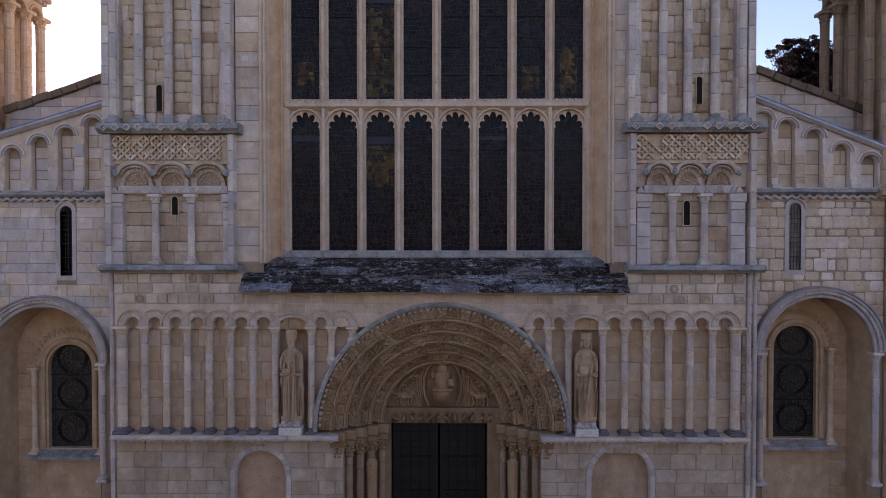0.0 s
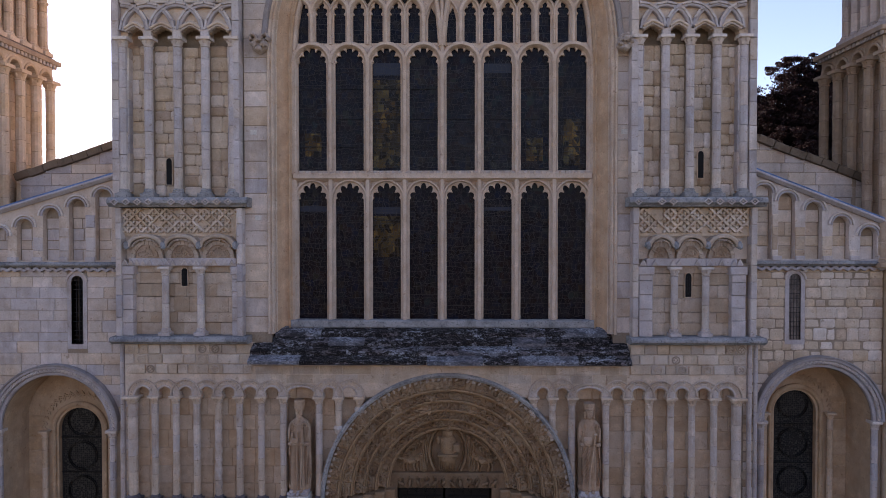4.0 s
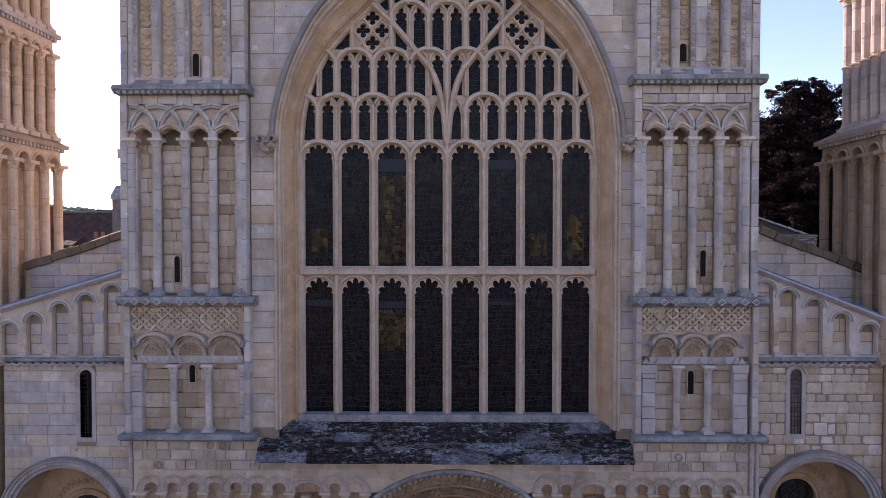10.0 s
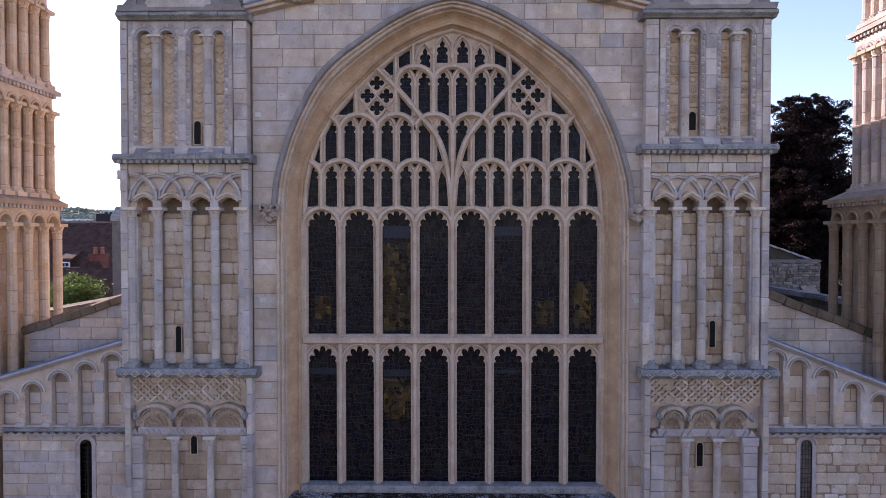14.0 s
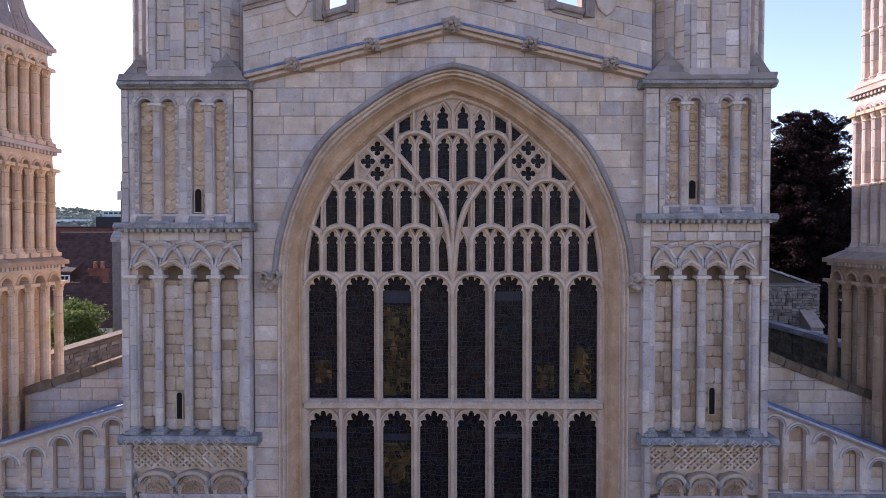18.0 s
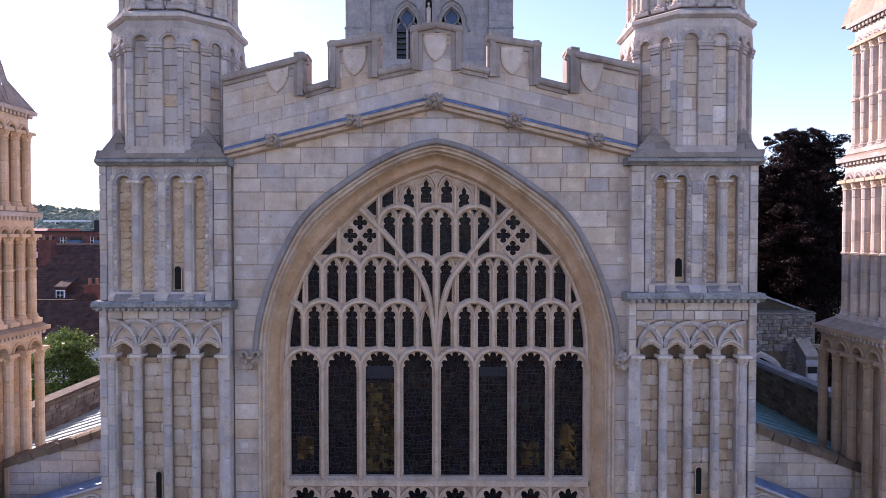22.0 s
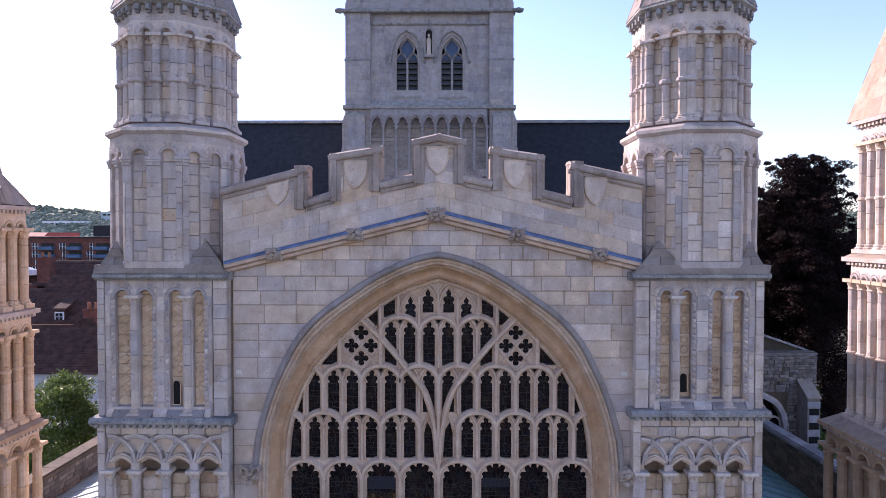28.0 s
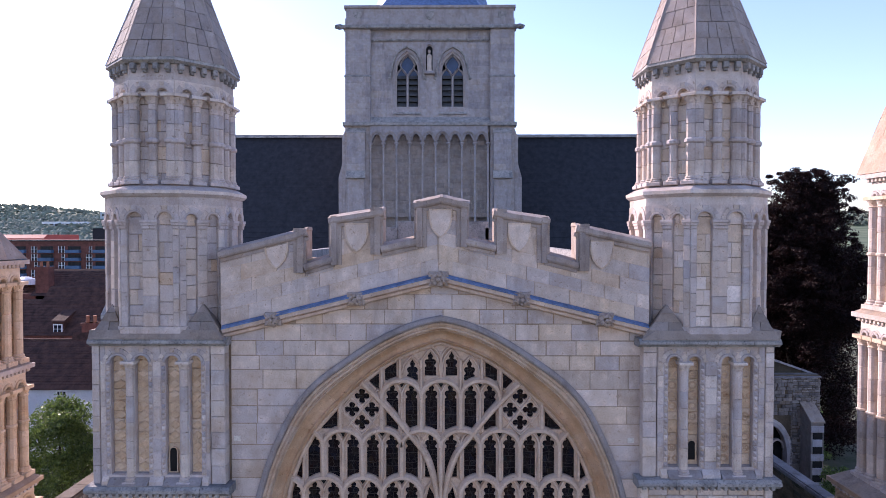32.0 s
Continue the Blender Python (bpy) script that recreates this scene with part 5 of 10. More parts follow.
for tname, T in TOWERS.items():
    tw = thing("stair_tower", "square Romanesque stair tower faced with tiers of blind arcading", "tower", "structure", "flanking towers", ((T["x0"] + T["x1"]) / 2, 0.3, 0))
    x0, x1 = T["x0"], T["x1"]
    seed = 11 if tname == "north" else 12
    rnd = random.Random(seed)
    built("core", M_MORTAR, tw, lambda bm: [box(bm, x0 + 0.03, x1 - 0.02, 0.50, 2.7, 6.42, 12.66), box(bm, x0 + 0.03, x1 - 0.02, 0.66, 2.7, 12.66, 13.08), box(bm, x0 + 0.03, x1 - 0.02, 0.50, 2.7, 13.08, 16.66), box(bm, x0 + 0.04, x1 - 0.03, 0.7, 2.69, 0, 6.42)])
    # first tier: three arched bays over a ledge
    ledge(tw, "ledge", x0 - 0.02, x1 + 0.16, 0.06, 0.6, 6.42, 6.575, seed=seed)
    quoins(tw, x0 + 0.05, x0 + 0.17, 0.22, 6.57, 9.26, 0.40, seed)
    quoins(tw, x1 - 0.10, x1 + 0.02, 0.24, 6.57, 9.26, 0.40, seed + 1)
    rubble_parts(tw, M_WORN, x0 + 0.1, x1 - 0.05, 6.57, 8.1, 0.43, 0.27, (0.24, 0.5), rnd, 0.006, 0.06, 0.010)
    for a, b in T["piers"]:
        def pier(bm, a=a, b=b):
            z = 6.57
            while z < 7.84:
                e = min(z + rnd.uniform(0.24, 0.34), 7.86)
                slab(bm, a, b, a, b, z + 0.004, e - 0.004, 0.28 + rnd.uniform(-0.01, 0.01), 0.2)
                z = e
            box(bm, a - 0.03, b + 0.03, 0.26, 0.5, 7.86, 8.03, 0.015)
        built("pier", M_DRESS, tw, pier)
    for i, x in enumerate(T["cols"]):
        colonnette(tw, x, 0.33, 6.575, 8.03, 0.075, cap=0.19, base=0.16, variant=i)
    slit(tw, *T["slit2"], 0.13, 0.41, True)
    px = [(T["piers"][0][0] + T["piers"][0][1]) / 2 + 0.02, *T["cols"], (T["piers"][1][0] + T["piers"][1][1]) / 2 - 0.02]

    def lintel(bm):
        a, b = T["piers"][0][0], T["piers"][1][1]
        for i in range(3):
            slab(bm, px[i], px[i + 1], px[i], px[i + 1], 8.04, 8.20, 0.30 + rnd.uniform(-0.01, 0.02), 0.2)
        x = a + 0.08
        while x < b - 0.06:
            if rnd.random() > 0.25:
                vs = [bm.verts.new(p) for p in ((x - 0.06, 0.295, 8.05), (x + 0.06, 0.295, 8.05), (x, 0.26, 8.15))]
                bm.faces.new(vs)
                sweep(bm, [(x - 0.06, 8.06), (x, 8.17), (x + 0.06, 8.06)], [(-0.012, 0.31), (-0.012, 0.27), (0.012, 0.27), (0.012, 0.31)])
            x += 0.125
    built("lintel", M_DRESS, tw, lintel)

    def backing(bm):
        box(bm, x0 + 0.12, x1 - 0.08, 0.445, 0.5, 8.18, 8.75), box(bm, x0 + 0.12, x1 - 0.08, 0.375, 0.5, 8.66, 9.26)
    built("band_backing", M_RUB, tw, backing)
    for i in range(3):
        c, r = (px[i] + px[i + 1]) / 2, (px[i + 1] - px[i]) / 2 - 0.02

        def arch(bm, c=c, r=r, i=i):
            rr = r + 0.01
            ring(bm, c, 8.44, rr - 0.065, rr + 0.015, 0.20, 0.44, 0, 180, 16, 0.235 / rr)
            ring(bm, c, 8.42, rr - 0.115, rr - 0.07, 0.26, 0.44, 4, 176, 16, 0.23 / rr)
            for k in range(13):
                t = radians(8 + 13.6 * k)
                blob(bm, (c + (rr - 0.10) * math.cos(t), 0.25, 8.42 + 0.23 / rr * (rr - 0.10) * math.sin(t)), (0.024, 0.05, 0.024), rnd)
            voussoirs(bm, c, 8.195, rr - 0.115, rr - 0.03, 0.31, 0.44, 11, 0, 180, 0.42 / rr, 0.008)
        built("arch", M_CARVED2, tw, arch)

        def carving(bm, c=c, r=r):
            """Worn scrolls in low relief on a sunk half-round field."""
            k_ = 0.42 / r
            plate(bm, [(c - r + 0.08, 8.19)] + list(reversed(arc(c, 8.19, r - 0.08, 4, 176, 14, k_))) + [(c + r - 0.08, 8.19)], [], 0.365, 0.45)
            for q in (-1, 0, 1):
                cx, cz = c + q * r * 0.42, 8.29 + (0.05 if q == 0 else 0.0)
                ring(bm, cx, cz, 0.042, 0.066, 0.335, 0.38, 20 + 140 * (q > 0), 300 + 140 * (q > 0), 12)
                ring(bm, cx + 0.035 * q, cz + 0.075, 0.02, 0.042, 0.34, 0.38, 0, 250, 9)
            for k in range(20):
                t, q = rnd.uniform(0.1, 3.04), rnd.uniform(0.02, r - 0.14)
                blob(bm, (c + q * math.cos(t), 0.365, 8.22 + k_ * 0.85 * q * math.sin(t)), (rnd.uniform(0.02, 0.05), 0.03, rnd.uniform(0.012, 0.03)), rnd)
        built("carved_tympanum", M_CARVED, tw, carving)
    for x in px:
        put("corbel_head", 0, lambda bm: [blob(bm, (0, 0, 0), (0.075, 0.09, 0.09), random.Random(3)), blob(bm, (0.01, -0.03, -0.05), (0.05, 0.07, 0.05), random.Random(4))], M_COPING, tw, (x, 0.24, 8.48))

    def lattice(bm):
        a, b = x0 + 0.16, x1 - 0.12
        nx = round((b - a) / 0.132)
        c = (b - a) / nx
        for i in range(nx):
            for j in range(4):
                if rnd.random() < 0.04 + (0.25 if i % 7 == 3 else 0):
                    continue
                cx, cz = a + c * (i + 0.5), 8.745 + 0.124 * (j + 0.5)
                for s in (-1, 1):
                    h = 0.060
                    up = (i + j) % 2 == (s > 0)
                    sweep(bm, [(cx - s * h, cz - h), (cx + s * h, cz + h)], [(-0.023, 0.4), (-0.020, 0.322 - 0.03 * up), (0.020, 0.322 - 0.03 * up), (0.023, 0.4)])
    built("lattice_carving", M_RUB, tw, lattice, "carved stone lattice band", kind="stuff")
    # second tier: tall blind arcade with crossing arches
    ledge(tw, "ledge", x0 - 0.06, x1 + 0.17, 0.08, 0.6, 9.27, 9.47, seed=seed + 2)

    def diamonds(bm):
        x = x0 + 0.12
        while x < x1:
            if rnd.random() > 0.15:
                h = 0.075
                sweep(bm, [(x - h, 9.37), (x, 9.37 + h * 0.8), (x + h, 9.37), (x, 9.37 - h * 0.8)], [(-0.014, 0.12), (-0.014, 0.055), (0.014, 0.055), (0.014, 0.12)], True)
                blob(bm, (x, 0.08, 9.37), (0.024, 0.02, 0.02), rnd)
            x += 0.235
    built("diamond_carving", M_DRESS, tw, diamonds, kind="stuff")
    s3 = T["s3"]
    for a, b in ((x0 + 0.0, x0 + 0.15), (x1 - 0.17, x1 - 0.02)):
        quoins(tw, a, b, 0.22, 9.47, T["z3"], 0.42, seed + 3)
    for i in range(4):
        rubble_parts(tw, M_RUBO, s3[i] + 0.05, s3[i + 1] - 0.05, 9.5, 12.68, 0.465, 0.27, (0.16, 0.36), rnd, 0.014, 0.06, 0.026)
    for i, x in enumerate(s3):
        if i in (0, 4):
            quoins(tw, x - 0.115, x + 0.115, 0.30, 9.60, 12.60, 0.42, seed + 5 + i)
        colonnette(tw, x, 0.30, 9.47, 12.79, 0.088, cap=0.20, base=0.18, variant=i + 4, basemat=M_COPING)
    slit(tw, *T["slit3"], 0.12, 0.425)
    p3 = (s3[4] - s3[0]) / 4

    def spandrel(bm):
        zt = T["z3"] + 0.02
        pts = [(x0 + 0.15, zt), (x0 + 0.15, 12.78)]
        for i in range(4):
            a, b = s3[i] + 0.085, s3[i + 1] - 0.085
            pts += [(a, 12.78), (a, 12.885)]
            for k in range(1, 24):
                u = k / 24
                rise = 0.115 * (1 - abs(2 * u - 1) ** 1.5)
                pts.append((a + (b - a) * u, 12.885 + rise + 0.034 * abs(math.sin(math.pi * u * 6))))
            pts += [(b, 12.885), (b, 12.78)]
        pts += [(x1 - 0.16, 12.78), (x1 - 0.16, zt)]
        plate(bm, pts, [], 0.335, 0.515)
    built("spandrel_wall", M_WARM2, tw, spandrel)
    for i in range(4):
        a, b = s3[i] + 0.07, s3[i + 1] - 0.07

        def low_arch(bm, a=a, b=b):
            """Three stepped rolls rising to a blunt point over the hollow."""
            for up, out_, th in ((0.0, 0.235, 0.022), (0.048, 0.20, 0.022), (0.09, 0.245, 0.016)):
                path = [(a + (b - a) * u, 12.925 + up + (0.115 - 0.2 * up) * (1 - abs(2 * u - 1) ** 1.35)) for u in [q / 14 for q in range(15)]]
                sweep(bm, path, [(-th, 0.4), (-th, out_ + 0.012), (-th * 0.4, out_), (th * 0.4, out_), (th, out_ + 0.012), (th, 0.4)])
            for q in range(6):
                u = (q + 0.5) / 6
                rise = 0.115 * (1 - abs(2 * u - 1) ** 1.5)
                ring(bm, a + (b - a) * u, 12.875 + rise, 0.018, 0.034, 0.285, 0.42, 10, 170, 6, roll=False)
        built("arch", M_ARC, tw, low_arch)
    for x in s3[1:4]:
        put("stilt", 0, lambda bm: box(bm, -0.085, 0.085, 0, 0.3, 0, 0.24, 0.012), M_GREY, tw, (x, 0.243, 12.785))
    for i in range(5):
        a0, a1 = (0, 180)
        if i == 0:
            a0, a1 = 0, 92
        if i == 4:
            a0, a1 = 88, 180

        def cross_arch(bm, i=i, a0=a0, a1=a1):
            yy = 0.225 if i % 2 else 0.213
            ring(bm, s3[i], 12.93, p3 - 0.095, p3 - 0.03, yy + 0.022, 0.4, a0, a1, 20, 1.02)
            voussoirs(bm, s3[i], 12.93, p3 - 0.034, p3 + 0.012, yy, 0.4, 8 if 0 < i < 4 else 4, a0, a1, 1.02, 0.003)
        built("crossing_arch", M_DRESS, tw, cross_arch)
    ashlar(tw, M_GREY, M_DRESS, 13.50, T["z3"] + 0.01, 0.21, lambda z: [(x0 + 0.152, x1 - 0.172)], 0.25, (0.22, 0.42), depth=0.1, seed=seed)
    # third tier: four narrow round-headed panels
    z3, zp = T["z3"] + 0.18, T["p3"]
    ledge(tw, "ledge", *T["led3"], 0.04, 0.6, T["z3"], z3, seed=seed + 4, teeth=0.13)
    for a, b in ((T["s4"][0][0] - 0.015, T["s4"][1][1] + 0.015), (T["s4"][2][0] - 0.015, T["s4"][3][1] + 0.015)):
        built("sloped_sill", M_HOOD, tw, lambda bm: prism_x(bm, a, b, [(0.11, z3 - 0.01), (0.105, z3 + 0.02), (0.37, zp), (0.40, zp), (0.40, z3 - 0.01)]))
    for a, b in ((T["s4"][1][1] + 0.03, T["s4"][2][0] - 0.03), (T["s4"][0][0] - 0.15, T["s4"][0][0] - 0.03), (T["s4"][3][1] + 0.03, T["s4"][3][1] + 0.15)):
        built("pier_base", M_GREY, tw, lambda bm: prism_x(bm, a, b, [(0.17, z3 - 0.01), (0.17, z3 + 0.07), (0.24, z3 + 0.15), (0.3, z3 + 0.15), (0.3, z3 - 0.01)]))

    fa, fb = (x0 + 0.17, x1 - 0.345) if T["side"] < 0 else (x0 + 0.325, x1 - 0.18)

    def skin(bm):
        holes = [slot(a, b, zp - 0.02, 16.42 - (b - a) / 2, 10) for a, b in T["s4"]]
        plate(bm, [(fa, z3 - 0.02), (fb, z3 - 0.02), (fb, 16.63), (fa, 16.63)], holes, 0.265, 0.47)
    built("arcade_front", M_GREY, tw, skin)
    ashlar(tw, M_GREY, M_DRESS, z3, 16.62, 0.30, lambda z: [(fa, T["s4"][0][0] - 0.09), (T["s4"][1][1] + 0.09, T["s4"][2][0] - 0.09), (T["s4"][3][1] + 0.09, fb)], 0.25, (0.3, 0.5), depth=0.05, seed=seed + 7)
    for a, b in ((x0 + 0.02, fa - 0.008), (fb + 0.022, x1 - 0.05)) if T["side"] < 0 else ((x0 + 0.04, fa - 0.022), (fb + 0.008, x1 - 0.01)):
        quoins(tw, a, b, 0.235, z3, 16.62, 0.34, seed + 8)
    for j, (a, b) in enumerate(T["s4"]):
        c, r = (a + b) / 2, (b - a) / 2
        zs = 16.42 - r

        def head(bm, c=c, r=r, zs=zs, j=j):
            ring(bm, c, zs, r, r + 0.055, 0.233, 0.3, 0, 180, 12)
            voussoirs(bm, c, zs, r + 0.065, r + 0.15, 0.242 + 0.005 * (j % 2), 0.29, 9)
        built("arch", M_DRESS, tw, head)
        rows3 = round((16.33 - zp) / 0.2)
        for k in range(rows3):
            zz = zp + 0.02 + (16.33 - zp) / rows3 * (k + 0.5)
            if abs(c - T["slit4"][0]) < 0.2 and T["slit4"][1] - 0.1 < zz < T["slit4"][2] + 0.1:
                continue
            if tname == "north":
                put("lozenge", 0, lozenge, M_WARMO, tw, (c, 0.375, zz), scale=(r / 0.135, 1, 1))
            else:
                v = rnd.choice((0, 0, 1, 1, 2, 3))
                if v < 3:
                    put("roundel", v, lambda bm: roundel(bm, v), M_WARMO2, tw, (c, 0.377, zz), rnd.choice((0, 0, 3, -4)) * 0.0, scale=(rnd.uniform(0.92, 1.05), 1, rnd.uniform(0.9, 1.0)))
        built("panel_stones", M_GOLDJ, tw, lambda bm: rubble(bm, a - 0.01, b + 0.01, zp - 0.04, 16.4, 0.38, 0.2, (0.2, 0.3), rnd, 0.003, 0.08, 0, 0.001, 0.002), kind="stuff")
    for j, x in enumerate(T["mid4"]):
        colonnette(tw, x, 0.265, z3, 16.32, 0.082, cap=0.17, base=0.15, variant=20 + j)
        put("springer", "s4", lambda bm: plate(bm, [(-0.11, 0), (0.11, 0), (0.06, 0.10), (0.03, 0.2), (-0.03, 0.2), (-0.06, 0.10)], [], 0, 0.2), M_DRESS, tw, (x, 0.253, 16.31))

    def teeth(bm):
        for e in (T["s4"][0][0] - 0.045, T["s4"][1][1] + 0.045, T["s4"][2][0] - 0.045, T["s4"][3][1] + 0.045):
            z = z3 + 0.18
            while z < 16.25:
                vs = [bm.verts.new(p) for p in ((e - 0.035, 0.262, z), (e + 0.035, 0.262, z), (e + 0.035, 0.262, z + 0.1), (e - 0.035, 0.262, z + 0.1), (e, 0.215, z + 0.05))]
                for q in range(4):
                    bm.faces.new((vs[q], vs[(q + 1) % 4], vs[4]))
                z += 0.108
    built("dogtooth", M_DRESS, tw, teeth, "carved dogtooth edging", kind="stuff")
    slit(tw, *T["slit4"], 0.14, 0.335)
    ledge(tw, "ledge", *T["led"], 0.08, 0.7, 16.62, 16.78, seed=seed + 9)
    built("ledge_back", M_COPING, tw, lambda bm: box(bm, T["led"][0] + 0.02, T["led"][1] - 0.02, 0.6, 2.75, 16.62, 16.77, 0.01))

# ---- octagonal turrets with spires ----
def octagon(c, a, s=8):
    r = a / math.cos(math.pi / 8)
    return [(c[0] + r * math.cos(radians(22.5 + 45 * k)), c[1] + r * math.sin(radians(22.5 + 45 * k))) for k in range(8)]


def oct_ring(bm, c, a0, a1, z0, z1, inner=0.8):
    p = [octagon(c, a, 8) for a in (a0, a1)]
    lo = [bm.verts.new((x, y, z0)) for x, y in p[0]]
    hi = [bm.verts.new((x, y, z1)) for x, y in p[1]]
    bm.faces.new(list(reversed(lo))), bm.faces.new(hi)
    for k in range(8):
        bm.faces.new((lo[k], lo[(k + 1) % 8], hi[(k + 1) % 8], hi[k]))


M_PANELS = stone("pieced_panel_stone", [(0.70, 0.66, 0.60), (0.56, 0.47, 0.36), (0.62, 0.55, 0.45), (0.48, 0.45, 0.42), (0.72, 0.69, 0.64), (0.58, 0.50, 0.38)], island=True, streak=0.3)


def chamfered(c, h, f):
    """A square with cut corners: half its width, and half its straight face."""
    return [(c[0] + x, c[1] + y) for x, y in ((h, f), (f, h), (-f, h), (-h, f), (-h, -f), (-f, -h), (f, -h), (h, -f))]


def chamfer_ring(bm, c, h0, f0, z0, h1, f1, z1):
    lo = [bm.verts.new((x, y, z0)) for x, y in chamfered(c, h0, f0)]
    hi = [bm.verts.new((x, y, z1)) for x, y in chamfered(c, h1, f1)]
    bm.faces.new(list(reversed(lo))), bm.faces.new(hi)
    for k in range(8):
        bm.faces.new((lo[k], lo[(k + 1) % 8], hi[(k + 1) % 8], hi[k]))


HL, FW = 1.235, 0.575
for side, tc, A, bx in ((-1, (-5.66, 1.40), 1.09, -5.53), (1, (5.36, 1.40), 1.09, 5.165)):
    tu = thing("octagonal_turret", "octagonal stone turret with blind arcades and a tapering stone spire", "turret", "structure", "flanking turrets", (tc[0], tc[1], 16.78))
    rnd = random.Random(70 + side)
    W = 2 * A * math.tan(math.pi / 8)
    built("core", M_MORTAR, tu, lambda bm: [prism(bm, octagon(tc, A - 0.13), 19.4, 22.2), prism(bm, chamfered(tc, HL - 0.13, FW - 0.06), 16.6, 19.5)])

    def spur(bm):
        hx = 1.305
        def uneven(*p):
            """A slope cut into courses of rough stones."""
            p = [Vector(q) for q in p]
            for i in range(4):
                for j in range(3 - i if i < 3 else 1):
                    u = [(i / 4, (i + 1) / 4), (j / max(1, 3 - i), (j + 1) / max(1, 3 - i))]
                    e = lambda f, g: p[0].lerp(p[2], f).lerp(p[1].lerp(p[2], f), g)
                    q = [e(u[0][0], u[1][0]), e(u[0][0], u[1][1]), e(u[0][1], u[1][1]), e(u[0][1], u[1][0])]
                    mid, o = sum(q, Vector()) / 4, (p[1] - p[0]).cross(p[2] - p[0]).normalized()
                    o = o if o.z > 0 else -o
                    vs = [bm.verts.new(w.lerp(mid, 0.04) + o * rnd.uniform(0.004, 0.03)) for w in q]
                    bm.faces.new(vs)
                    vb = [bm.verts.new(w - o * 0.02) for w in q]
                    for k2 in range(4):
                        bm.faces.new((vs[k2], vs[(k2 + 1) % 4], vb[(k2 + 1) % 4], vb[k2]))

        for sx in (-1, 1):
            for sy in (-1, 1):
                cx, cy = bx + sx * hx, tc[1] + sy * (hx - 0.02)
                tip = (tc[0] + sx * (HL + FW) / 2, tc[1] + sy * (HL + FW) / 2, 17.40)
                uneven((cx, cy, 16.76), (tc[0] + sx * (HL + 0.02), tc[1] + sy * (FW - 0.10), 16.76), tip)
                uneven((cx, cy, 16.76), (tc[0] + sx * (FW - 0.10), tc[1] + sy * (HL + 0.02), 16.76), tip)
                p = [bm.verts.new(v) for v in ((cx, cy, 16.76), (tc[0] + sx * (HL + 0.02), tc[1] + sy * (FW - 0.10), 16.76), (tc[0] + sx * (FW - 0.10), tc[1] + sy * (HL + 0.02), 16.76), (tc[0] + sx * (HL + FW) / 2, tc[1] + sy * (HL + FW) / 2, 17.40))]
                for f in ((0, 1, 3), (1, 2, 3), (2, 0, 3), (0, 2, 1)):
                    bm.faces.new([p[i] for i in f])
        v0 = [bm.verts.new((bx + sx * hx * 1.01, tc[1] + sy * hx * 1.01, 16.765)) for sx, sy in ((-1, -1), (1, -1), (1, 1), (-1, 1))]
        v1 = [bm.verts.new((tc[0] + sx * 1.21, tc[1] + sy * 1.21, 16.93)) for sx, sy in ((-1, -1), (1, -1), (1, 1), (-1, 1))]
        bm.faces.new(v1)
        for k in range(4):
            bm.faces.new((v0[k], v0[(k + 1) % 4], v1[(k + 1) % 4], v1[k]))
    built("broach", M_BROACH, tu, spur, "brown lichened sloping stone spurs")
    built("plinth", M_GREY, tu, lambda bm: prism(bm, chamfered(tc, HL + 0.015, FW + 0.005), 16.8, 17.0))
    built("ledge", M_DRESS, tu, lambda bm: [chamfer_ring(bm, tc, HL + 0.01, FW, 19.53, HL + 0.07, FW + 0.03, 19.59), chamfer_ring(bm, tc, HL + 0.07, FW + 0.03, 19.59, HL + 0.07, FW + 0.03, 19.655), chamfer_ring(bm, tc, HL + 0.07, FW + 0.03, 19.655, A + 0.02, 0.45, 19.77)])
    built("frieze", M_GREY, tu, lambda bm: [chamfer_ring(bm, tc, HL - 0.012, FW, 19.36, HL - 0.012, FW, 19.54), oct_ring(bm, tc, A - 0.01, A - 0.01, 21.80, 22.12)])
    built("eaves", M_COPING, tu, lambda bm: [oct_ring(bm, tc, A + 0.06, A + 0.13, 22.12, 22.17), oct_ring(bm, tc, A + 0.13, A + 0.11, 22.17, 22.24)])
    for k in range(8):
        ang = 45 * k
        if k in (1, 2, 3):
            continue                      # the back faces are never seen
        n = Vector((math.cos(radians(ang)), math.sin(radians(ang))))
        at = (tc[0] + n.x * A, tc[1] + n.y * A, 0)
        rot = ang + 90
        card = k % 2 == 0
        WL, dl = (2 * FW, HL) if card else (math.sqrt(2) * (HL - FW), (HL + FW) / math.sqrt(2))
        sc, sr = (0.295, 0.15) if card else (0.215, 0.115)
        low = (tc[0] + n.x * dl, tc[1] + n.y * dl, 0)

        def lower_face(bm):
            r2 = random.Random(5 + k)
            for a, b in ((-WL / 2 + 0.01, -sc - sr), (-sc + sr, sc - sr), (sc + sr, WL / 2 - 0.01)):
                z = 17.0
                while z < 18.89:
                    e = min(z + r2.uniform(0.26, 0.36), 18.9)
                    if 18.9 - e < 0.1:
                        e = 18.9
                    slab(bm, a, b, a, b, z + 0.002, e - 0.002, r2.uniform(-0.004, 0.004), 0.15, 0.008)
                    z = e

        def lower_panel(bm):
            r2 = random.Random(25 + k)
            for a, b in ((-sc - sr, -sc + sr), (sc - sr, sc + sr)):
                z = 17.0
                while z < 19.2:
                    e = min(z + r2.uniform(0.2, 0.34), 19.25)
                    m = (a + b) / 2 + r2.uniform(-0.06, 0.06)
                    for p, q in (((a, m), (m, b)) if r2.random() < 0.4 else ((a, b),)):
                        slab(bm, p, q, p, q, z + 0.004, e - 0.004, 0.075 + r2.uniform(-0.008, 0.008), 0.06)
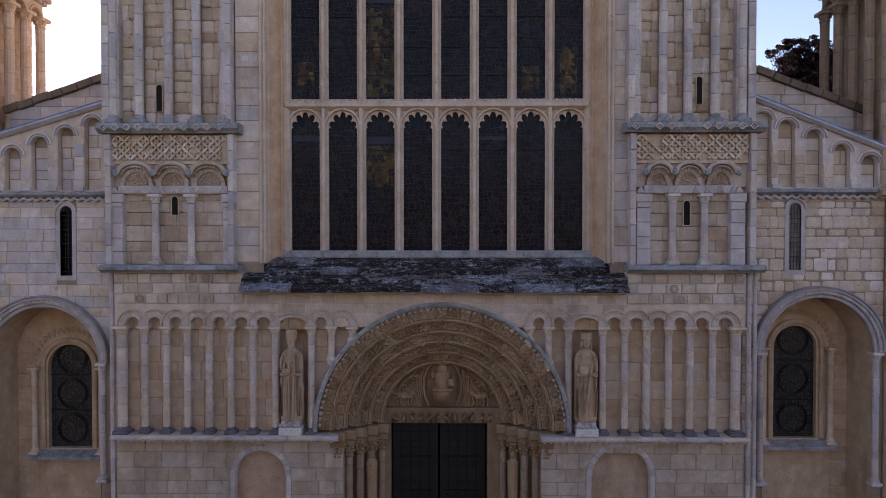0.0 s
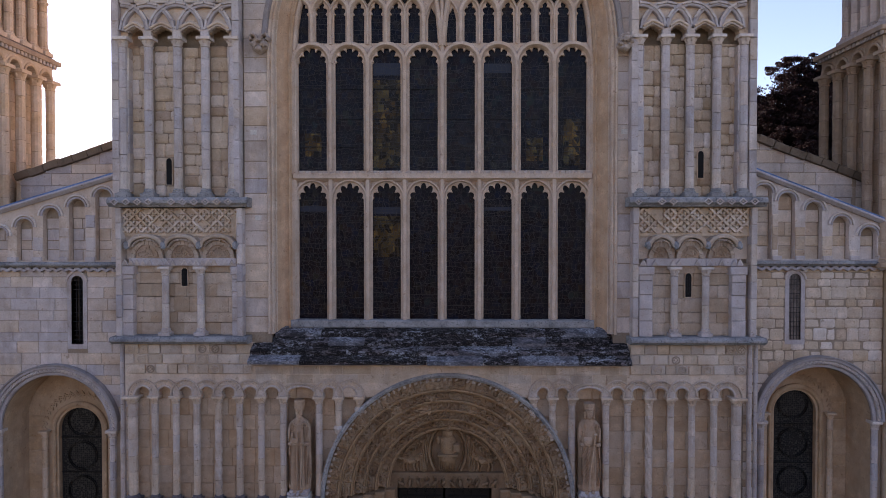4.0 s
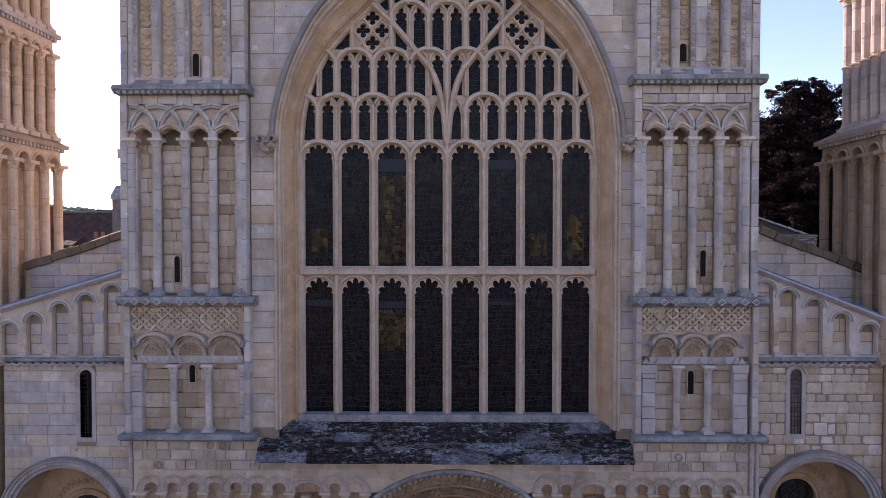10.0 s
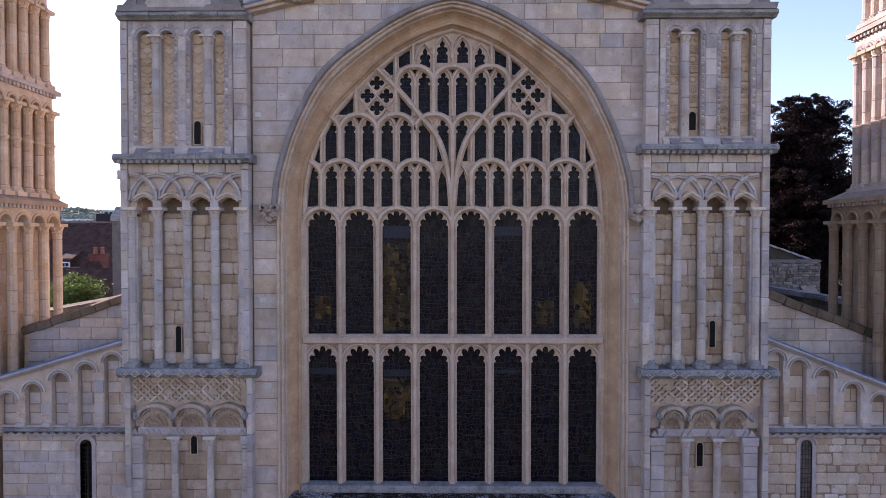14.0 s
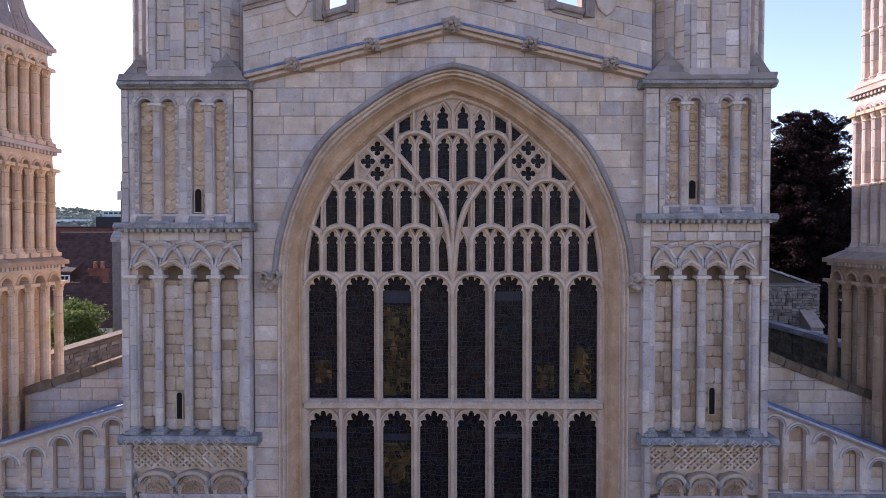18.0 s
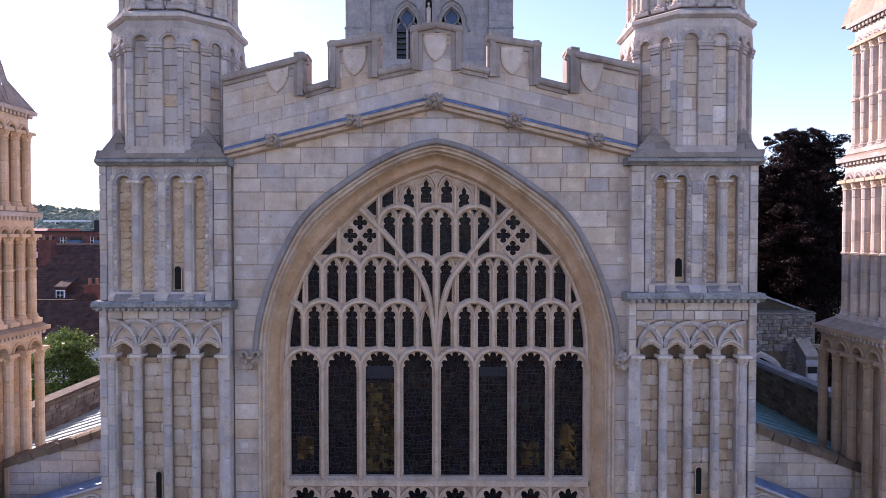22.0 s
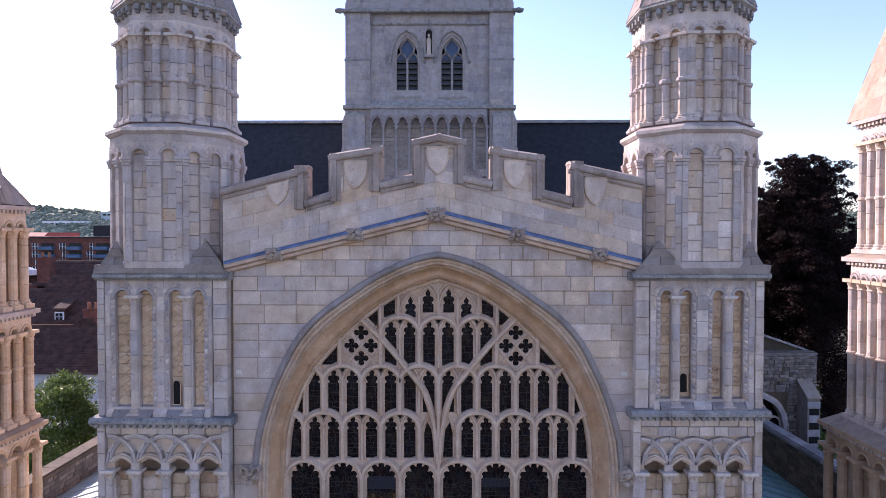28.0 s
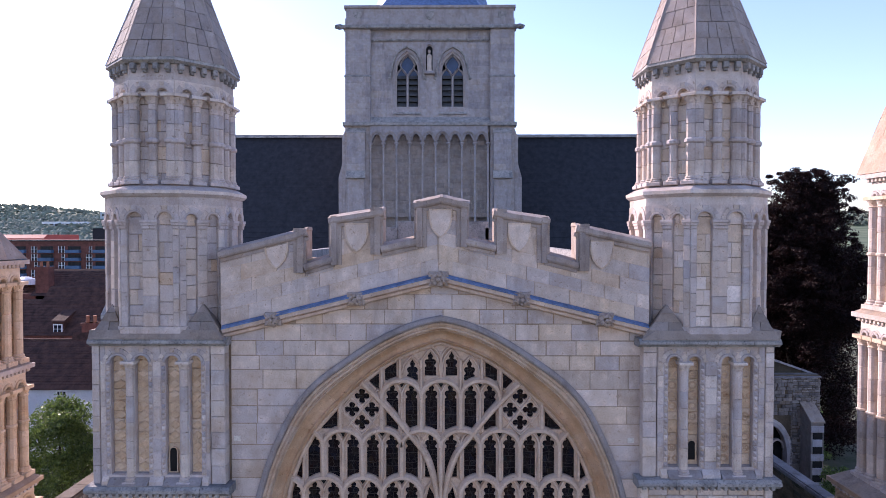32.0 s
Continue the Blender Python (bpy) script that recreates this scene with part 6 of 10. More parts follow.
                    z = e

        def lower_arches(bm):
            pts = [(-WL / 2 + 0.005, 19.37), (-WL / 2 + 0.005, 19.06)]
            for c in (-sc, sc):
                pts += list(reversed(arc(c, 19.08, sr, 0, 180, 10)))
            pts += [(WL / 2 - 0.005, 19.06), (WL / 2 - 0.005, 19.37)]
            plate(bm, pts, [], 0.0, 0.14)
            for i_, c in enumerate((-sc, sc)):
                ring(bm, c, 19.08, sr, sr + 0.045, -0.018, 0.05, 0, 180, 12)
                voussoirs(bm, c, 19.08, sr + 0.05, sr + 0.14, -0.010 - 0.005 * i_, 0.05, 7)
        put("pier_faces", (side, "low", k), lower_face, M_DRESS, tu, low, rot)
        put("slot_stones", (side, "low", k), lower_panel, M_PANELS if side > 0 else M_ASHJ, tu, low, rot)
        put("arch_faces", (side, "low", card), lower_arches, M_DRESS, tu, low, rot)
        we = (WL / 2 - sc - sr) * 0.92
        for j, x in enumerate((-WL / 2 + we / 2, 0.0, WL / 2 - we / 2)):
            wv = 2 * (sc - sr) if j == 1 else we
            put("impost", round(wv, 3), lambda bm, wv=wv: [box(bm, -wv / 2, wv / 2, -0.025, 0.12, 18.90, 18.97, 0.01), box(bm, -wv / 2 - 0.02, wv / 2 + 0.02, -0.04, 0.12, 18.97, 19.02, 0.008), box(bm, -wv / 2 - 0.03, wv / 2 + 0.03, -0.05, 0.12, 19.02, 19.08, 0.008)], M_DRESS, tu, (low[0] + x * math.cos(radians(rot)), low[1] + x * math.sin(radians(rot)), 0), rot)

        def upper_back(bm):
            r2 = random.Random(8)
            z = 19.77
            while z < 21.78:
                e = min(z + r2.uniform(0.2, 0.34), 21.8)
                a = -W / 2 + 0.03
                while a < W / 2 - 0.04:
                    b = min(a + r2.uniform(0.16, 0.3), W / 2 - 0.03)
                    slab(bm, a, b, a, b, z + 0.004, e - 0.004, 0.095 + r2.uniform(-0.008, 0.008), 0.05)
                    a = b
                z = e

        def upper_arches(bm):
            pts = [(-W / 2 + 0.005, 21.81), (-W / 2 + 0.005, 21.54)]
            for c in (-0.205, 0.205):
                pts += list(reversed(arc(c, 21.55, 0.105, 0, 180, 10)))
            pts += [(W / 2 - 0.005, 21.54), (W / 2 - 0.005, 21.81)]
            plate(bm, pts, [], 0.0, 0.14)
            for c in (-0.205, 0.205):
                ring(bm, c, 21.55, 0.105, 0.15, -0.012, 0.05, 0, 180, 12)
                voussoirs(bm, c, 21.55, 0.155, 0.235, -0.008 - 0.02 * c, 0.05, 7)
        put("panel_stones", (side, "up"), upper_back, M_PANELS if side > 0 else M_ASHJ, tu, at, rot)
        put("arch_faces", (side, "up"), upper_arches, M_DRESS, tu, at, rot)
        for j, x in enumerate((-W / 2 + 0.09, 0.0, W / 2 - 0.09)):
            px_, py_ = at[0] + x * math.cos(radians(rot)) - n.x * 0.04, at[1] + x * math.sin(radians(rot)) - n.y * 0.04
            s = put("shaft", ("tur", j == 1), lambda bm, j=j: [drums(bm, 0, 0, 19.92, 21.36, 0.088 if j == 1 else 0.10, 10, 0.36, random.Random(3)), turned(bm, 0, 0, [(20.57, 0.10), (20.60, 0.135), (20.65, 0.135), (20.68, 0.10)], 10)], M_DRESS, tu, (px_, py_, 0))
            put("capital", "tur", capital_mesh(0.092, 0.2), M_DRESS, s, (px_, py_, 21.34), rot)
            put("base", "tur", base_mesh(0.092, 0.17), M_DRESS, s, (px_, py_, 19.77), rot)
        for zz in (21.53,):
            put("springer", "tur", lambda bm: plate(bm, [(-0.10, 0), (0.10, 0), (0.06, 0.10), (0.02, 0.2), (-0.02, 0.2), (-0.06, 0.10)], [], 0.004, 0.13), M_DRESS, tu, (at[0], at[1], zz), rot)
        for j in range(4):
            x = -W / 2 + W * (j + 0.5) / 4
            put("corbel", 0, lambda bm: [box(bm, -0.05, 0.05, -0.10, 0.05, 22.0, 22.12, 0.012), box(bm, -0.035, 0.035, -0.06, 0.05, 21.95, 22.02, 0.01)], M_COPING, tu, (at[0] + x * math.cos(radians(rot)), at[1] + x * math.sin(radians(rot)), 0), rot)

    def spire(bm):
        n = 9
        z0, z1, a0 = 22.23, 25.6, A + 0.10
        prism(bm, octagon(tc, 0.9), 22.1, 22.3)
        for i in range(n):
            f0, f1 = i / (n + 0.4), (i + 1) / (n + 0.4)
            for k in range(8):
                m0, m1 = octagon(tc, a0 * (1 - f0)), octagon(tc, a0 * (1 - f1))
                p0, p1, q0, q1 = Vector(m0[k]), Vector(m0[(k + 1) % 8]), Vector(m1[k]), Vector(m1[(k + 1) % 8])
                c = max(1, round((p1 - p0).length / 0.24))
                cut = [0] + [(j + (rnd.uniform(-0.2, 0.2) if c > 1 else 0)) / c for j in range(1, c)] + [1]
                o = (Vector((math.cos(radians(45 * (k + 1))), math.sin(radians(45 * (k + 1))))))
                for a, b in zip(cut, cut[1:]):
                    d = o * rnd.uniform(0.0, 0.007)
                    g = 0.006 / max(0.05, (p1 - p0).length)
                    vs = []
                    for push in (0.02, -0.05):
                        for (s, e, t, zz) in ((p0, p1, a + g, z0 + (z1 - z0) * f0 + 0.004), (p0, p1, b - g, z0 + (z1 - z0) * f0 + 0.004), (q0, q1, b - g, z0 + (z1 - z0) * f1 - 0.004), (q0, q1, a + g, z0 + (z1 - z0) * f1 - 0.004)):
                            v = s.lerp(e, t) + d + o * push
                            vs.append(bm.verts.new((v.x, v.y, zz)))
                    for f in ((0, 1, 2, 3), (7, 6, 5, 4), (0, 4, 5, 1), (1, 5, 6, 2), (2, 6, 7, 3), (3, 7, 4, 0)):
                        bm.faces.new([vs[i_] for i_ in f])
    built("spire", M_SPIRE, tu, spire, "lichened stone spire")

    def ribs(bm):
        for k in range(8):
            p = octagon(tc, A + 0.10)[k]
            a = Vector((p[0], p[1], 22.24))
            b = Vector((tc[0], tc[1], 25.7))
            d = (Vector((p[0], p[1], 0)) - Vector((*tc, 0))).normalized()
            t = Vector((-d.y, d.x, 0)) * 0.035
            vs = [bm.verts.new(v) for v in (a - t, a + t, a + d * 0.035, b - t * 0.3, b + t * 0.3, b + d * 0.02)]
            for f in ((0, 2, 5, 3), (2, 1, 4, 5), (1, 0, 3, 4), (0, 1, 2), (3, 5, 4)):
                bm.faces.new([vs[i] for i in f])
    built("spire_rib", M_SPIRE, tu, ribs)

# ---- lower storey: base wall, arcade, portal ----
LX0, LX1 = -6.70, 6.32
PC, PZ = 0.10, 3.13            # middle of the portal arch
NICHES = ((-3.68, 0.54, 2.17), (3.80, 0.61, 2.20))
base = thing("wall_base", "plain ashlar base wall with two shallow round-headed niches", "wall", "structure")
bm = bmesh.new()
holes = [slot(c - r, c + r, 0.3, z, 12) for c, r, z in NICHES]
plate(bm, [(LX0, 0), (PC - 2.05, 0), (PC - 2.05, 2.95), (LX0, 2.95)], [holes[0]], 0.36, 0.62)
plate(bm, [(PC + 2.05, 0), (LX1, 0), (LX1, 2.95), (PC + 2.05, 2.95)], [holes[1]], 0.36, 0.62)
under(finish("backing", bm, M_MORTAR), base)
built("wall_core", M_MORTAR, base, lambda bm: [box(bm, LX0 + 0.02, PC - 2.4, 0.60, 1.6, 0, 3.0), box(bm, PC + 2.4, LX1 - 0.02, 0.60, 1.6, 0, 3.0), box(bm, LX0 + 0.02, PC - 2.65, 0.76, 1.6, 3.0, 6.0), box(bm, PC + 2.65, LX1 - 0.02, 0.76, 1.6, 3.0, 6.0)])


def base_free(z):
    out = []
    for a, b, (c, r, zs) in ((LX0, PC - 2.05, NICHES[0]), (PC + 2.05, LX1, NICHES[1])):
        rr = r + 0.10
        if z < zs:
            w = rr
        elif z < zs + rr:
            w = math.sqrt(max(0, rr * rr - (z - zs) ** 2))
        else:
            out.append((a, b))
            continue
        out += [(a, c - w), (c + w, b)]
    return out


ashlar(base, M_BASEWALL, M_ASHJ, 0.9, 2.93, 0.29, base_free, 0.35, (0.32, 0.62), seed=21)
for c, r, zs in NICHES:
    def nich(bm, c=c, r=r, zs=zs):
        voussoirs(bm, c, zs, r, r + 0.10, 0.335, 0.5, 15)
        ring(bm, c, zs, r - 0.025, r, 0.36, 0.5, 0, 180, 18)
        for s in (-1, 1):
            box(bm, *sorted((c + s * (r - 0.006), c + s * (r + 0.10))), 0.338, 0.5, 0.3, zs, 0.01)
    built("niche_arch", M_DRESS, base, nich)
    built("niche_back", M_STATUE, base, lambda bm, c=c, r=r, zs=zs: box(bm, c - r - 0.06, c + r + 0.06, 0.535, 0.575, 0.2, zs + r + 0.06))
for a, b in ((LX0 - 0.03, -2.03), (2.12, LX1 + 0.03)):
    sc = ledge(base, "string_course", a, b, 0.12, 0.6, 2.93, 3.06, M_ARC, seed=3)
    r5 = random.Random(int(a * 5))

    def scrolls(bm, a=a, b=b):
        x = a + 0.08
        while x < b - 0.06:
            if r5.random() > 0.12:
                sweep(bm, [(x + (0.05 - 0.003 * k) * math.cos(0.6 * k), 2.975 + (0.042 - 0.002 * k) * math.sin(0.6 * k)) for k in range(12)], [(-0.01, 0.16), (-0.008, 0.105), (0.008, 0.105), (0.01, 0.16)])
            x += 0.125
    built("scroll_carving", M_ARC, sc, scrolls, kind="stuff")
for x, r in ((LX0 - 0.10, 0.055), (LX1 + 0.11, 0.055), (LX1 + 0.24, 0.045)):
    built("corner_shaft", M_DRESS, base, lambda bm, x=x, r=r: drums(bm, x, 0.42, 0, 6.42, r, 8, 0.5, random.Random(int(x * 9))))

M_BASE = stone("dark_base_stone", [(0.14, 0.14, 0.15), (0.20, 0.195, 0.20), (0.10, 0.10, 0.11)], island=True, streak=0.5)
arc_wall = thing("wall_arcade", "blind arcade of slender shafts flanking the doorway", "wall", "structure")


def circ_half(z, r=2.64):
    return math.sqrt(max(0.0, r * r - (z - PZ) ** 2)) if z < PZ + r else 0.0


STATUES = (-3.02, 3.07)


def arcade_free(z):
    w = circ_half(z)
    out = [(LX0, PC - w), (PC + w, LX1)]
    if z < 5.32:
        (a, b), (c, d) = out
        p, q = STATUES
        out = [(a, p - 0.31), (p + 0.31, b), (c, q - 0.31), (q + 0.31, d)]
    return [s for s in out if s[1] - s[0] > 0.02]


bm = bmesh.new()
plate(bm, [(LX0, 2.95)] + [(PC - 2.62, 2.95)] + list(reversed(arc(PC, PZ, 2.62, 0, 180, 30))) + [(PC + 2.62, 2.95), (LX1, 2.95), (LX1, 6.4), (3.86, 6.4), (3.86, 6.02), (-3.98, 6.02), (-3.98, 6.4), (LX0, 6.4)], [[(x - 0.30, 3.07), (x + 0.30, 3.07), (x + 0.30, 5.5), (x - 0.30, 5.5)] for x in STATUES], 0.52, 0.75)
for x in STATUES:
    under(finish("niche_lining", (lambda b: (loft(b, [[(x + 0.31 * math.cos(math.pi * q / 12), 0.505 + 0.235 * math.sin(math.pi * q / 12), z) for q in range(13)] for z in (3.05, 3.6, 4.2, 4.8, 5.5)]), b)[1])(bmesh.new()), M_WARMO2), arc_wall)
under(finish("backing", bm, M_WARM2), arc_wall)
ashlar(arc_wall, M_WARMO2, M_ASHJ, 3.06, 5.6, 0.36, arcade_free, 0.50, (0.4, 0.5), depth=0.03, limit=260, seed=31, gap=0.002, proud=0.003)
SH_L = (-6.56, -6.09, -5.64, -5.20, -4.74, -4.29, -3.83, -3.36, -2.61, -2.19, -1.75)
SH_R = (1.90, 2.30, 2.71, 3.42, 3.87, 4.32, 4.77, 5.21, 5.67, 6.14)
for i, x in enumerate(SH_L + SH_R):
    zb = 3.06
    if x == -2.19:
        zb = 4.62
    elif x == 2.30:
        zb = 4.55
    elif x in (-1.75, 1.90):
        zb = 5.02
    s = colonnette(arc_wall, x, 0.36, zb, 5.30, 0.072 if x not in (-6.56, 6.14) else 0.10, M_ARC, 0.17, 0.13 if zb < 3.1 else 0.0, twist=x in (-4.74, 2.30, 4.32), variant=i, basemat=M_BASE)
    if zb > 3.1:
        put("corbel", "s", lambda bm: [turned(bm, 0, 0, [(-0.16, 0.03), (-0.1, 0.09), (0.0, 0.12), (0.05, 0.09)], 8)], M_DRESS, s, (x, 0.36, zb))


def bays(shafts):
    return [((a + b) / 2, (b - a) / 2 - 0.065) for a, b in zip(shafts, shafts[1:])]


def spandrels(bm):
    pts = [(LX0, 6.42), (LX0, 5.29)]
    for c, r in bays(SH_L[:-1]):
        pts += list(reversed(arc(c, 5.29, r, 0, 180, 10, 0.19 / r)))
    pts += [(-1.76, 5.29), (-1.72, 5.36), (-1.62, 5.43)]
    w = circ_half(5.43, 2.62)
    a = math.degrees(math.asin((5.43 - PZ) / 2.62))
    pts += list(reversed(arc(PC, PZ, 2.62, a, 180 - a, 24)))
    for c, r in bays(SH_R):
        pts += list(reversed(arc(c, 5.29, r, 0, 180, 10, 0.19 / r)))
    pts += [(LX1, 5.29), (LX1, 6.42), (3.88, 6.42), (3.88, 6.03), (-4.0, 6.03), (-4.0, 6.42)]
    plate(bm, pts, [], 0.325, 0.53)


built("spandrel_wall", M_ARC, arc_wall, spandrels)
built("spandrel_fill", M_ARC, arc_wall, lambda bm: [plate(bm, p, [], 0.335, 0.53) for p in ([(-1.80, 5.285), (PC - 1.47, 5.285), (PC - 1.26, 5.44), (-1.60, 5.44)], [(PC + 1.47, 5.285), (1.94, 5.285), (1.74, 5.44), (PC + 1.26, 5.44)])])
for x in SH_L[1:] + SH_R[:-1]:
    put("springer", "a", lambda bm: plate(bm, [(-0.085, 0), (0.085, 0), (0.075, 0.07), (0.03, 0.15), (-0.03, 0.15), (-0.075, 0.07)], [], 0, 0.24), M_ARC, arc_wall, (x, 0.302, 5.288))
for c, r in bays(SH_L) + bays(SH_R):
    if abs(c - PC) < 1.75:
        continue

    odd = (bays(SH_L) + bays(SH_R)).index((c, r)) % 2

    def arch(bm, c=c, r=r, d=0.006 * odd):
        rnd = random.Random(int(c * 100))
        ring(bm, c, 5.29, r + 0.0, r + 0.045, 0.296 + d, 0.4, 0, 180, 14, 0.2 / r)
        voussoirs(bm, c, 5.29, r + 0.05, r + 0.135, 0.315 + d, 0.4, 13, 0, 180, 0.215 / r * 0.93)
        ring(bm, c, 5.29, r + 0.14, r + 0.175, 0.285 + d, 0.4, 0, 180, 14, 0.2 / r * 0.9)
        for k in range(17):
            t = radians(6 + 168 * k / 16)
            blob(bm, (c + (r + 0.093) * math.cos(t), 0.312 + d, 5.29 + (r + 0.093) * 0.2 / r * math.sin(t)), (0.018, 0.022, 0.018), rnd)
    built("arch", M_ARC, arc_wall, arch)
ashlar(arc_wall, M_ARCO, M_ASHJ, 5.57, 5.965, 0.2, lambda z: [(-3.95, PC - max(0.1, circ_half(z, 2.72))), (PC + max(0.1, circ_half(z, 2.72)), 3.85)], 0.318, (0.26, 0.6), depth=0.05, seed=41, gap=0.004)
# carved square blocks on the tower fronts
for a, b in ((LX0, -4.0), (3.9, LX1)):
    rb = random.Random(int(a * 31))
    for j in range(3):
        x, zc = a, 5.87 + 0.213 * j
        while x < b - 0.05:
            e = min(b, x + rb.choice((0.20, 0.22, 0.26, 0.30, 0.44)))
            if b - e < 0.12:
                e = b
            w, c, yo = round(e - x - 0.012, 2), (x + e) / 2, 0.284 + rb.uniform(0, 0.022)
            cb = put("carved_block", w, lambda bm: box(bm, -w / 2, w / 2, 0, 0.07, -0.099, 0.099, 0.014), M_ARCO, arc_wall, (c, yo, zc))
            v = rb.randint(0, 9)

            def rosette(bm, v=v):
                r3 = random.Random(v)
                ring(bm, 0, 0, 0.062, 0.088, -0.022, 0.02, 0, 360, 14)
                for q in range(4 + v % 3):
                    t = 2 * math.pi * q / (4 + v % 3)
                    blob(bm, (0.036 * math.cos(t), 0.0, 0.036 * math.sin(t)), (0.024, 0.026, 0.014), r3)
            if v < 4 and w < 0.36:
                put("rosette", v, rosette, M_ROSE if v < 2 else M_ARCO, cb, (c, yo, zc))
            x = e

# sloping slab roof over the doorway
roof = thing("portal_roof", "sloping dark stone slab roof crusted with black lichen", "roof", "structure", at=(0, 0.3, 5.95))
ledge(roof, "cornice", -3.98, 3.84, 0.13, 0.6, 5.96, 6.06, M_ASHJ, seed=8)
built("roof_core", M_LICHEN, roof, lambda bm: prism_x(bm, -3.96, 3.84, [(0.12, 6.05), (0.70, 6.66), (1.2, 6.66), (1.2, 6.05)]))
rnd = random.Random(17)
for row in range(4):
    ya, yb = 0.02 + 0.165 * row, 0.02 + 0.165 * (row + 1) + 0.03
    za, zb = 6.05 + 0.165 * row, 6.05 + 0.165 * (row + 1) + 0.02
    xa, xb = (-4.0, 3.86) if row < 2 else (-3.55, 3.47)
    x = xa
    while x < xb - 0.05:
        e = min(x + rnd.uniform(0.7, 1.4), xb)
        if xb - e < 0.3:
            e = xb

        def slabs(bm, x=x, e=e):
            d = rnd.uniform(-0.008, 0.012)
            prism_x(bm, x + 0.004, e - 0.004, [(ya - 0.06, za - 0.02 + d), (ya - 0.06, za + 0.05 + d), (ya - 0.045, za + 0.065 + d), (yb + 0.0, zb - 0.005 + d), (yb + 0.0, zb - 0.06)])
        built("roof_slab", M_LICHEN, roof, slabs)
        x = e

# ---- the west doorway ----
portal = thing("portal", "deep round Romanesque doorway of carved brown stone orders", "doorway", "structure", at=(PC, 0.4, 0))


def hood_ring(bm):
    sweep(bm, arc(PC, PZ, 2.58, 0, 180, 48), [(0.0, 0.5), (0.0, 0.26), (0.05, 0.22), (0.09, 0.26), (0.09, 0.5)])


hm = built("hood_mould", M_COPING, portal, hood_ring, "pale grey weathered hood")


def leaf_edge(bm):
    r4 = random.Random(15)
    for i in range(64):
        a = radians(1.5 + 177 * (i + 0.5) / 64)
        if r4.random() > 0.08:
            blob(bm, (PC + 2.535 * math.cos(a), 0.285, PZ + 2.535 * math.sin(a)), (0.05, 0.05, 0.03), r4)


built("leaf_edging", M_CARVED2, hm, leaf_edge, "worn carved leaves", kind="stuff")
ORD = [(2.58, 2.30, 0.27, 31), (2.30, 2.04, 0.40, 26), (2.04, 1.80, 0.55, 27), (1.80, 1.56, 0.72, 21), (1.56, 1.32, 0.88, 19)]
for o, (r1, r0, y, n) in enumerate(ORD):
    def order(bm, r0=r0, r1=r1, y=y):
        ring(bm, PC, PZ, r0 + 0.005, r1 + 0.01, y + 0.09, y + 0.3, 0, 180, 40, 1.0, False)
        ring(bm, PC, PZ, r0 - 0.012, r0 + 0.028, y + 0.045, y + 0.2, 0, 180, 40)
        ring(bm, PC, PZ, r0 - 0.045, r0 - 0.012, y + 0.10, y + 0.25, 0, 180, 40)
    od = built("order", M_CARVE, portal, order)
    rnd = random.Random(90 + o)
    cuts = [0.0]
    for i in range(n):
        cuts.append(cuts[-1] + rnd.uniform(0.8, 1.2))
    for i in range(n):
        a0, a1 = 180 * cuts[i] / cuts[-1], 180 * cuts[i + 1] / cuts[-1]
        a = (a0 + a1) / 2
        rm = (r0 + r1) / 2 + 0.015
        v = (i * 7 + o * 3) % 13
        w, h = math.pi * rm / n - 0.006, r1 - r0 - 0.035

        def vous(bm, v=v, w=w, h=h, o=o):
            r3 = random.Random(v + 10 * o)
            box(bm, -w / 2, w / 2, 0.055, 0.13, -h / 2, h / 2, 0.02)
            flat = lambda pts, t, d: sweep(bm, pts, [(-t * 1.4, 0.08), (-t, 0.06 - d), (t, 0.06 - d + 0.01), (t * 1.4, 0.08)])
            if v % 4 == 0:      # a scroll with leaves
                c, e = r3.choice((-1, 1)), r3.uniform(0.6, 1.0)
                flat([((0.075 - 0.005 * k) * e * math.cos(0.6 * k) * c + r3.uniform(-0.006, 0.006), (0.085 - 0.005 * k) * e * math.sin(0.6 * k)) for k in range(11)], 0.012, r3.uniform(0.05, 0.08))
            for k in range(8 if v % 4 else 3):     # broken stems and limbs
                x, z, g = r3.uniform(-0.42, 0.42) * w, r3.uniform(-0.45, 0.35) * h, r3.uniform(0, 6.28)
                bend = r3.uniform(-0.9, 0.9)
                flat([(x + 0.032 * j * math.cos(g + bend * j), z + 0.032 * j * math.sin(g + bend * j)) for j in range(4)], r3.uniform(0.008, 0.016), r3.uniform(0.03, 0.07))
            for k in range(7):
                blob(bm, (r3.uniform(-0.42, 0.42) * w, r3.uniform(0.0, 0.05), r3.uniform(-0.48, 0.48) * h), (r3.uniform(0.014, 0.05), r3.uniform(0.03, 0.06), r3.uniform(0.012, 0.035)), r3)
        wide = (a1 - a0) / (180 / n)
        ob = put("voussoir", (o, v), vous, M_CARVEO, od, (PC + rm * math.cos(radians(a)), y + 0.0, PZ + rm * math.sin(radians(a))), scale=(wide, 1, 1))
        ob.rotation_euler.y = radians(90 - a)


def tymp(bm):
    plate(bm, [(PC - 1.30, 3.42)] + list(reversed(arc(PC, PZ, 1.34, 12.5, 167.5, 30))) + [(PC + 1.30, 3.42)], [], 1.16, 1.36)


tp = built("tympanum", M_JAMB_SHADED, portal, tymp)


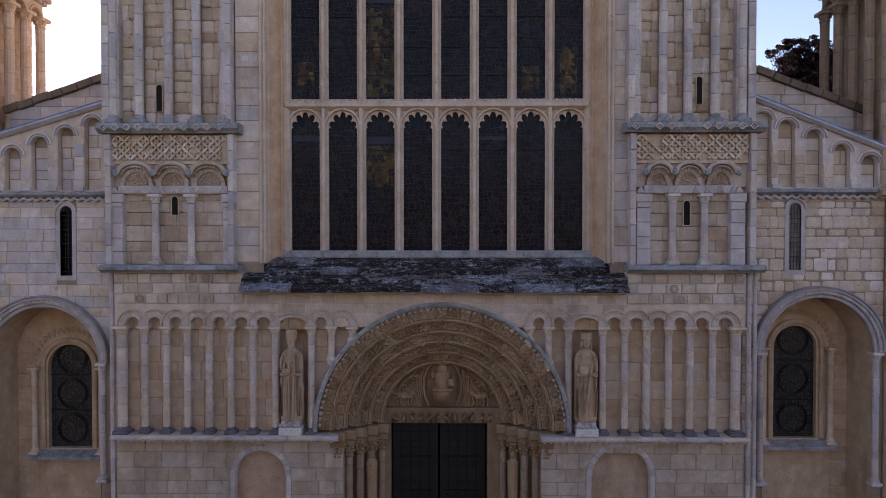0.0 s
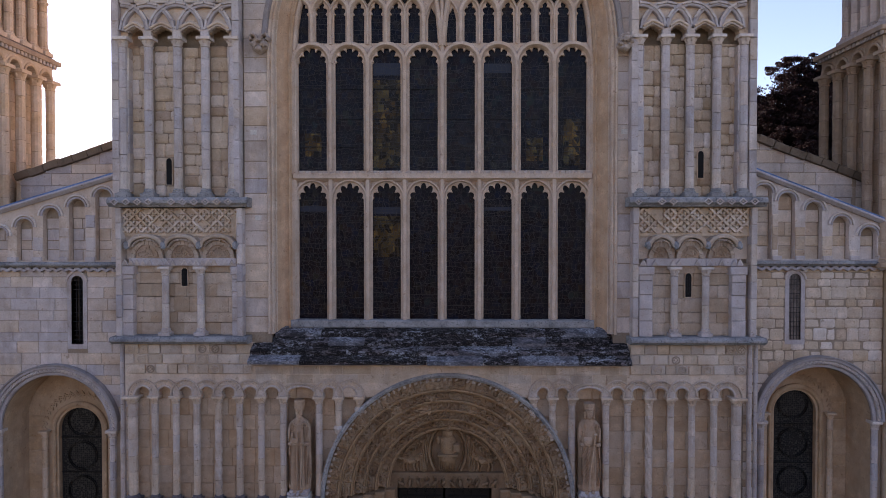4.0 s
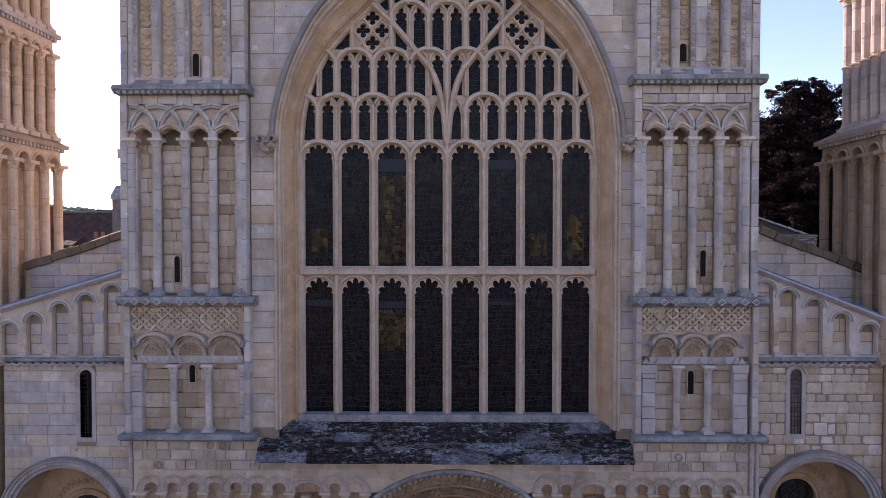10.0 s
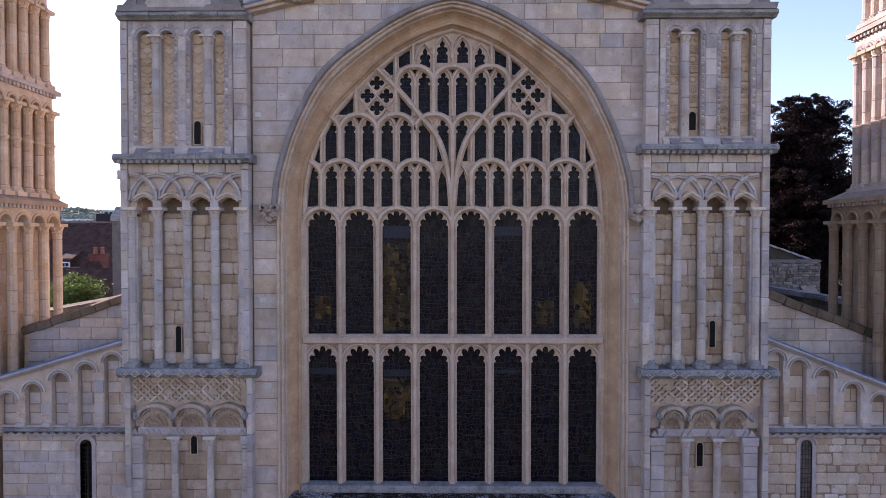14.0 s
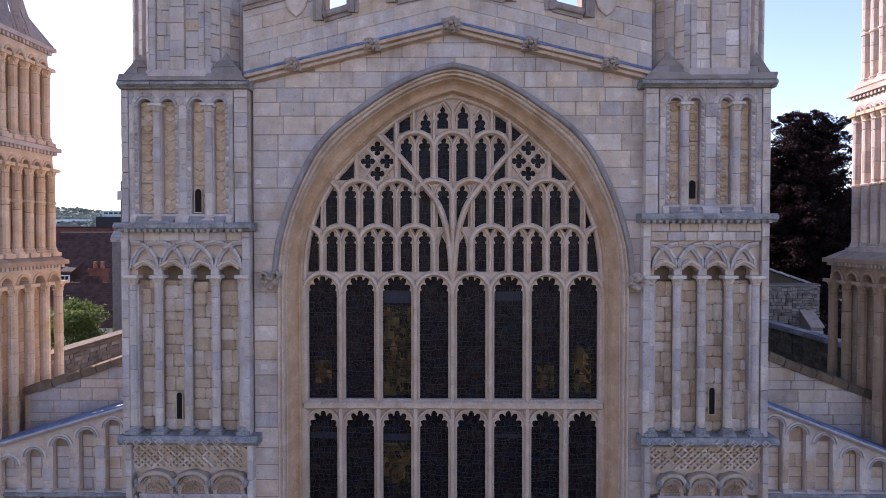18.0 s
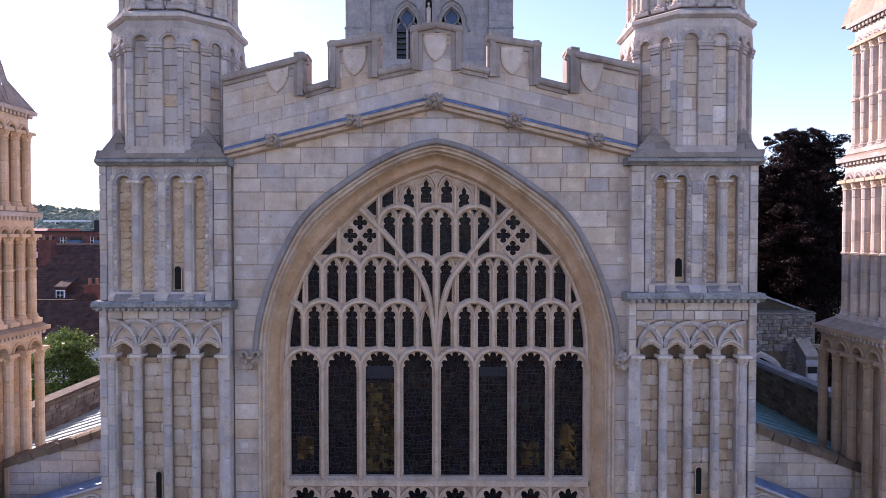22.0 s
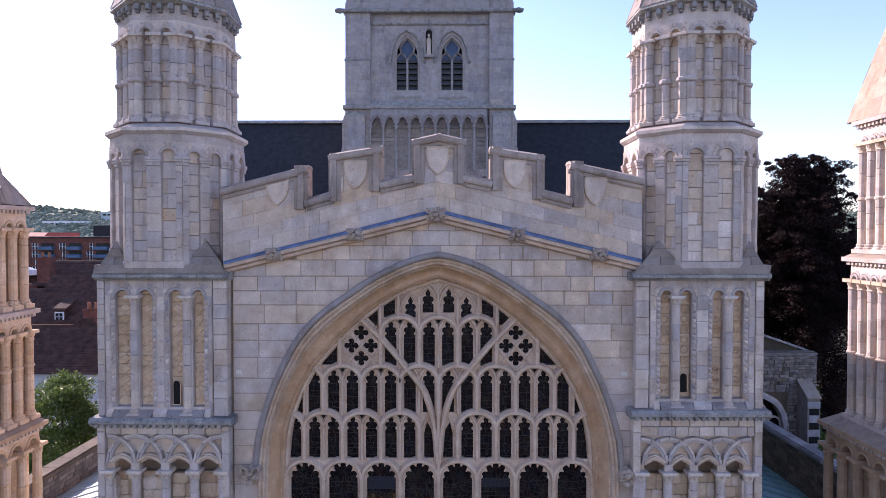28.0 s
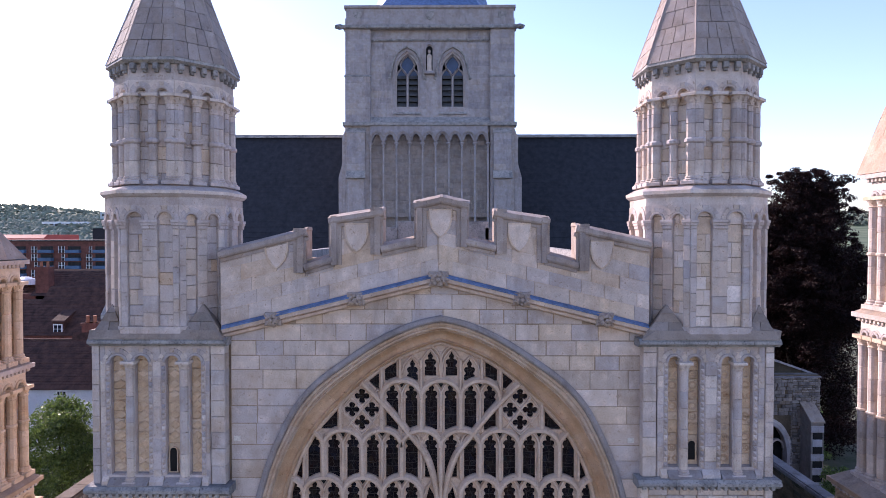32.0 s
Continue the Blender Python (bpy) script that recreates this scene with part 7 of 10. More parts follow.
def relief(bm):
    r3 = random.Random(77)
    Y = 1.16
    cord = lambda pts, t, d: sweep(bm, pts, [(-t, Y), (-t * 0.7, Y - d * 0.8), (0, Y - d), (t * 0.7, Y - d * 0.8), (t, Y)])
    put_in = lambda sx, x, z, s: blob(bm, (PC + sx * x, Y - 0.015, z), s, r3, False)
    # the pointed oval frame, broken at the foot
    for sx in (-1, 1):
        cord([(PC + sx * 0.20, 4.42), (PC + sx * 0.32, 4.28), (PC + sx * 0.40, 4.05), (PC + sx * 0.415, 3.85), (PC + sx * 0.37, 3.62), (PC + sx * 0.29, 3.45)], 0.03, 0.12)
        cord([(PC + sx * 0.14, 4.40), (PC + sx * 0.27, 4.22), (PC + sx * 0.335, 4.02), (PC + sx * 0.345, 3.85), (PC + sx * 0.31, 3.65), (PC + sx * 0.24, 3.47)], 0.014, 0.07)
    box(bm, PC - 0.13, PC + 0.15, Y - 0.10, Y, 4.36, 4.54, 0.02)
    # a worn seated draped shape: lap, trunk, raised stump
    prev = None
    for z, w, d in ((3.46, 0.20, 0.10), (3.56, 0.19, 0.15), (3.72, 0.205, 0.22), (3.80, 0.21, 0.23), (3.86, 0.16, 0.16), (3.98, 0.16, 0.16), (4.10, 0.185, 0.15), (4.17, 0.17, 0.13), (4.205, 0.125, 0.11), (4.26, 0.125, 0.13), (4.33, 0.115, 0.12), (4.38, 0.05, 0.06)):
        cur = [bm.verts.new((PC + w * math.cos(math.pi * q / 10), Y - d * math.sin(math.pi * q / 10) ** 0.8 * (1 + 0.06 * math.sin(5.5 * q)), z)) for q in range(11)]
        if prev:
            for q in range(10):
                bm.faces.new((prev[q], prev[q + 1], cur[q + 1], cur[q]))
        prev = cur
    bm.faces.new(prev)
    for sx in (-1, 1):
        for k in range(4):
            cord([(PC + sx * (0.03 + 0.045 * k), 3.46), (PC + sx * (0.035 + 0.045 * k), 3.60), (PC + sx * (0.05 + 0.04 * k), 3.76)], 0.012, 0.20 - 0.02 * k)
    box(bm, PC + 0.12, PC + 0.26, Y - 0.19, Y, 3.90, 4.06, 0.02)
    box(bm, PC - 0.22, PC + 0.22, Y - 0.235, Y, 3.80, 3.85, 0.02)
    put_in(-1, 0.21, 4.12, (0.05, 0.12, 0.10))
    # on each side a tall leaning draped shape
    for sx in (-1, 1):
        for k in range(5):
            x = 0.43 + 0.038 * k
            cord([(PC + sx * (x + 0.06 - 0.01 * k), 3.44), (PC + sx * (x + 0.01), 3.72), (PC + sx * (x - 0.015), 3.98), (PC + sx * (x * 0.9 + 0.03), 4.16)], 0.022, 0.10 + 0.03 * math.sin(1.1 * k))
        put_in(sx, 0.45, 4.20, (0.055, 0.13, 0.065))
        put_in(sx, 0.56, 4.10, (0.085, 0.10, 0.05))
        # wings or broken plumes above, swept outwards
        for k in range(6):
            cord([(PC + sx * (0.56 + 0.015 * k), 4.22 - 0.02 * k), (PC + sx * (0.68 + 0.025 * k), 4.24 - 0.055 * k), (PC + sx * (0.80 + 0.03 * k), 4.14 - 0.065 * k), (PC + sx * (0.88 + 0.02 * k), 4.05 - 0.06 * k)], 0.017, 0.12 - 0.008 * k)
        # a standing beast below: body, neck, muzzle, legs, tail
        for x, z, s in ((0.80, 3.66, (0.17, 0.13, 0.085)), (0.93, 3.68, (0.09, 0.12, 0.09)), (0.66, 3.72, (0.08, 0.13, 0.08)), (0.60, 3.79, (0.06, 0.12, 0.055)), (0.545, 3.77, (0.045, 0.10, 0.03))):
            put_in(sx, x, z, s)
        for x in (0.66, 0.73, 0.90, 0.98):
            cord([(PC + sx * x, 3.64), (PC + sx * (x + 0.025), 3.54), (PC + sx * (x - 0.01), 3.44)], 0.022, 0.10)
        cord([(PC + sx * 1.02, 3.70), (PC + sx * 1.10, 3.74), (PC + sx * 1.09, 3.84), (PC + sx * 1.0, 3.84)], 0.02, 0.10)
        for k in range(9):
            a = 0.42 + 0.1 * k
            cord([(PC + sx * (1.16 * math.cos(a) + 0.05 * math.sin(7 * k)), PZ + 1.16 * math.sin(a)), (PC + sx * 1.10 * math.cos(a + 0.05), PZ + 1.10 * math.sin(a + 0.05)), (PC + sx * 1.05 * math.cos(a - 0.02), PZ + 1.05 * math.sin(a - 0.02))], 0.018, 0.09)


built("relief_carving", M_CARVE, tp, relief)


def lintel_block(bm):
    box(bm, PC - 1.42, PC + 1.42, 1.03, 1.35, 3.08, 3.42, 0.015)
    r3 = random.Random(6)
    for k in range(12):
        x = PC - 1.03 + 2.06 * k / 11
        blob(bm, (x, 1.01, 3.20), (0.045, 0.055, 0.11), r3)
        blob(bm, (x + r3.uniform(-0.02, 0.02), 1.0, 3.335), (0.03, 0.035, 0.034), r3, False)
        for q in range(3):
            g = x + r3.uniform(-0.07, 0.07)
            sweep(bm, [(g, 3.10), (g + r3.uniform(-0.04, 0.04), 3.20), (g + r3.uniform(-0.04, 0.04), 3.30)], [(-0.014, 1.04), (0, 0.975), (0.014, 1.04)])


built("lintel", M_JAMB_SHADED, portal, lintel_block)
JX = (2.18, 1.98, 1.76, 1.54, 1.32)
for sx in (-1, 1):
    for j, xj in enumerate(JX):
        y = 0.46 + 0.15 * j
        x = PC + sx * xj
        built("jamb", M_JAMB_SHADED, portal, lambda bm, x=x, y=y, sx=sx: box(bm, *sorted((x - sx * 0.02, x + sx * 0.24)), y + 0.05, y + 0.4, 0, 3.12, 0.01))
        sh = colonnette(portal, x, y, 0.3, 2.88, 0.085, M_STATUE2, 0.38, 0.18, variant=60 + j, top_mat=M_JAMB_SHADED)

        def foliage(bm, j=j, sx=sx):
            r4 = random.Random(300 + j * 2 + sx)
            for q in range(16):
                a = r4.uniform(3.3, 6.1)
                d = 0.115 + 0.05 * (q // 4) / 4
                blob(bm, (d * math.cos(a), d * math.sin(a), 0.07 + 0.075 * (q // 4)), (0.032, 0.03, 0.035), r4)
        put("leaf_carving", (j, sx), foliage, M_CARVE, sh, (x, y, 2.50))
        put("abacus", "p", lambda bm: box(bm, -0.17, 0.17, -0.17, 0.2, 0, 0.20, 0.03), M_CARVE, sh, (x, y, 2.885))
    # a worn column figure among the shafts
    built("column_figure", M_CARVE, portal, lambda bm, sx=sx: [turned(bm, PC + sx * 1.52, 0.86, [(1.0, 0.10), (1.6, 0.115), (2.1, 0.12), (2.3, 0.13), (2.38, 0.06)], 9), blob(bm, (PC + sx * 1.52, 0.84, 2.47), (0.075, 0.08, 0.1), random.Random(1), False)], "worn carved column figure")
    built("door_jamb", M_JAMB_SHADED, portal, lambda bm, sx=sx: box(bm, *sorted((PC - 0.075 + sx * 1.05, PC - 0.075 + sx * 1.32)), 1.02, 1.5, 0, 3.1, 0.015))
DC = 0.03
door = thing("door_1", "closed pair of dark oak doors with scrolled iron straps", "door", "structure", at=(DC, 1.2, 0))
for sx in (-1, 1):
    lf = built("door_leaf", M_WOOD, door, lambda bm, sx=sx: [box(bm, DC + sx * 0.52 - 0.505 + 0.2 * k, DC + sx * 0.52 - 0.31 + 0.2 * k, 1.20, 1.28, 0.1, 3.1, 0.006) for k in range(5)])

    def straps(bm, sx=sx):
        for z in (0.8, 1.55, 2.3, 2.85):
            sweep(bm, [(DC + sx * 0.08, z), (DC + sx * 0.95, z)], [(-0.02, 1.2), (-0.02, 1.185), (0.02, 1.185), (0.02, 1.2)])
            for k in range(4):
                c = DC + sx * (0.2 + 0.2 * k)
                for q in (-1, 1):
                    path = [(c + (0.11 - 0.007 * i) * math.cos(0.5 * i), z + q * (0.13 + (0.11 - 0.007 * i) * math.sin(0.5 * i))) for i in range(14)]
                    sweep(bm, path, [(-0.009, 1.2), (-0.009, 1.188), (0.009, 1.188), (0.009, 1.2)])
    built("iron_strap", M_IRON, lf, straps, "black scrolled ironwork")


def statue(name, label, x, mitre):
    """A robed stone figure on a plinth."""
    bm = bmesh.new()
    z0 = 3.33
    rnd = random.Random(int(x * 10))
    n = 56
    prev = None
    for z, rx, ry in ((0.0, 0.195, 0.13), (0.05, 0.215, 0.15), (0.22, 0.215, 0.15), (0.45, 0.215, 0.148), (0.68, 0.215, 0.148), (0.9, 0.222, 0.152), (1.1, 0.232, 0.155), (1.26, 0.235, 0.15), (1.38, 0.215, 0.14), (1.45, 0.16, 0.115), (1.50, 0.085, 0.085), (1.55, 0.06, 0.065)):
        cur = []
        for k in range(n):
            t = 2 * math.pi * k / n
            deep = 0.13 if z < 0.85 else (0.07 if z < 1.2 else 0.015)
            lean = 1.4 * z if not mitre else 0.5 * z
            f = 1 + deep * math.sin(11 * t + 1 + lean) ** 3 + 0.35 * deep * math.sin(19 * t + z * 4)
            cur.append(bm.verts.new((x + rx * f * math.cos(t), 0.37 + ry * f * math.sin(t), z0 + z)))
        if prev:
            for k in range(n):
                bm.faces.new((prev[k], prev[(k + 1) % n], cur[(k + 1) % n], cur[k]))
        else:
            bm.faces.new(list(reversed(cur)))
        prev = cur
    bm.faces.new(prev)
    # head: skull, jaw, nose, brow
    blob(bm, (x, 0.33, z0 + 1.64), (0.092, 0.105, 0.125), rnd, False)
    blob(bm, (x, 0.29, z0 + 1.57), (0.062, 0.075, 0.075), rnd, False)
    blob(bm, (x, 0.222, z0 + 1.63), (0.016, 0.03, 0.032), rnd, False)
    blob(bm, (x, 0.235, z0 + 1.675), (0.062, 0.02, 0.014), rnd, False)
    if mitre:
        turned(bm, x, 0.34, [(z0 + 1.70, 0.102), (z0 + 1.74, 0.112), (z0 + 1.76, 0.112)], 14)
        turned(bm, x, 0.34, [(z0 + 1.755, 0.105), (z0 + 1.86, 0.118), (z0 + 1.90, 0.10), (z0 + 1.91, 0.02)], 14)
        blob(bm, (x, 0.27, z0 + 1.50), (0.045, 0.05, 0.085), rnd, False)
    else:
        turned(bm, x, 0.34, [(z0 + 1.70, 0.098), (z0 + 1.73, 0.112), (z0 + 1.75, 0.10), (z0 + 1.82, 0.115), (z0 + 1.845, 0.118), (z0 + 1.85, 0.03)], 14)
        for sx in (-1, 1):
            blob(bm, (x + sx * 0.088, 0.35, z0 + 1.58), (0.035, 0.065, 0.11), rnd, False)
    # mantle edges down from the shoulders
    for sx in (-1, 1):
        for k in range(3):
            sweep(bm, [(x + sx * (0.10 + 0.04 * k), z0 + 1.42 - 0.02 * k), (x + sx * (0.15 + 0.03 * k), z0 + 1.1), (x + sx * (0.175 + 0.018 * k), z0 + 0.6), (x + sx * (0.17 + 0.018 * k), z0 + 0.12)], [(-0.012, 0.33), (0, 0.215 + 0.03 * k), (0.012, 0.33)])
    # folds that fall aslant across the skirt
    for k in range(9):
        dz = 0.085 * k
        if mitre:
            xx = x - 0.12 + 0.03 * k
            sweep(bm, [(xx, z0 + 0.95), (xx + 0.005, z0 + 0.5), (xx - 0.01, z0 + 0.06)], [(-0.011, 0.30), (0, 0.195 + 0.012 * abs(k - 4)), (0.011, 0.30)])
        else:
            sweep(bm, [(x + 0.03, z0 + 1.05 - dz), (x - 0.05, z0 + 0.98 - dz), (x - 0.13, z0 + 0.84 - dz * 0.95)], [(-0.012, 0.30), (0, 0.198), (0.012, 0.30)])
    # collar
    sweep(bm, arc(x, z0 + 1.46, 0.12, 190, 350, 10, 0.8), [(-0.02, 0.29), (-0.02, 0.22), (0.02, 0.22), (0.02, 0.29)])
    # sleeves, forearms and held model or book
    for sx in (-1, 1):
        blob(bm, (x + sx * 0.195, 0.33, z0 + 1.18), (0.055, 0.10, 0.22), rnd, False)
        blob(bm, (x + sx * 0.15, 0.24, z0 + 0.99), (0.09, 0.075, 0.05), rnd, False)
        blob(bm, (x + sx * 0.185, 0.27, z0 + 0.82), (0.032, 0.06, 0.16), rnd, False)
    blob(bm, (x - 0.07, 0.185, z0 + 1.0), (0.06, 0.04, 0.03), rnd, False)
    blob(bm, (x + 0.095, 0.165, z0 + (1.03 if mitre else 1.22)), (0.05, 0.042, 0.034), rnd, False)
    box(bm, x - 0.15, x + 0.015, 0.15, 0.25, z0 + 1.02, z0 + 1.12, 0.015)
    if mitre:
        for q in (-0.12, -0.02):
            box(bm, x + q - 0.022, x + q + 0.022, 0.16, 0.22, z0 + 1.12, z0 + 1.21, 0.01)
            blob(bm, (x + q, 0.19, z0 + 1.225), (0.024, 0.024, 0.03), rnd, False)
    else:
        prism_x(bm, x - 0.15, x + 0.015, [(0.15, z0 + 1.12), (0.20, z0 + 1.17), (0.25, z0 + 1.12)])
    # staff or sword, slightly aslant
    lo, hi = ((x + 0.055, z0 + 0.06), (x + 0.105, z0 + 1.40)) if mitre else ((x - 0.045, z0 + 0.10), (x + 0.10, z0 + 1.26))
    sweep(bm, [lo, hi], [(-0.016, 0.19), (-0.016, 0.15), (0.016, 0.15), (0.016, 0.19)])
    if mitre:
        sweep(bm, [(hi[0] + 0.05 + (0.06 - 0.003 * k) * math.cos(3.14 - 0.45 * k), hi[1] + (0.06 - 0.003 * k) * math.sin(3.14 - 0.45 * k)) for k in range(14)], [(-0.015, 0.19), (-0.015, 0.145), (0.015, 0.145), (0.015, 0.19)])
        for f in (0.27, 0.75):
            blob(bm, (lo[0] + (hi[0] - lo[0]) * f, 0.165, lo[1] + (hi[1] - lo[1]) * f), (0.028, 0.03, 0.03), rnd, False)
    else:
        for f in (0.30, 0.80):
            blob(bm, (lo[0] + (hi[0] - lo[0]) * f, 0.165, lo[1] + (hi[1] - lo[1]) * f), (0.035, 0.03, 0.022), rnd, False)
    for k in range(2):
        blob(bm, (x - 0.07 + 0.13 * k, 0.20, z0 + 0.0), (0.045, 0.07, 0.03), rnd, False)
    return tagged(finish(name, bm, M_STATUE), label, "statue", "niche statues")


def plinth(x):
    p = thing("plinth", "pale square stone plinth with a worn carved top", "plinth", "", "statue plinths", (x, 0.3, 3.06))
    rnd = random.Random(int(x * 7))
    built("block", M_PATCH, p, lambda bm: box(bm, x - 0.23, x + 0.23, 0.14, 0.49, 3.062, 3.23, 0.02))
    top = built("carved_top", M_ASHJ, p, lambda bm: box(bm, x - 0.19, x + 0.19, 0.18, 0.49, 3.23, 3.335, 0.03))
    for k in range(9):
        built("carved_leaf", M_ASHJ, top, lambda bm: blob(bm, (x + rnd.uniform(-0.19, 0.19), rnd.uniform(0.17, 0.24), 3.275), (0.06, 0.06, 0.045), rnd))


statue("bishop_statue", "weathered brown stone bishop statue holding a crozier", STATUES[0], True)
statue("king_statue", "weathered brown stone crowned statue in long drapery", 3.07, False)
plinth(-3.02)
plinth(3.07)

# Leaded glass: the pale reflection on it is put into the base colour.
M_LEADED = plain("leaded_glass_reflection", (0.17, 0.135, 0.115), 0.45, 0.5, 6)
M_MOSS = stone("mossy_coping", [(0.16, 0.125, 0.085), (0.21, 0.165, 0.115), (0.12, 0.10, 0.07)], island=True, streak=0.8, grain=0.9)
# ---- aisle fronts ----
def aisle(side):
    s = side
    if s < 0:
        xa, xb, str_z, sl = -9.75, -6.80, 8.02, lambda x: 9.92 + 0.298 * (x + 7.11)
        arch, win_c, slit_x = (-8.42, 1.39, 4.46), -8.40, (-8.06, -7.80, 6.32, 7.78)
        bl = ((-9.54, 8.84), (-8.99, 9.03), (-8.42, 9.27), (-7.85, 9.46), (-7.28, 9.67))
        wz0, wz1, wh = 2.33, 4.70, 0.50
    else:
        xa, xb, str_z, sl = 6.40, 9.38, 8.06, lambda x: 10.02 - 0.39 * (x - 6.59)
        arch, win_c, slit_x = (8.02, 1.35, 4.72), 8.00, (7.39, 7.64, 6.45, 7.84)
        bl = ((6.78, 9.75), (7.27, 9.58), (7.84, 9.38), (8.41, 9.08), (8.99, 8.85))
        wz0, wz1, wh = 2.63, 5.16, 0.475
    ai = thing("aisle_front", "ashlar aisle front with a deep round-arched window and a sloping parapet", "wall", "structure", "aisle fronts", ((xa + xb) / 2, 0.7, 0))
    ac, ar, az = arch
    AR = ar - 0.20
    slo = slot(slit_x[0], slit_x[1], slit_x[2], slit_x[3] - 0.1, 8)
    bm = bmesh.new()
    plate(bm, [(xa, 0), (xb, 0), (xb, str_z + 0.1), (xa, str_z + 0.1)], [slot(ac - AR, ac + AR, 0.8, az, 20), slo], 0.712, 1.0)
    under(finish("backing", bm, M_MORTAR), ai)

    def free(z):
        cuts = []
        if z < az:
            cuts.append((ac - ar, ac + ar))
        elif z < az + ar:
            w = math.sqrt(ar * ar - (z - az) ** 2)
            cuts.append((ac - w, ac + w))
        if slit_x[2] - 0.05 < z < slit_x[3] + 0.10:
            cuts.append((slit_x[0] - 0.085, slit_x[1] + 0.085))
        out, x = [], xa
        for a, b in sorted(cuts):
            if a > x:
                out.append((x, a))
            x = max(x, b)
        if x < xb:
            out.append((x, xb))
        return out
    if s < 0:
        ashlar(ai, M_ASH, M_ASHJ, 1.2, str_z - 0.02, 0.235, free, 0.70, (0.32, 0.62), seed=51, gap=0.004, proud=0.003, open_above=5.95)
    else:
        rubble_parts(ai, M_RUBO, xa, xb, 3.0, str_z - 0.02, 0.70, 0.21, (0.18, 0.42), random.Random(52), 0.010, 0.05, 0.016, free)
        ashlar(ai, M_RUBO, M_ASHJ, 1.2, 3.0, 0.27, free, 0.70, (0.25, 0.55), seed=52, proud=0.012, gap=0.006)
    # the recessed bay
    depth = 1.55

    def soffit(bm):
        AI = AR - 0.012
        path = [(ac + AI, 0.8)] + arc(ac, az, AI, 0, 180, 24) + [(ac - AI, 0.8)]
        loft(bm, [[(x, 0.715, z) for x, z in path], [(x, depth, z) for x, z in path]])
    built("recess_soffit", M_RECESS, ai, soffit)
    bm = bmesh.new()
    wy = depth
    plate(bm, [(ac - AR - 0.05, 0.5), (ac + AR + 0.05, 0.5)] + arc(ac, az, AR + 0.05, 0, 180, 20), [slot(win_c - wh, win_c + wh, wz0, wz1 - wh, 16)], wy, wy + 0.25)
    under(finish("recess_wall", bm, M_RECESS), ai)
    built("recess_stones", M_RECESS, ai, lambda bm: [rubble(bm, a, b, 0.9, az + 0.3, wy - 0.012, 0.3, (0.25, 0.45), random.Random(3), 0.003, 0.03, 0) for a, b in ((ac - AR, win_c - wh - 0.30), (win_c + wh + 0.30, ac + AR))], kind="stuff")
    built("window_glass", M_GRILLE, ai, lambda bm: box(bm, win_c - wh - 0.04, win_c + wh + 0.04, wy + 0.12, wy + 0.13, wz0 - 0.05, wz1 + 0.02))
    # Near-black sheet behind the glass for the unlit aisle.
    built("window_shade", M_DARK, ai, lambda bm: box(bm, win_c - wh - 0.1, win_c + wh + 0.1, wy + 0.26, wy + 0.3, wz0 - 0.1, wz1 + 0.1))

    def grille(bm):
        for k in range(3):
            cz = wz0 + 0.42 + (wz1 - wz0 - 0.75) * k / 2
            for r in (0.30, 0.34):
                ring(bm, win_c, cz, r, r + 0.008, wy + 0.09, wy + 0.11, 0, 360, 28, 1, False)
            box(bm, win_c - wh, win_c + wh, wy + 0.085, wy + 0.1, cz + 0.42, cz + 0.44)
    built("window_bars", M_IRON, ai, grille)

    def inner_arch(bm):
        zz = wz1 - wh
        ring(bm, win_c, zz, wh + 0.05, wh + 0.16, wy - 0.07, wy + 0.05, 0, 180, 24)
        for q in (-1, 1):
            box(bm, *sorted((win_c + q * (wh + 0.05), win_c + q * (wh + 0.14))), wy - 0.06, wy + 0.05, wz0, zz, 0.02)
        path = []
        for i in range(41):
            t = math.pi * i / 40
            r = wh + 0.30 + 0.03 * (1 if i % 2 else -1)
            path.append((win_c + r * math.cos(t), zz + r * math.sin(t)))
        for d in (0.0, 0.07):
            sweep(bm, [(win_c + (x - win_c) * (1 + d), zz + (z - zz) * (1 + d)) for x, z in path], [(-0.02, wy + 0.02), (-0.02, wy - 0.04), (0.02, wy - 0.04), (0.02, wy + 0.02)])
    built("inner_arch", M_RECESS, ai, inner_arch, "golden zigzag arch")
    for q in (-1, 1):
        colonnette(ai, win_c + q * (wh + 0.27), wy - 0.08, wz0 - 0.12, wz1 - wh, 0.065, M_WARM, 0.16, 0.16, variant=80 + q)
        colonnette(ai, ac + q * (AR + 0.06), 0.70, 1.9, az, 0.07, M_DRESS, 0.18, 0.16, variant=84 + q)
    built("window_sill", M_COPING, ai, lambda bm: prism_x(bm, win_c - wh - 0.35, win_c + wh + 0.35, [(wy - 0.25, wz0 - 0.2), (wy - 0.25, wz0 - 0.12), (wy + 0.1, wz0), (wy + 0.1, wz0 - 0.2)]))
    built("sill_ledge", M_COPING, ai, lambda bm: prism_x(bm, ac - AR, ac + AR, [(0.62, 0.75), (0.62, 0.83), (wy, 1.0), (wy, 0.75)]))

    def big_arch(bm):
        ring(bm, ac, az, ar - 0.20, ar - 0.12, 0.64, 0.9, 0, 180, 40)
        ring(bm, ac, az, ar - 0.115, ar - 0.05, 0.60, 0.9, 0, 180, 40)
    built("arch", M_DRESS, ai, big_arch)

    def zig(bm):
        n = 44
        for i in range(n):
            t0, t1 = math.pi * i / n, math.pi * (i + 1) / n
            r = ar - 0.085
            tm = (t0 + t1) / 2
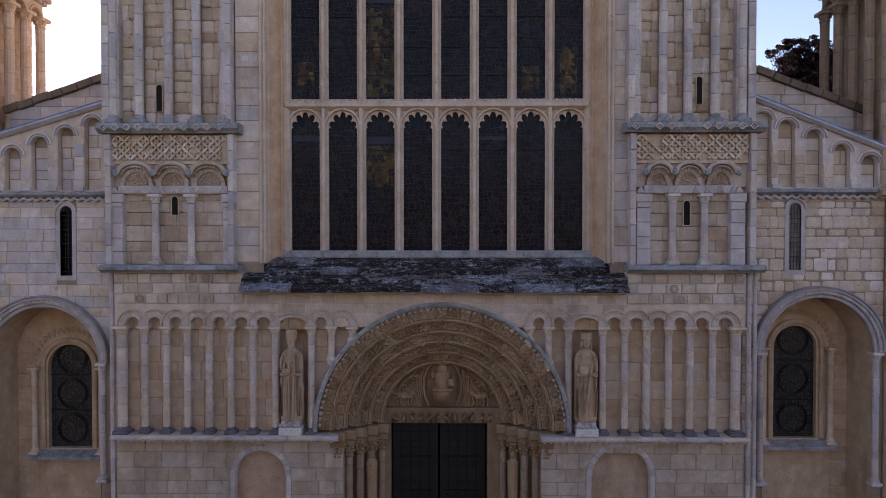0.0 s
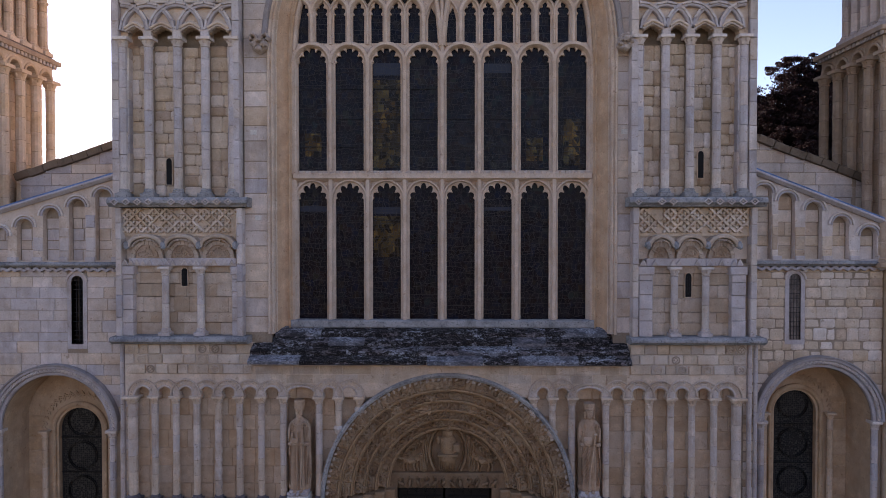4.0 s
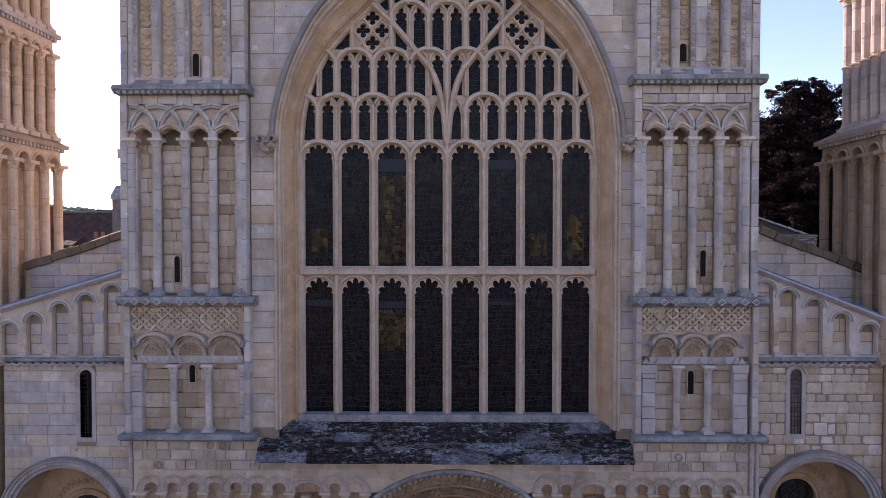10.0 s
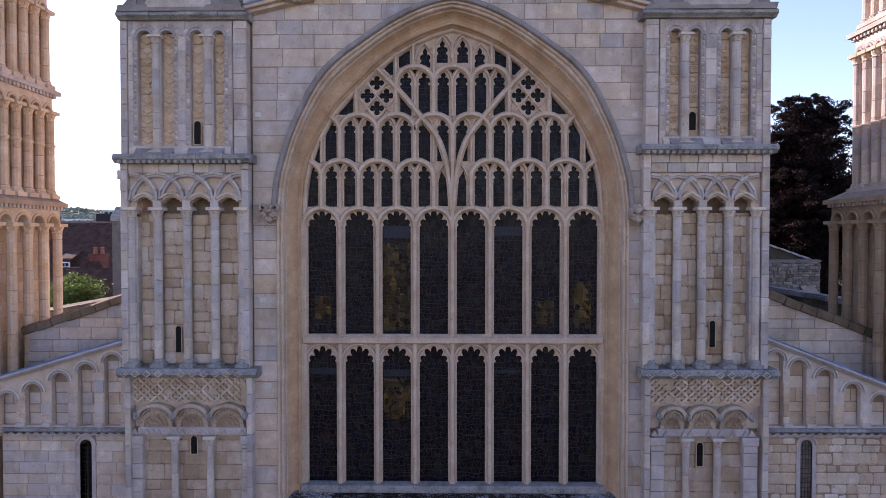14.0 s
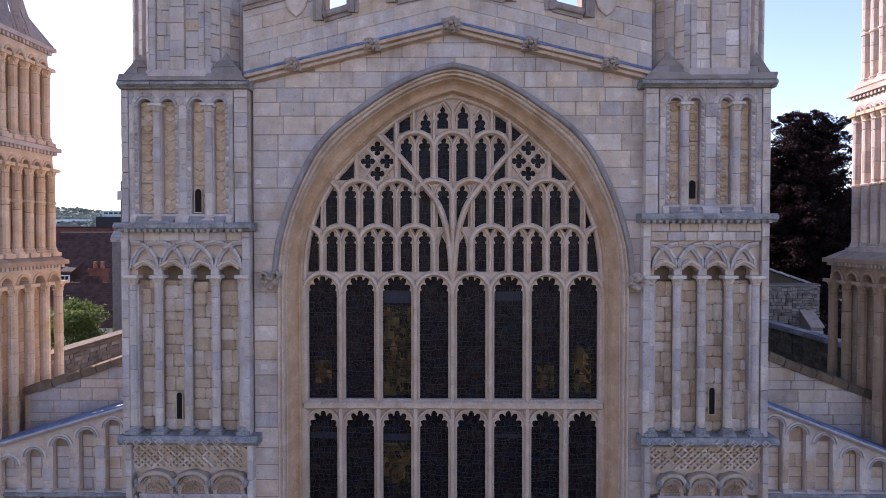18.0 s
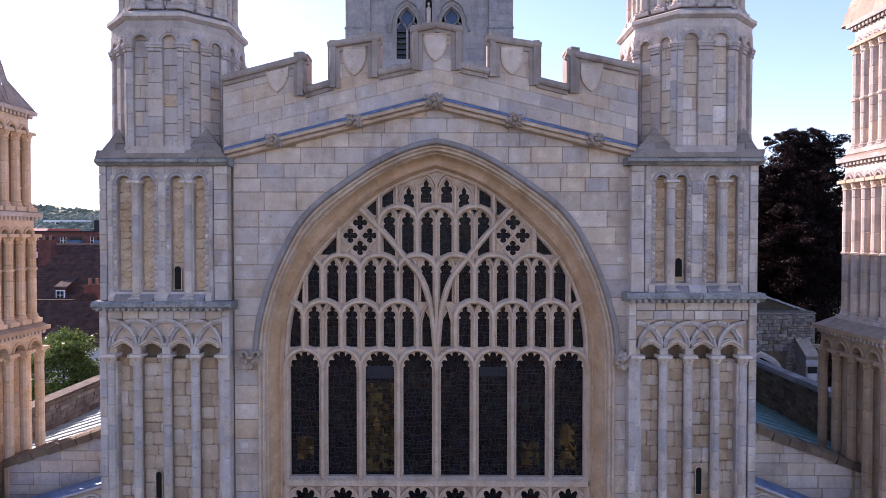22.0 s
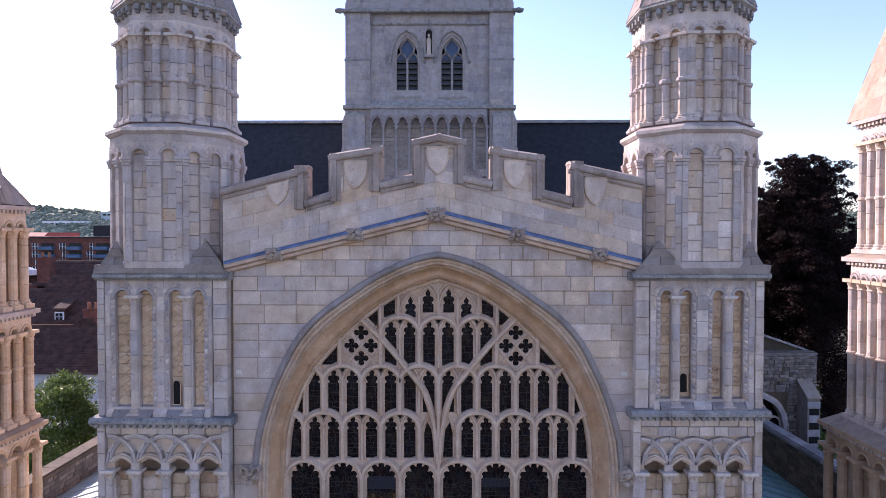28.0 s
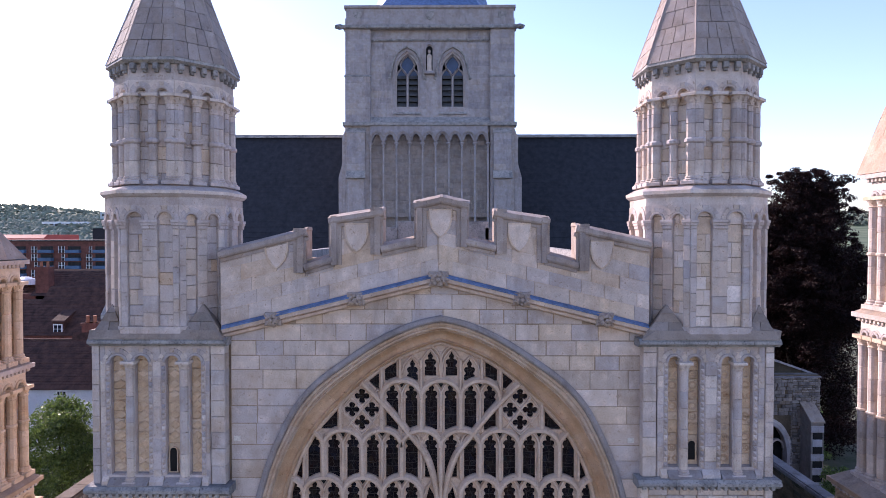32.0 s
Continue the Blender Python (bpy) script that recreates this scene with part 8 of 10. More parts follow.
            sweep(bm, [(ac + (r - 0.03) * math.cos(t0), az + (r - 0.03) * math.sin(t0)), (ac + (r + 0.03) * math.cos(tm), az + (r + 0.03) * math.sin(tm)), (ac + (r - 0.03) * math.cos(t1), az + (r - 0.03) * math.sin(t1))], [(-0.012, 0.62), (-0.012, 0.585), (0.012, 0.585), (0.012, 0.62)])
    built("zigzag", M_DRESS, ai, zig, kind="stuff")
    built("hood_mould", M_DRESS, ai, lambda bm: ring(bm, ac, az, ar - 0.045, ar + 0.015, 0.57, 0.8, 0, 180, 40))
    built("lead_cover", M_HOOD, ai, lambda bm: ring(bm, ac, az, ar + 0.015, ar + 0.05, 0.55, 0.8, 8, 172, 40), "dark lead strip over the hood")
    # the slit and its grille
    w = slit_x[1] - slit_x[0]
    sl_ob = built("slit_surround", M_DRESS, ai, lambda bm: [plate(bm, slot(slit_x[0] - 0.085, slit_x[1] + 0.085, slit_x[2] - 0.10, slit_x[3] - 0.1, 8), [slo], 0.694, 0.95), ring(bm, (slit_x[0] + slit_x[1]) / 2, slit_x[3] - 0.1, w / 2 + 0.06, w / 2 + 0.11, 0.66, 0.8, 0, 180, 14)])
    # North slit: a near-black sheet stands for its unlit depth.
    built("slit_window", M_DARK if s < 0 else M_LEADED, sl_ob, lambda bm: box(bm, slit_x[0] - 0.05, slit_x[1] + 0.05, 0.985 if s < 0 else 0.745, 1.02, slit_x[2] - 0.05, slit_x[3] + 0.05))

    gy = 0.78 if s < 0 else 0.732

    def lattice(bm):
        for k in range(1, 4):
            box(bm, slit_x[0] + w * k / 4 - 0.004, slit_x[0] + w * k / 4 + 0.004, gy, gy + 0.01, slit_x[2], slit_x[3] - 0.02)
        z = slit_x[2] + 0.08
        while z < slit_x[3] - 0.05:
            box(bm, slit_x[0], slit_x[1], gy - 0.01, gy - 0.002, z, z + 0.009)
            z += 0.10
    built("iron_grille", M_LEADLINE, sl_ob, lattice)
    # string course with a zigzag, blind arcade, sloping parapet
    ledge(ai, "string_course", xa, xb, 0.52, 0.9, str_z - 0.03, str_z + 0.09, seed=6)

    def wave(bm):
        n = round((xb - xa) / 0.09)
        sweep(bm, [(xa + (xb - xa) * i / n, str_z - 0.075 + (0.025 if i % 2 else -0.025)) for i in range(n + 1)], [(-0.03, 0.72), (-0.03, 0.60), (0.03, 0.60), (0.03, 0.72)])
    built("zigzag", M_DRESS, ai, wave)
    bm = bmesh.new()
    holes = []
    for c, zt in bl:
        a, b = c - 0.175, c + 0.175
        if a > xa + 0.03 and b < xb - 0.02:
            holes.append(slot(a, b, str_z + 0.12, zt - 0.175, 10))
    plate(bm, [(xa, str_z + 0.08), (xb, str_z + 0.08), (xb, sl(xb)), (xa, sl(xa))], holes, 0.60, 0.73)
    under(finish("blind_arcade", bm, M_ASHJ), ai)

    def ups(z):
        return [(c - 0.175, c + 0.175) for c, zt in bl if z < zt and c - 0.2 > xa and c + 0.2 < xb]
    bm = bmesh.new()
    plate(bm, [(xa, str_z), (xb, str_z), (xb, sl(xb) - 0.02), (xa, sl(xa) - 0.02)], [], 0.745, 1.1)
    under(finish("arcade_backing", bm, M_MORTAR), ai)
    ashlar(ai, M_RUBO if s > 0 else M_ASH, M_ASHJ, str_z + 0.1, 9.75, 0.25, ups, 0.735, (0.2, 0.4), depth=0.02, seed=54, name="panel_stone")
    ashlar(ai, M_RUBO if s > 0 else M_ASH, M_ASHJ, str_z + 0.1, 9.6, 0.26, lambda z: [(a + 0.18, b - 0.18) for (a, za), (b, zb) in zip(bl, bl[1:]) if z < min(za, zb) - 0.26], 0.585, (0.3, 0.4), depth=0.03, seed=55, name="pier_stone")
    for c, zt in bl:
        if c - 0.2 > xa and c + 0.2 < xb:
            def head(bm, c=c, zt=zt):
                ring(bm, c, zt - 0.175, 0.18, 0.22, 0.57, 0.65, 0, 180, 14)
                ring(bm, c, zt - 0.175, 0.235, 0.275, 0.56, 0.65, 0, 180, 14)
            built("arch", M_DRESS, ai, head)
        put("pier_base", 0, lambda bm: box(bm, -0.10, 0.10, 0.55, 0.65, 0, 0.10, 0.012), M_DRESS, ai, (c + 0.28, 0, str_z + 0.09))

    def cope(bm):
        sweep(bm, [(xa, sl(xa)), (xb, sl(xb))], [(0.06, 0.8), (0.06, 0.54), (0.0, 0.48), (-0.04, 0.50), (-0.05, 1.1), (0.06, 1.1)])
    built("coping", M_DRESS, ai, cope)
    built("lead_capping", M_LEAD, ai, lambda bm: sweep(bm, [(xa, sl(xa) + 0.05), (xb, sl(xb) + 0.05)], [(0.01, 1.15), (0.01, 0.50), (-0.025, 0.50), (-0.03, 1.15)]), "blue lead capping")
    # the wall behind, with its own rough coping
    if s < 0:
        t0, t1 = (-9.85, 10.02), (-6.8, 11.02)
    else:
        t0, t1 = (6.4, 11.15), (9.6, 9.95)
    bz = lambda x: t0[1] + (t1[1] - t0[1]) * (x - t0[0]) / (t1[0] - t0[0])
    bm = bmesh.new()
    plate(bm, [(t0[0], 8), (t1[0], 8), t1, t0], [], 1.612, 1.95)
    under(finish("gable_backing", bm, M_MORTAR), ai)

    def back_free(z):
        if z > max(t0[1], t1[1]) - 0.02:
            return []
        x = t0[0] + (z - t0[1]) * (t1[0] - t0[0]) / (t1[1] - t0[1])
        x = min(max(x, t0[0]), t1[0])
        return [(x, t1[0])] if t1[1] > t0[1] else [(t0[0], x)]
    ashlar(ai, M_ASH, M_ASHJ, 8.8, 11.1, 0.27, back_free, 1.60, (0.5, 0.9), seed=57, name="gable_stone")

    def rough(bm):
        n = 9
        for i in range(n):
            a = t0[0] + (t1[0] - t0[0]) * i / n
            b = t0[0] + (t1[0] - t0[0]) * (i + 1) / n
            d = random.Random(i).uniform(-0.015, 0.015)
            sweep(bm, [(a + 0.01, bz(a) + d), (b - 0.01, bz(b) + d)], [(0.10, 1.62), (0.09, 1.50), (-0.06, 1.50), (-0.10, 1.6), (-0.10, 2.0), (0.10, 2.0)])
    built("gable_coping", M_MOSS, ai, rough)
    return ai


aisle(-1)
aisle(1)

# ---- outer corner turrets ----
def outer(side):
    rnd = random.Random(90 + side)
    if side < 0:
        fx, levels, spire = -9.72, [(8.0, 12.86, 0.0), (13.10, 15.60, 0.10), (15.78, 18.05, 0.16)], 18.1
        apex, lab = 22.3, "golden stone corner turret, bounced light in its tint, with latticed arcades and a pyramid spire"
    else:
        fx, levels, spire = 9.22, [(8.0, 12.92, 0.0), (13.22, 16.86, 0.34), (17.10, 20.0, 0.46)], 20.05
        apex, lab = 24.3, "pale stone corner turret with tiers of shafts and a pyramid spire"
    ot = thing("corner_turret", lab, "turret", "structure", "corner turrets", (fx + side * 1.3, 1.7, 0))
    out = fx + side * 2.5
    y0, y1 = 0.55, 2.85
    built("core", M_WARM, ot, lambda bm: [box(bm, *sorted((fx + side * 0.19, out)), y0, y1, 0, 8.0)])
    for li, (za, zb, inset) in enumerate(levels):
        f, deep = fx + side * inset, 0.32 if li == 0 else 0.17
        ya, yb = y0 + inset * 0.6, y1 - inset * 0.9
        built("stage", M_MORTAR, ot, lambda bm: box(bm, *sorted((f + side * (deep + 0.03), out - side * inset)), ya + 0.12, yb - 0.12, za - 0.3, zb + 0.3))

        def back(bm):
            z = za
            while z < zb - 0.3:
                e = z + rnd.uniform(0.24, 0.36)
                y = ya
                while y < yb:
                    d = min(y + rnd.uniform(0.3, 0.5), yb)
                    b2 = [bm.verts.new(v) for v in ((f + side * deep, y + 0.004, z + 0.004), (f + side * deep, d - 0.004, z + 0.004), (f + side * deep, d - 0.004, e - 0.004), (f + side * deep, y + 0.004, e - 0.004))]
                    bm.faces.new(b2)
                    y = d
                z = e
        built("panel_stones", M_WARM, ot, back, kind="stuff")
        n = 5 if li == 0 else 6
        step = (yb - ya - 0.1) / (n - 1) if li else (yb - ya - 0.1) / (n - 1)
        ys = [yb - 0.06 - step * i for i in range(n)]
        for i, y in enumerate(ys):
            # South lower stage takes darker stone, its shadow put into the colour.
            m2 = M_WARM if side < 0 else (M_CARVED if li == 0 else M_ASHJ)
            r = 0.105 if li == 0 else 0.10
            colonnette(ot, f + side * 0.08, y, za, zb - 0.36, r, m2, 0.24, 0.22, variant=100 + i, top_mat=m2)
            if li and zb - za > 2.4:
                zm = za + (zb - za) * (0.52 if side < 0 else 0.43)
                put("annulet", side, lambda bm: turned(bm, 0, 0, [(-0.04, 0.10), (-0.02, 0.127), (0.02, 0.127), (0.04, 0.10)], 10), m2, ot, (f + side * 0.08, y, zm))
        for i in range(n - 1):
            c, r = (ys[i] + ys[i + 1]) / 2, step / 2

            def arch(bm, r=r):
                ring(bm, 0, 0, r - 0.10, r - 0.04, -0.02, 0.2, 0, 180, 12)
                ring(bm, 0, 0, r - 0.035, r + 0.03, 0.0, 0.2, 0, 180, 12)
                plate(bm, [(-r, 0.34), (-r, 0), (-r + 0.1, 0)] + list(reversed(arc(0, 0, r - 0.1, 0, 180, 10)))[1:-1] + [(r - 0.1, 0), (r, 0), (r, 0.34)], [], 0.015, 0.2)
            put("arch", (side, li, round(r, 3)), arch, M_WARM if side < 0 else (M_CARVED if li == 0 else M_DRESS), ot, (f + side * 0.0, c, zb - 0.36), -90 * side)
        if side < 0 and li == 1:
            for i in range(n - 1):
                c = (ys[i] + ys[i + 1]) / 2

                def mesh_panel(bm):
                    for k in range(22):
                        for s in (-1, 1):
                            h = 0.05
                            z = za + 0.35 + 0.085 * k
                            sweep(bm, [(s * 0.0 - h, z), (0, z + 0.045), (h, z)], [(-0.012, 0.0), (-0.012, 0.05), (0.012, 0.05), (0.012, 0.0)])
                            sweep(bm, [(-h, z + 0.085), (0, z + 0.045), (h, z + 0.085)], [(-0.012, 0.0), (-0.012, 0.05), (0.012, 0.05), (0.012, 0.0)])
                put("lattice_panel", side, mesh_panel, M_WARMO, ot, (f + side * 0.11, c, 0), -90 * side)

        def band(bm):
            box(bm, *sorted((f - side * 0.02, out)), ya - 0.05, yb + 0.06, zb - 0.03, zb + 0.05, 0.01)
            box(bm, *sorted((f - side * 0.10, out)), ya - 0.1, yb + 0.12, zb + 0.05, zb + 0.15, 0.02)
        built("ledge", M_CARVED if li == 0 else M_DRESS, ot, band)

        def corb(bm):
            y = ya
            while y < yb:
                box(bm, *sorted((f - side * 0.06, f + side * 0.1)), y - 0.035, y + 0.035, zb - 0.03, zb + 0.055, 0.008)
                y += 0.13
        built("corbel_table", M_DRESS, ot, corb, kind="stuff")
        if li < 2:
            nf = fx + side * levels[li + 1][2]

            def slope(bm):
                a = [(f - side * 0.08, ya), (f - side * 0.08, yb + 0.1), (out, yb + 0.1), (out, ya)]
                b = [(nf + side * 0.12, ya + 0.2), (nf + side * 0.12, yb - 0.15), (out, yb - 0.15), (out, ya + 0.2)]
                v0 = [bm.verts.new((x, y, zb + 0.14)) for x, y in a]
                v1 = [bm.verts.new((x, y, levels[li + 1][0] + 0.12)) for x, y in b]
                bm.faces.new(v1)
                for k in range(4):
                    bm.faces.new((v0[k], v0[(k + 1) % 4], v1[(k + 1) % 4], v1[k]))
            built("weathering", M_BROACH, ot, slope)

    def pyr(bm):
        f = fx + side * levels[2][2]
        cx, cy, hx, hy = (f + out) / 2, (y0 + y1) / 2, abs(out - f) / 2 + 0.05, (y1 - y0) / 2 - 0.02
        n = 10
        for i in range(n):
            a, b = 1 - i / n, 1 - (i + 1) / n
            z0, z1 = spire + 0.12 + (apex - spire) * i / n, spire + 0.12 + (apex - spire) * (i + 1) / n
            if side < 0:
                lo, hi = ([(cx + hx * g * u, cy + hy * g * v) for u, v in chamfered((0, 0), 1, 0.414)] for g in (a, b))
            else:
                lo, hi = ([(cx + hx * g * u, cy + hy * g * v) for u, v in ((-1, -1), (1, -1), (1, 1), (-1, 1))] for g in (a, b))
            for k in range(len(lo)):
                c = max(1, round(2 * hx * a / 0.35))
                for j in range(c):
                    p = []
                    for t, row, z in ((j / c, lo, z0), ((j + 1) / c, lo, z0), ((j + 1) / c, hi, z1), (j / c, hi, z1)):
                        v = Vector(row[k]).lerp(Vector(row[(k + 1) % len(row)]), t)
                        d = rnd.uniform(-0.008, 0.01)
                        p.append(bm.verts.new((v.x + d, v.y + d, z)))
                    bm.faces.new(p)
        if side < 0:
            for u, w in ((-1, -1), (1, -1), (1, 1), (-1, 1)):
                rows_ = [Vector((cx + u * hx, cy + w * hy, spire + 0.12)), Vector((cx + u * hx, cy + w * hy * 0.40, spire + 0.12)), Vector((cx + u * hx * 0.40, cy + w * hy, spire + 0.12)), Vector((cx + u * hx * 0.60, cy + w * hy * 0.60, spire + 0.92))]
                pv = [bm.verts.new(q) for q in rows_]
                for f3 in ((0, 1, 3), (0, 3, 2), (1, 2, 3)):
                    bm.faces.new([pv[i_] for i_ in f3])
        v = [bm.verts.new((x, y, spire + 0.1)) for x, y in ((cx - hx, cy - hy), (cx + hx, cy - hy), (cx + hx, cy + hy), (cx - hx, cy + hy))]
        bm.faces.new(v)
    built("spire", M_SPIRE if side < 0 else M_SPIRE2, ot, pyr)
    return ot


outer(-1)
outer(1)

# ---- nave, aisles, crossing tower and transept behind the front ----
# Mossy stone, its colour also darkened for the shaded south parapet face.
M_DARKWALL = stone("mossy_shaded_wall", [(0.085, 0.07, 0.045), (0.13, 0.105, 0.07), (0.06, 0.055, 0.04), (0.16, 0.135, 0.095)], island=True, streak=0.7, grain=0.9)
M_LICHENED = stone("lichened_coping", [(0.13, 0.105, 0.075), (0.18, 0.145, 0.11), (0.10, 0.085, 0.065)], streak=0.8, grain=0.9)
nave = thing("nave", "long stone nave with a low lead roof behind the gable", "church nave", "structure", at=(-0.1, 17, 0))
built("clerestory", M_DRESS, nave, lambda bm: [box(bm, -4.7, -4.0, 1.3, 33, 0, 17.7), box(bm, 3.7, 4.4, 1.3, 33, 0, 17.7)])
built("clerestory_parapet", M_COPING, nave, lambda bm: [box(bm, -4.8, -4.5, 2.8, 33, 17.7, 18.25, 0.02), box(bm, 4.2, 4.5, 2.8, 33, 17.7, 18.25, 0.02)])


def lead_roof(bm):
    v = [bm.verts.new(p) for p in ((-4.5, 1.0, 17.6), (-0.1, 1.0, 18.75), (4.2, 1.0, 17.6), (-4.5, 33, 17.6), (-0.1, 33, 18.75), (4.2, 33, 17.6))]
    for f in ((0, 1, 4, 3), (1, 2, 5, 4), (0, 3, 5, 2), (0, 2, 1), (3, 4, 5)):
        bm.faces.new([v[i] for i in f])


built("roof", M_LEADROOF, nave, lead_roof)


def roof_steps(bm):
    for k in range(4):
        box(bm, -2.15 + 0.36 * k, -1.8 + 0.36 * k, 3.0, 3.5, 18.2, 18.66 + 0.15 * k, 0.01)
    box(bm, 1.0, 1.7, 3.0, 3.5, 18.2, 18.95, 0.01)
    box(bm, 0.6, 1.1, 3.0, 3.5, 18.2, 19.1, 0.01)


built("roof_steps", M_COPING, nave, roof_steps, "stepped stone ridge blocks")
for s in (-1, 1):
    ais = thing("aisle_roof", "ribbed pale lead lean-to roof behind a stone parapet" if s < 0 else "ribbed green lead lean-to roof behind a stone parapet", "roof", "structure", "aisle roofs", (s * 9, 17, 0))
    xo = -12.75 if s < 0 else 12.45
    zt = 9.80 if s < 0 else 10.16
    xi = s * 4.4
    zr = lambda x: zt - (0.95 if s < 0 else 1.55) + 0.30 * abs(x - xo)

    def sheet(bm):
        v = [bm.verts.new(p) for p in ((xo, 1.95, zr(xo)), (xi, 1.95, zr(xi)), (xi, 33, zr(xi)), (xo, 33, zr(xo)), (xo, 1.95, 0), (xi, 1.95, 0), (xi, 33, 0), (xo, 33, 0))]
        for f in ((0, 1, 2, 3), (4, 5, 6, 7), (0, 1, 5, 4), (1, 2, 6, 5), (2, 3, 7, 6), (3, 0, 4, 7)):
            bm.faces.new([v[i] for i in f])
    built("sheet", M_LEADPALE if s < 0 else M_LEADGREEN, ais, sheet)
    for k in range(22):
        y = 2.4 + 0.72 * k

        def roll(bm):
            a, b = Vector((xo, 0, zr(xo))), Vector((xi, 0, zr(xi)))
            for p, q in ((a, b),):
                vs = [bm.verts.new((pt.x, dy, pt.z + dz)) for pt in (p, q) for dy, dz in ((-0.04, -0.01), (-0.025, 0.045), (0.025, 0.045), (0.04, -0.01))]
                for f in ((0, 1, 5, 4), (1, 2, 6, 5), (2, 3, 7, 6), (0, 3, 2, 1), (4, 5, 6, 7)):
                    bm.faces.new([vs[i] for i in f])
        put("lead_roll", s, roll, M_LEADPALE if s < 0 else M_LEADGREEN, ais, (0, y, 0))
    w = sorted((xo, xo + s * 0.45))
    built("parapet_wall", M_FLINT if s < 0 else M_DARKWALL, ais, lambda bm: box(bm, w[0], w[1], 2.0, 33, 0, zt - 0.12))

    def parapet_courses(bm):
        rnd = random.Random(s + 4)
        for row in range(10):
            y = 2.0
            while y < 26:
                e = y + rnd.uniform(0.18, 0.5)
                z = zt - 1.65 + 0.15 * row
                j = lambda: rnd.uniform(-0.012, 0.012)
                xx = xo - s * rnd.uniform(0.012, 0.045)
                vs = [bm.verts.new((xx + j() * 0.5, p + j(), q + j())) for p, q in ((y + 0.012, z + 0.012), (e - 0.012, z + 0.012), (e - 0.012, z + 0.14), (y + 0.012, z + 0.14))]
                vb = [bm.verts.new((xo + s * 0.02, v.co.y, v.co.z)) for v in vs]
                bm.faces.new(vs)
                for k in range(4):
                    bm.faces.new((vs[k], vs[(k + 1) % 4], vb[(k + 1) % 4], vb[k]))
                y = e
    built("parapet_stones", M_FLINT if s < 0 else M_DARKWALL, ais, parapet_courses, kind="stuff")
    rnd = random.Random(8 + s)
    y = 2.0
    while y < 30:
        e = y + rnd.uniform(0.9, 1.3)
        a, b = sorted((xo - s * 0.09, xo + s * (0.56 if s < 0 else 0.42)))
        built("coping_stone", M_LICHENED if s < 0 else M_SLABDARK, ais, lambda bm: [box(bm, a, b, y + 0.006, e - 0.006, zt - 0.12, zt, 0.01), box(bm, a + 0.06, b - 0.06, y + 0.006, e - 0.006, zt, zt + 0.045, 0.01)])
        y = e

CY = 33.0
ct = thing("crossing_tower", "square grey stone crossing tower with paired belfry windows", "tower", "structure", at=(-1.2, 39, 0))
built("core", M_CTOWER, ct, lambda bm: [box(bm, -7.18, 4.76, CY + 0.85, CY + 12, 0, 27.35), box(bm, -7.18, -5.45, CY + 0.02, CY + 0.85, 0, 27.3), box(bm, 3.06, 4.76, CY + 0.02, CY + 0.85, 0, 27.3), box(bm, -5.45, 3.06, CY - 0.1, CY + 0.85, 26.0, 26.85), box(bm, -7.1, 4.7, CY + 0.85, CY + 12, 27.3, 34.2)])


BELFRY = (-2.82, 0.40)


def belfry_arch(c, w, top):
    """Outline of a belfry light, from its right foot over the point to its left."""
    return [(c + w, 30.3)] + smooth_curve([(c + w * 0.91, 30.85), (c + w * 0.58, top - 0.42), (c, top)], 4) + smooth_curve([(c, top), (c - w * 0.58, top - 0.42), (c - w * 0.91, 30.85)], 4)[1:] + [(c - w, 30.3)]


def ct_front(bm):
    holes = [[(c - 0.92, 27.85), (c + 0.92, 27.85)] + belfry_arch(c, 0.92, 31.80) for c in BELFRY]
    plate(bm, [(-5.45, 26.9), (3.08, 26.9), (3.08, 33.5), (-5.45, 33.5)], holes, CY + 0.12, CY + 0.6)


built("belfry_wall", M_CTOWER, ct, ct_front)
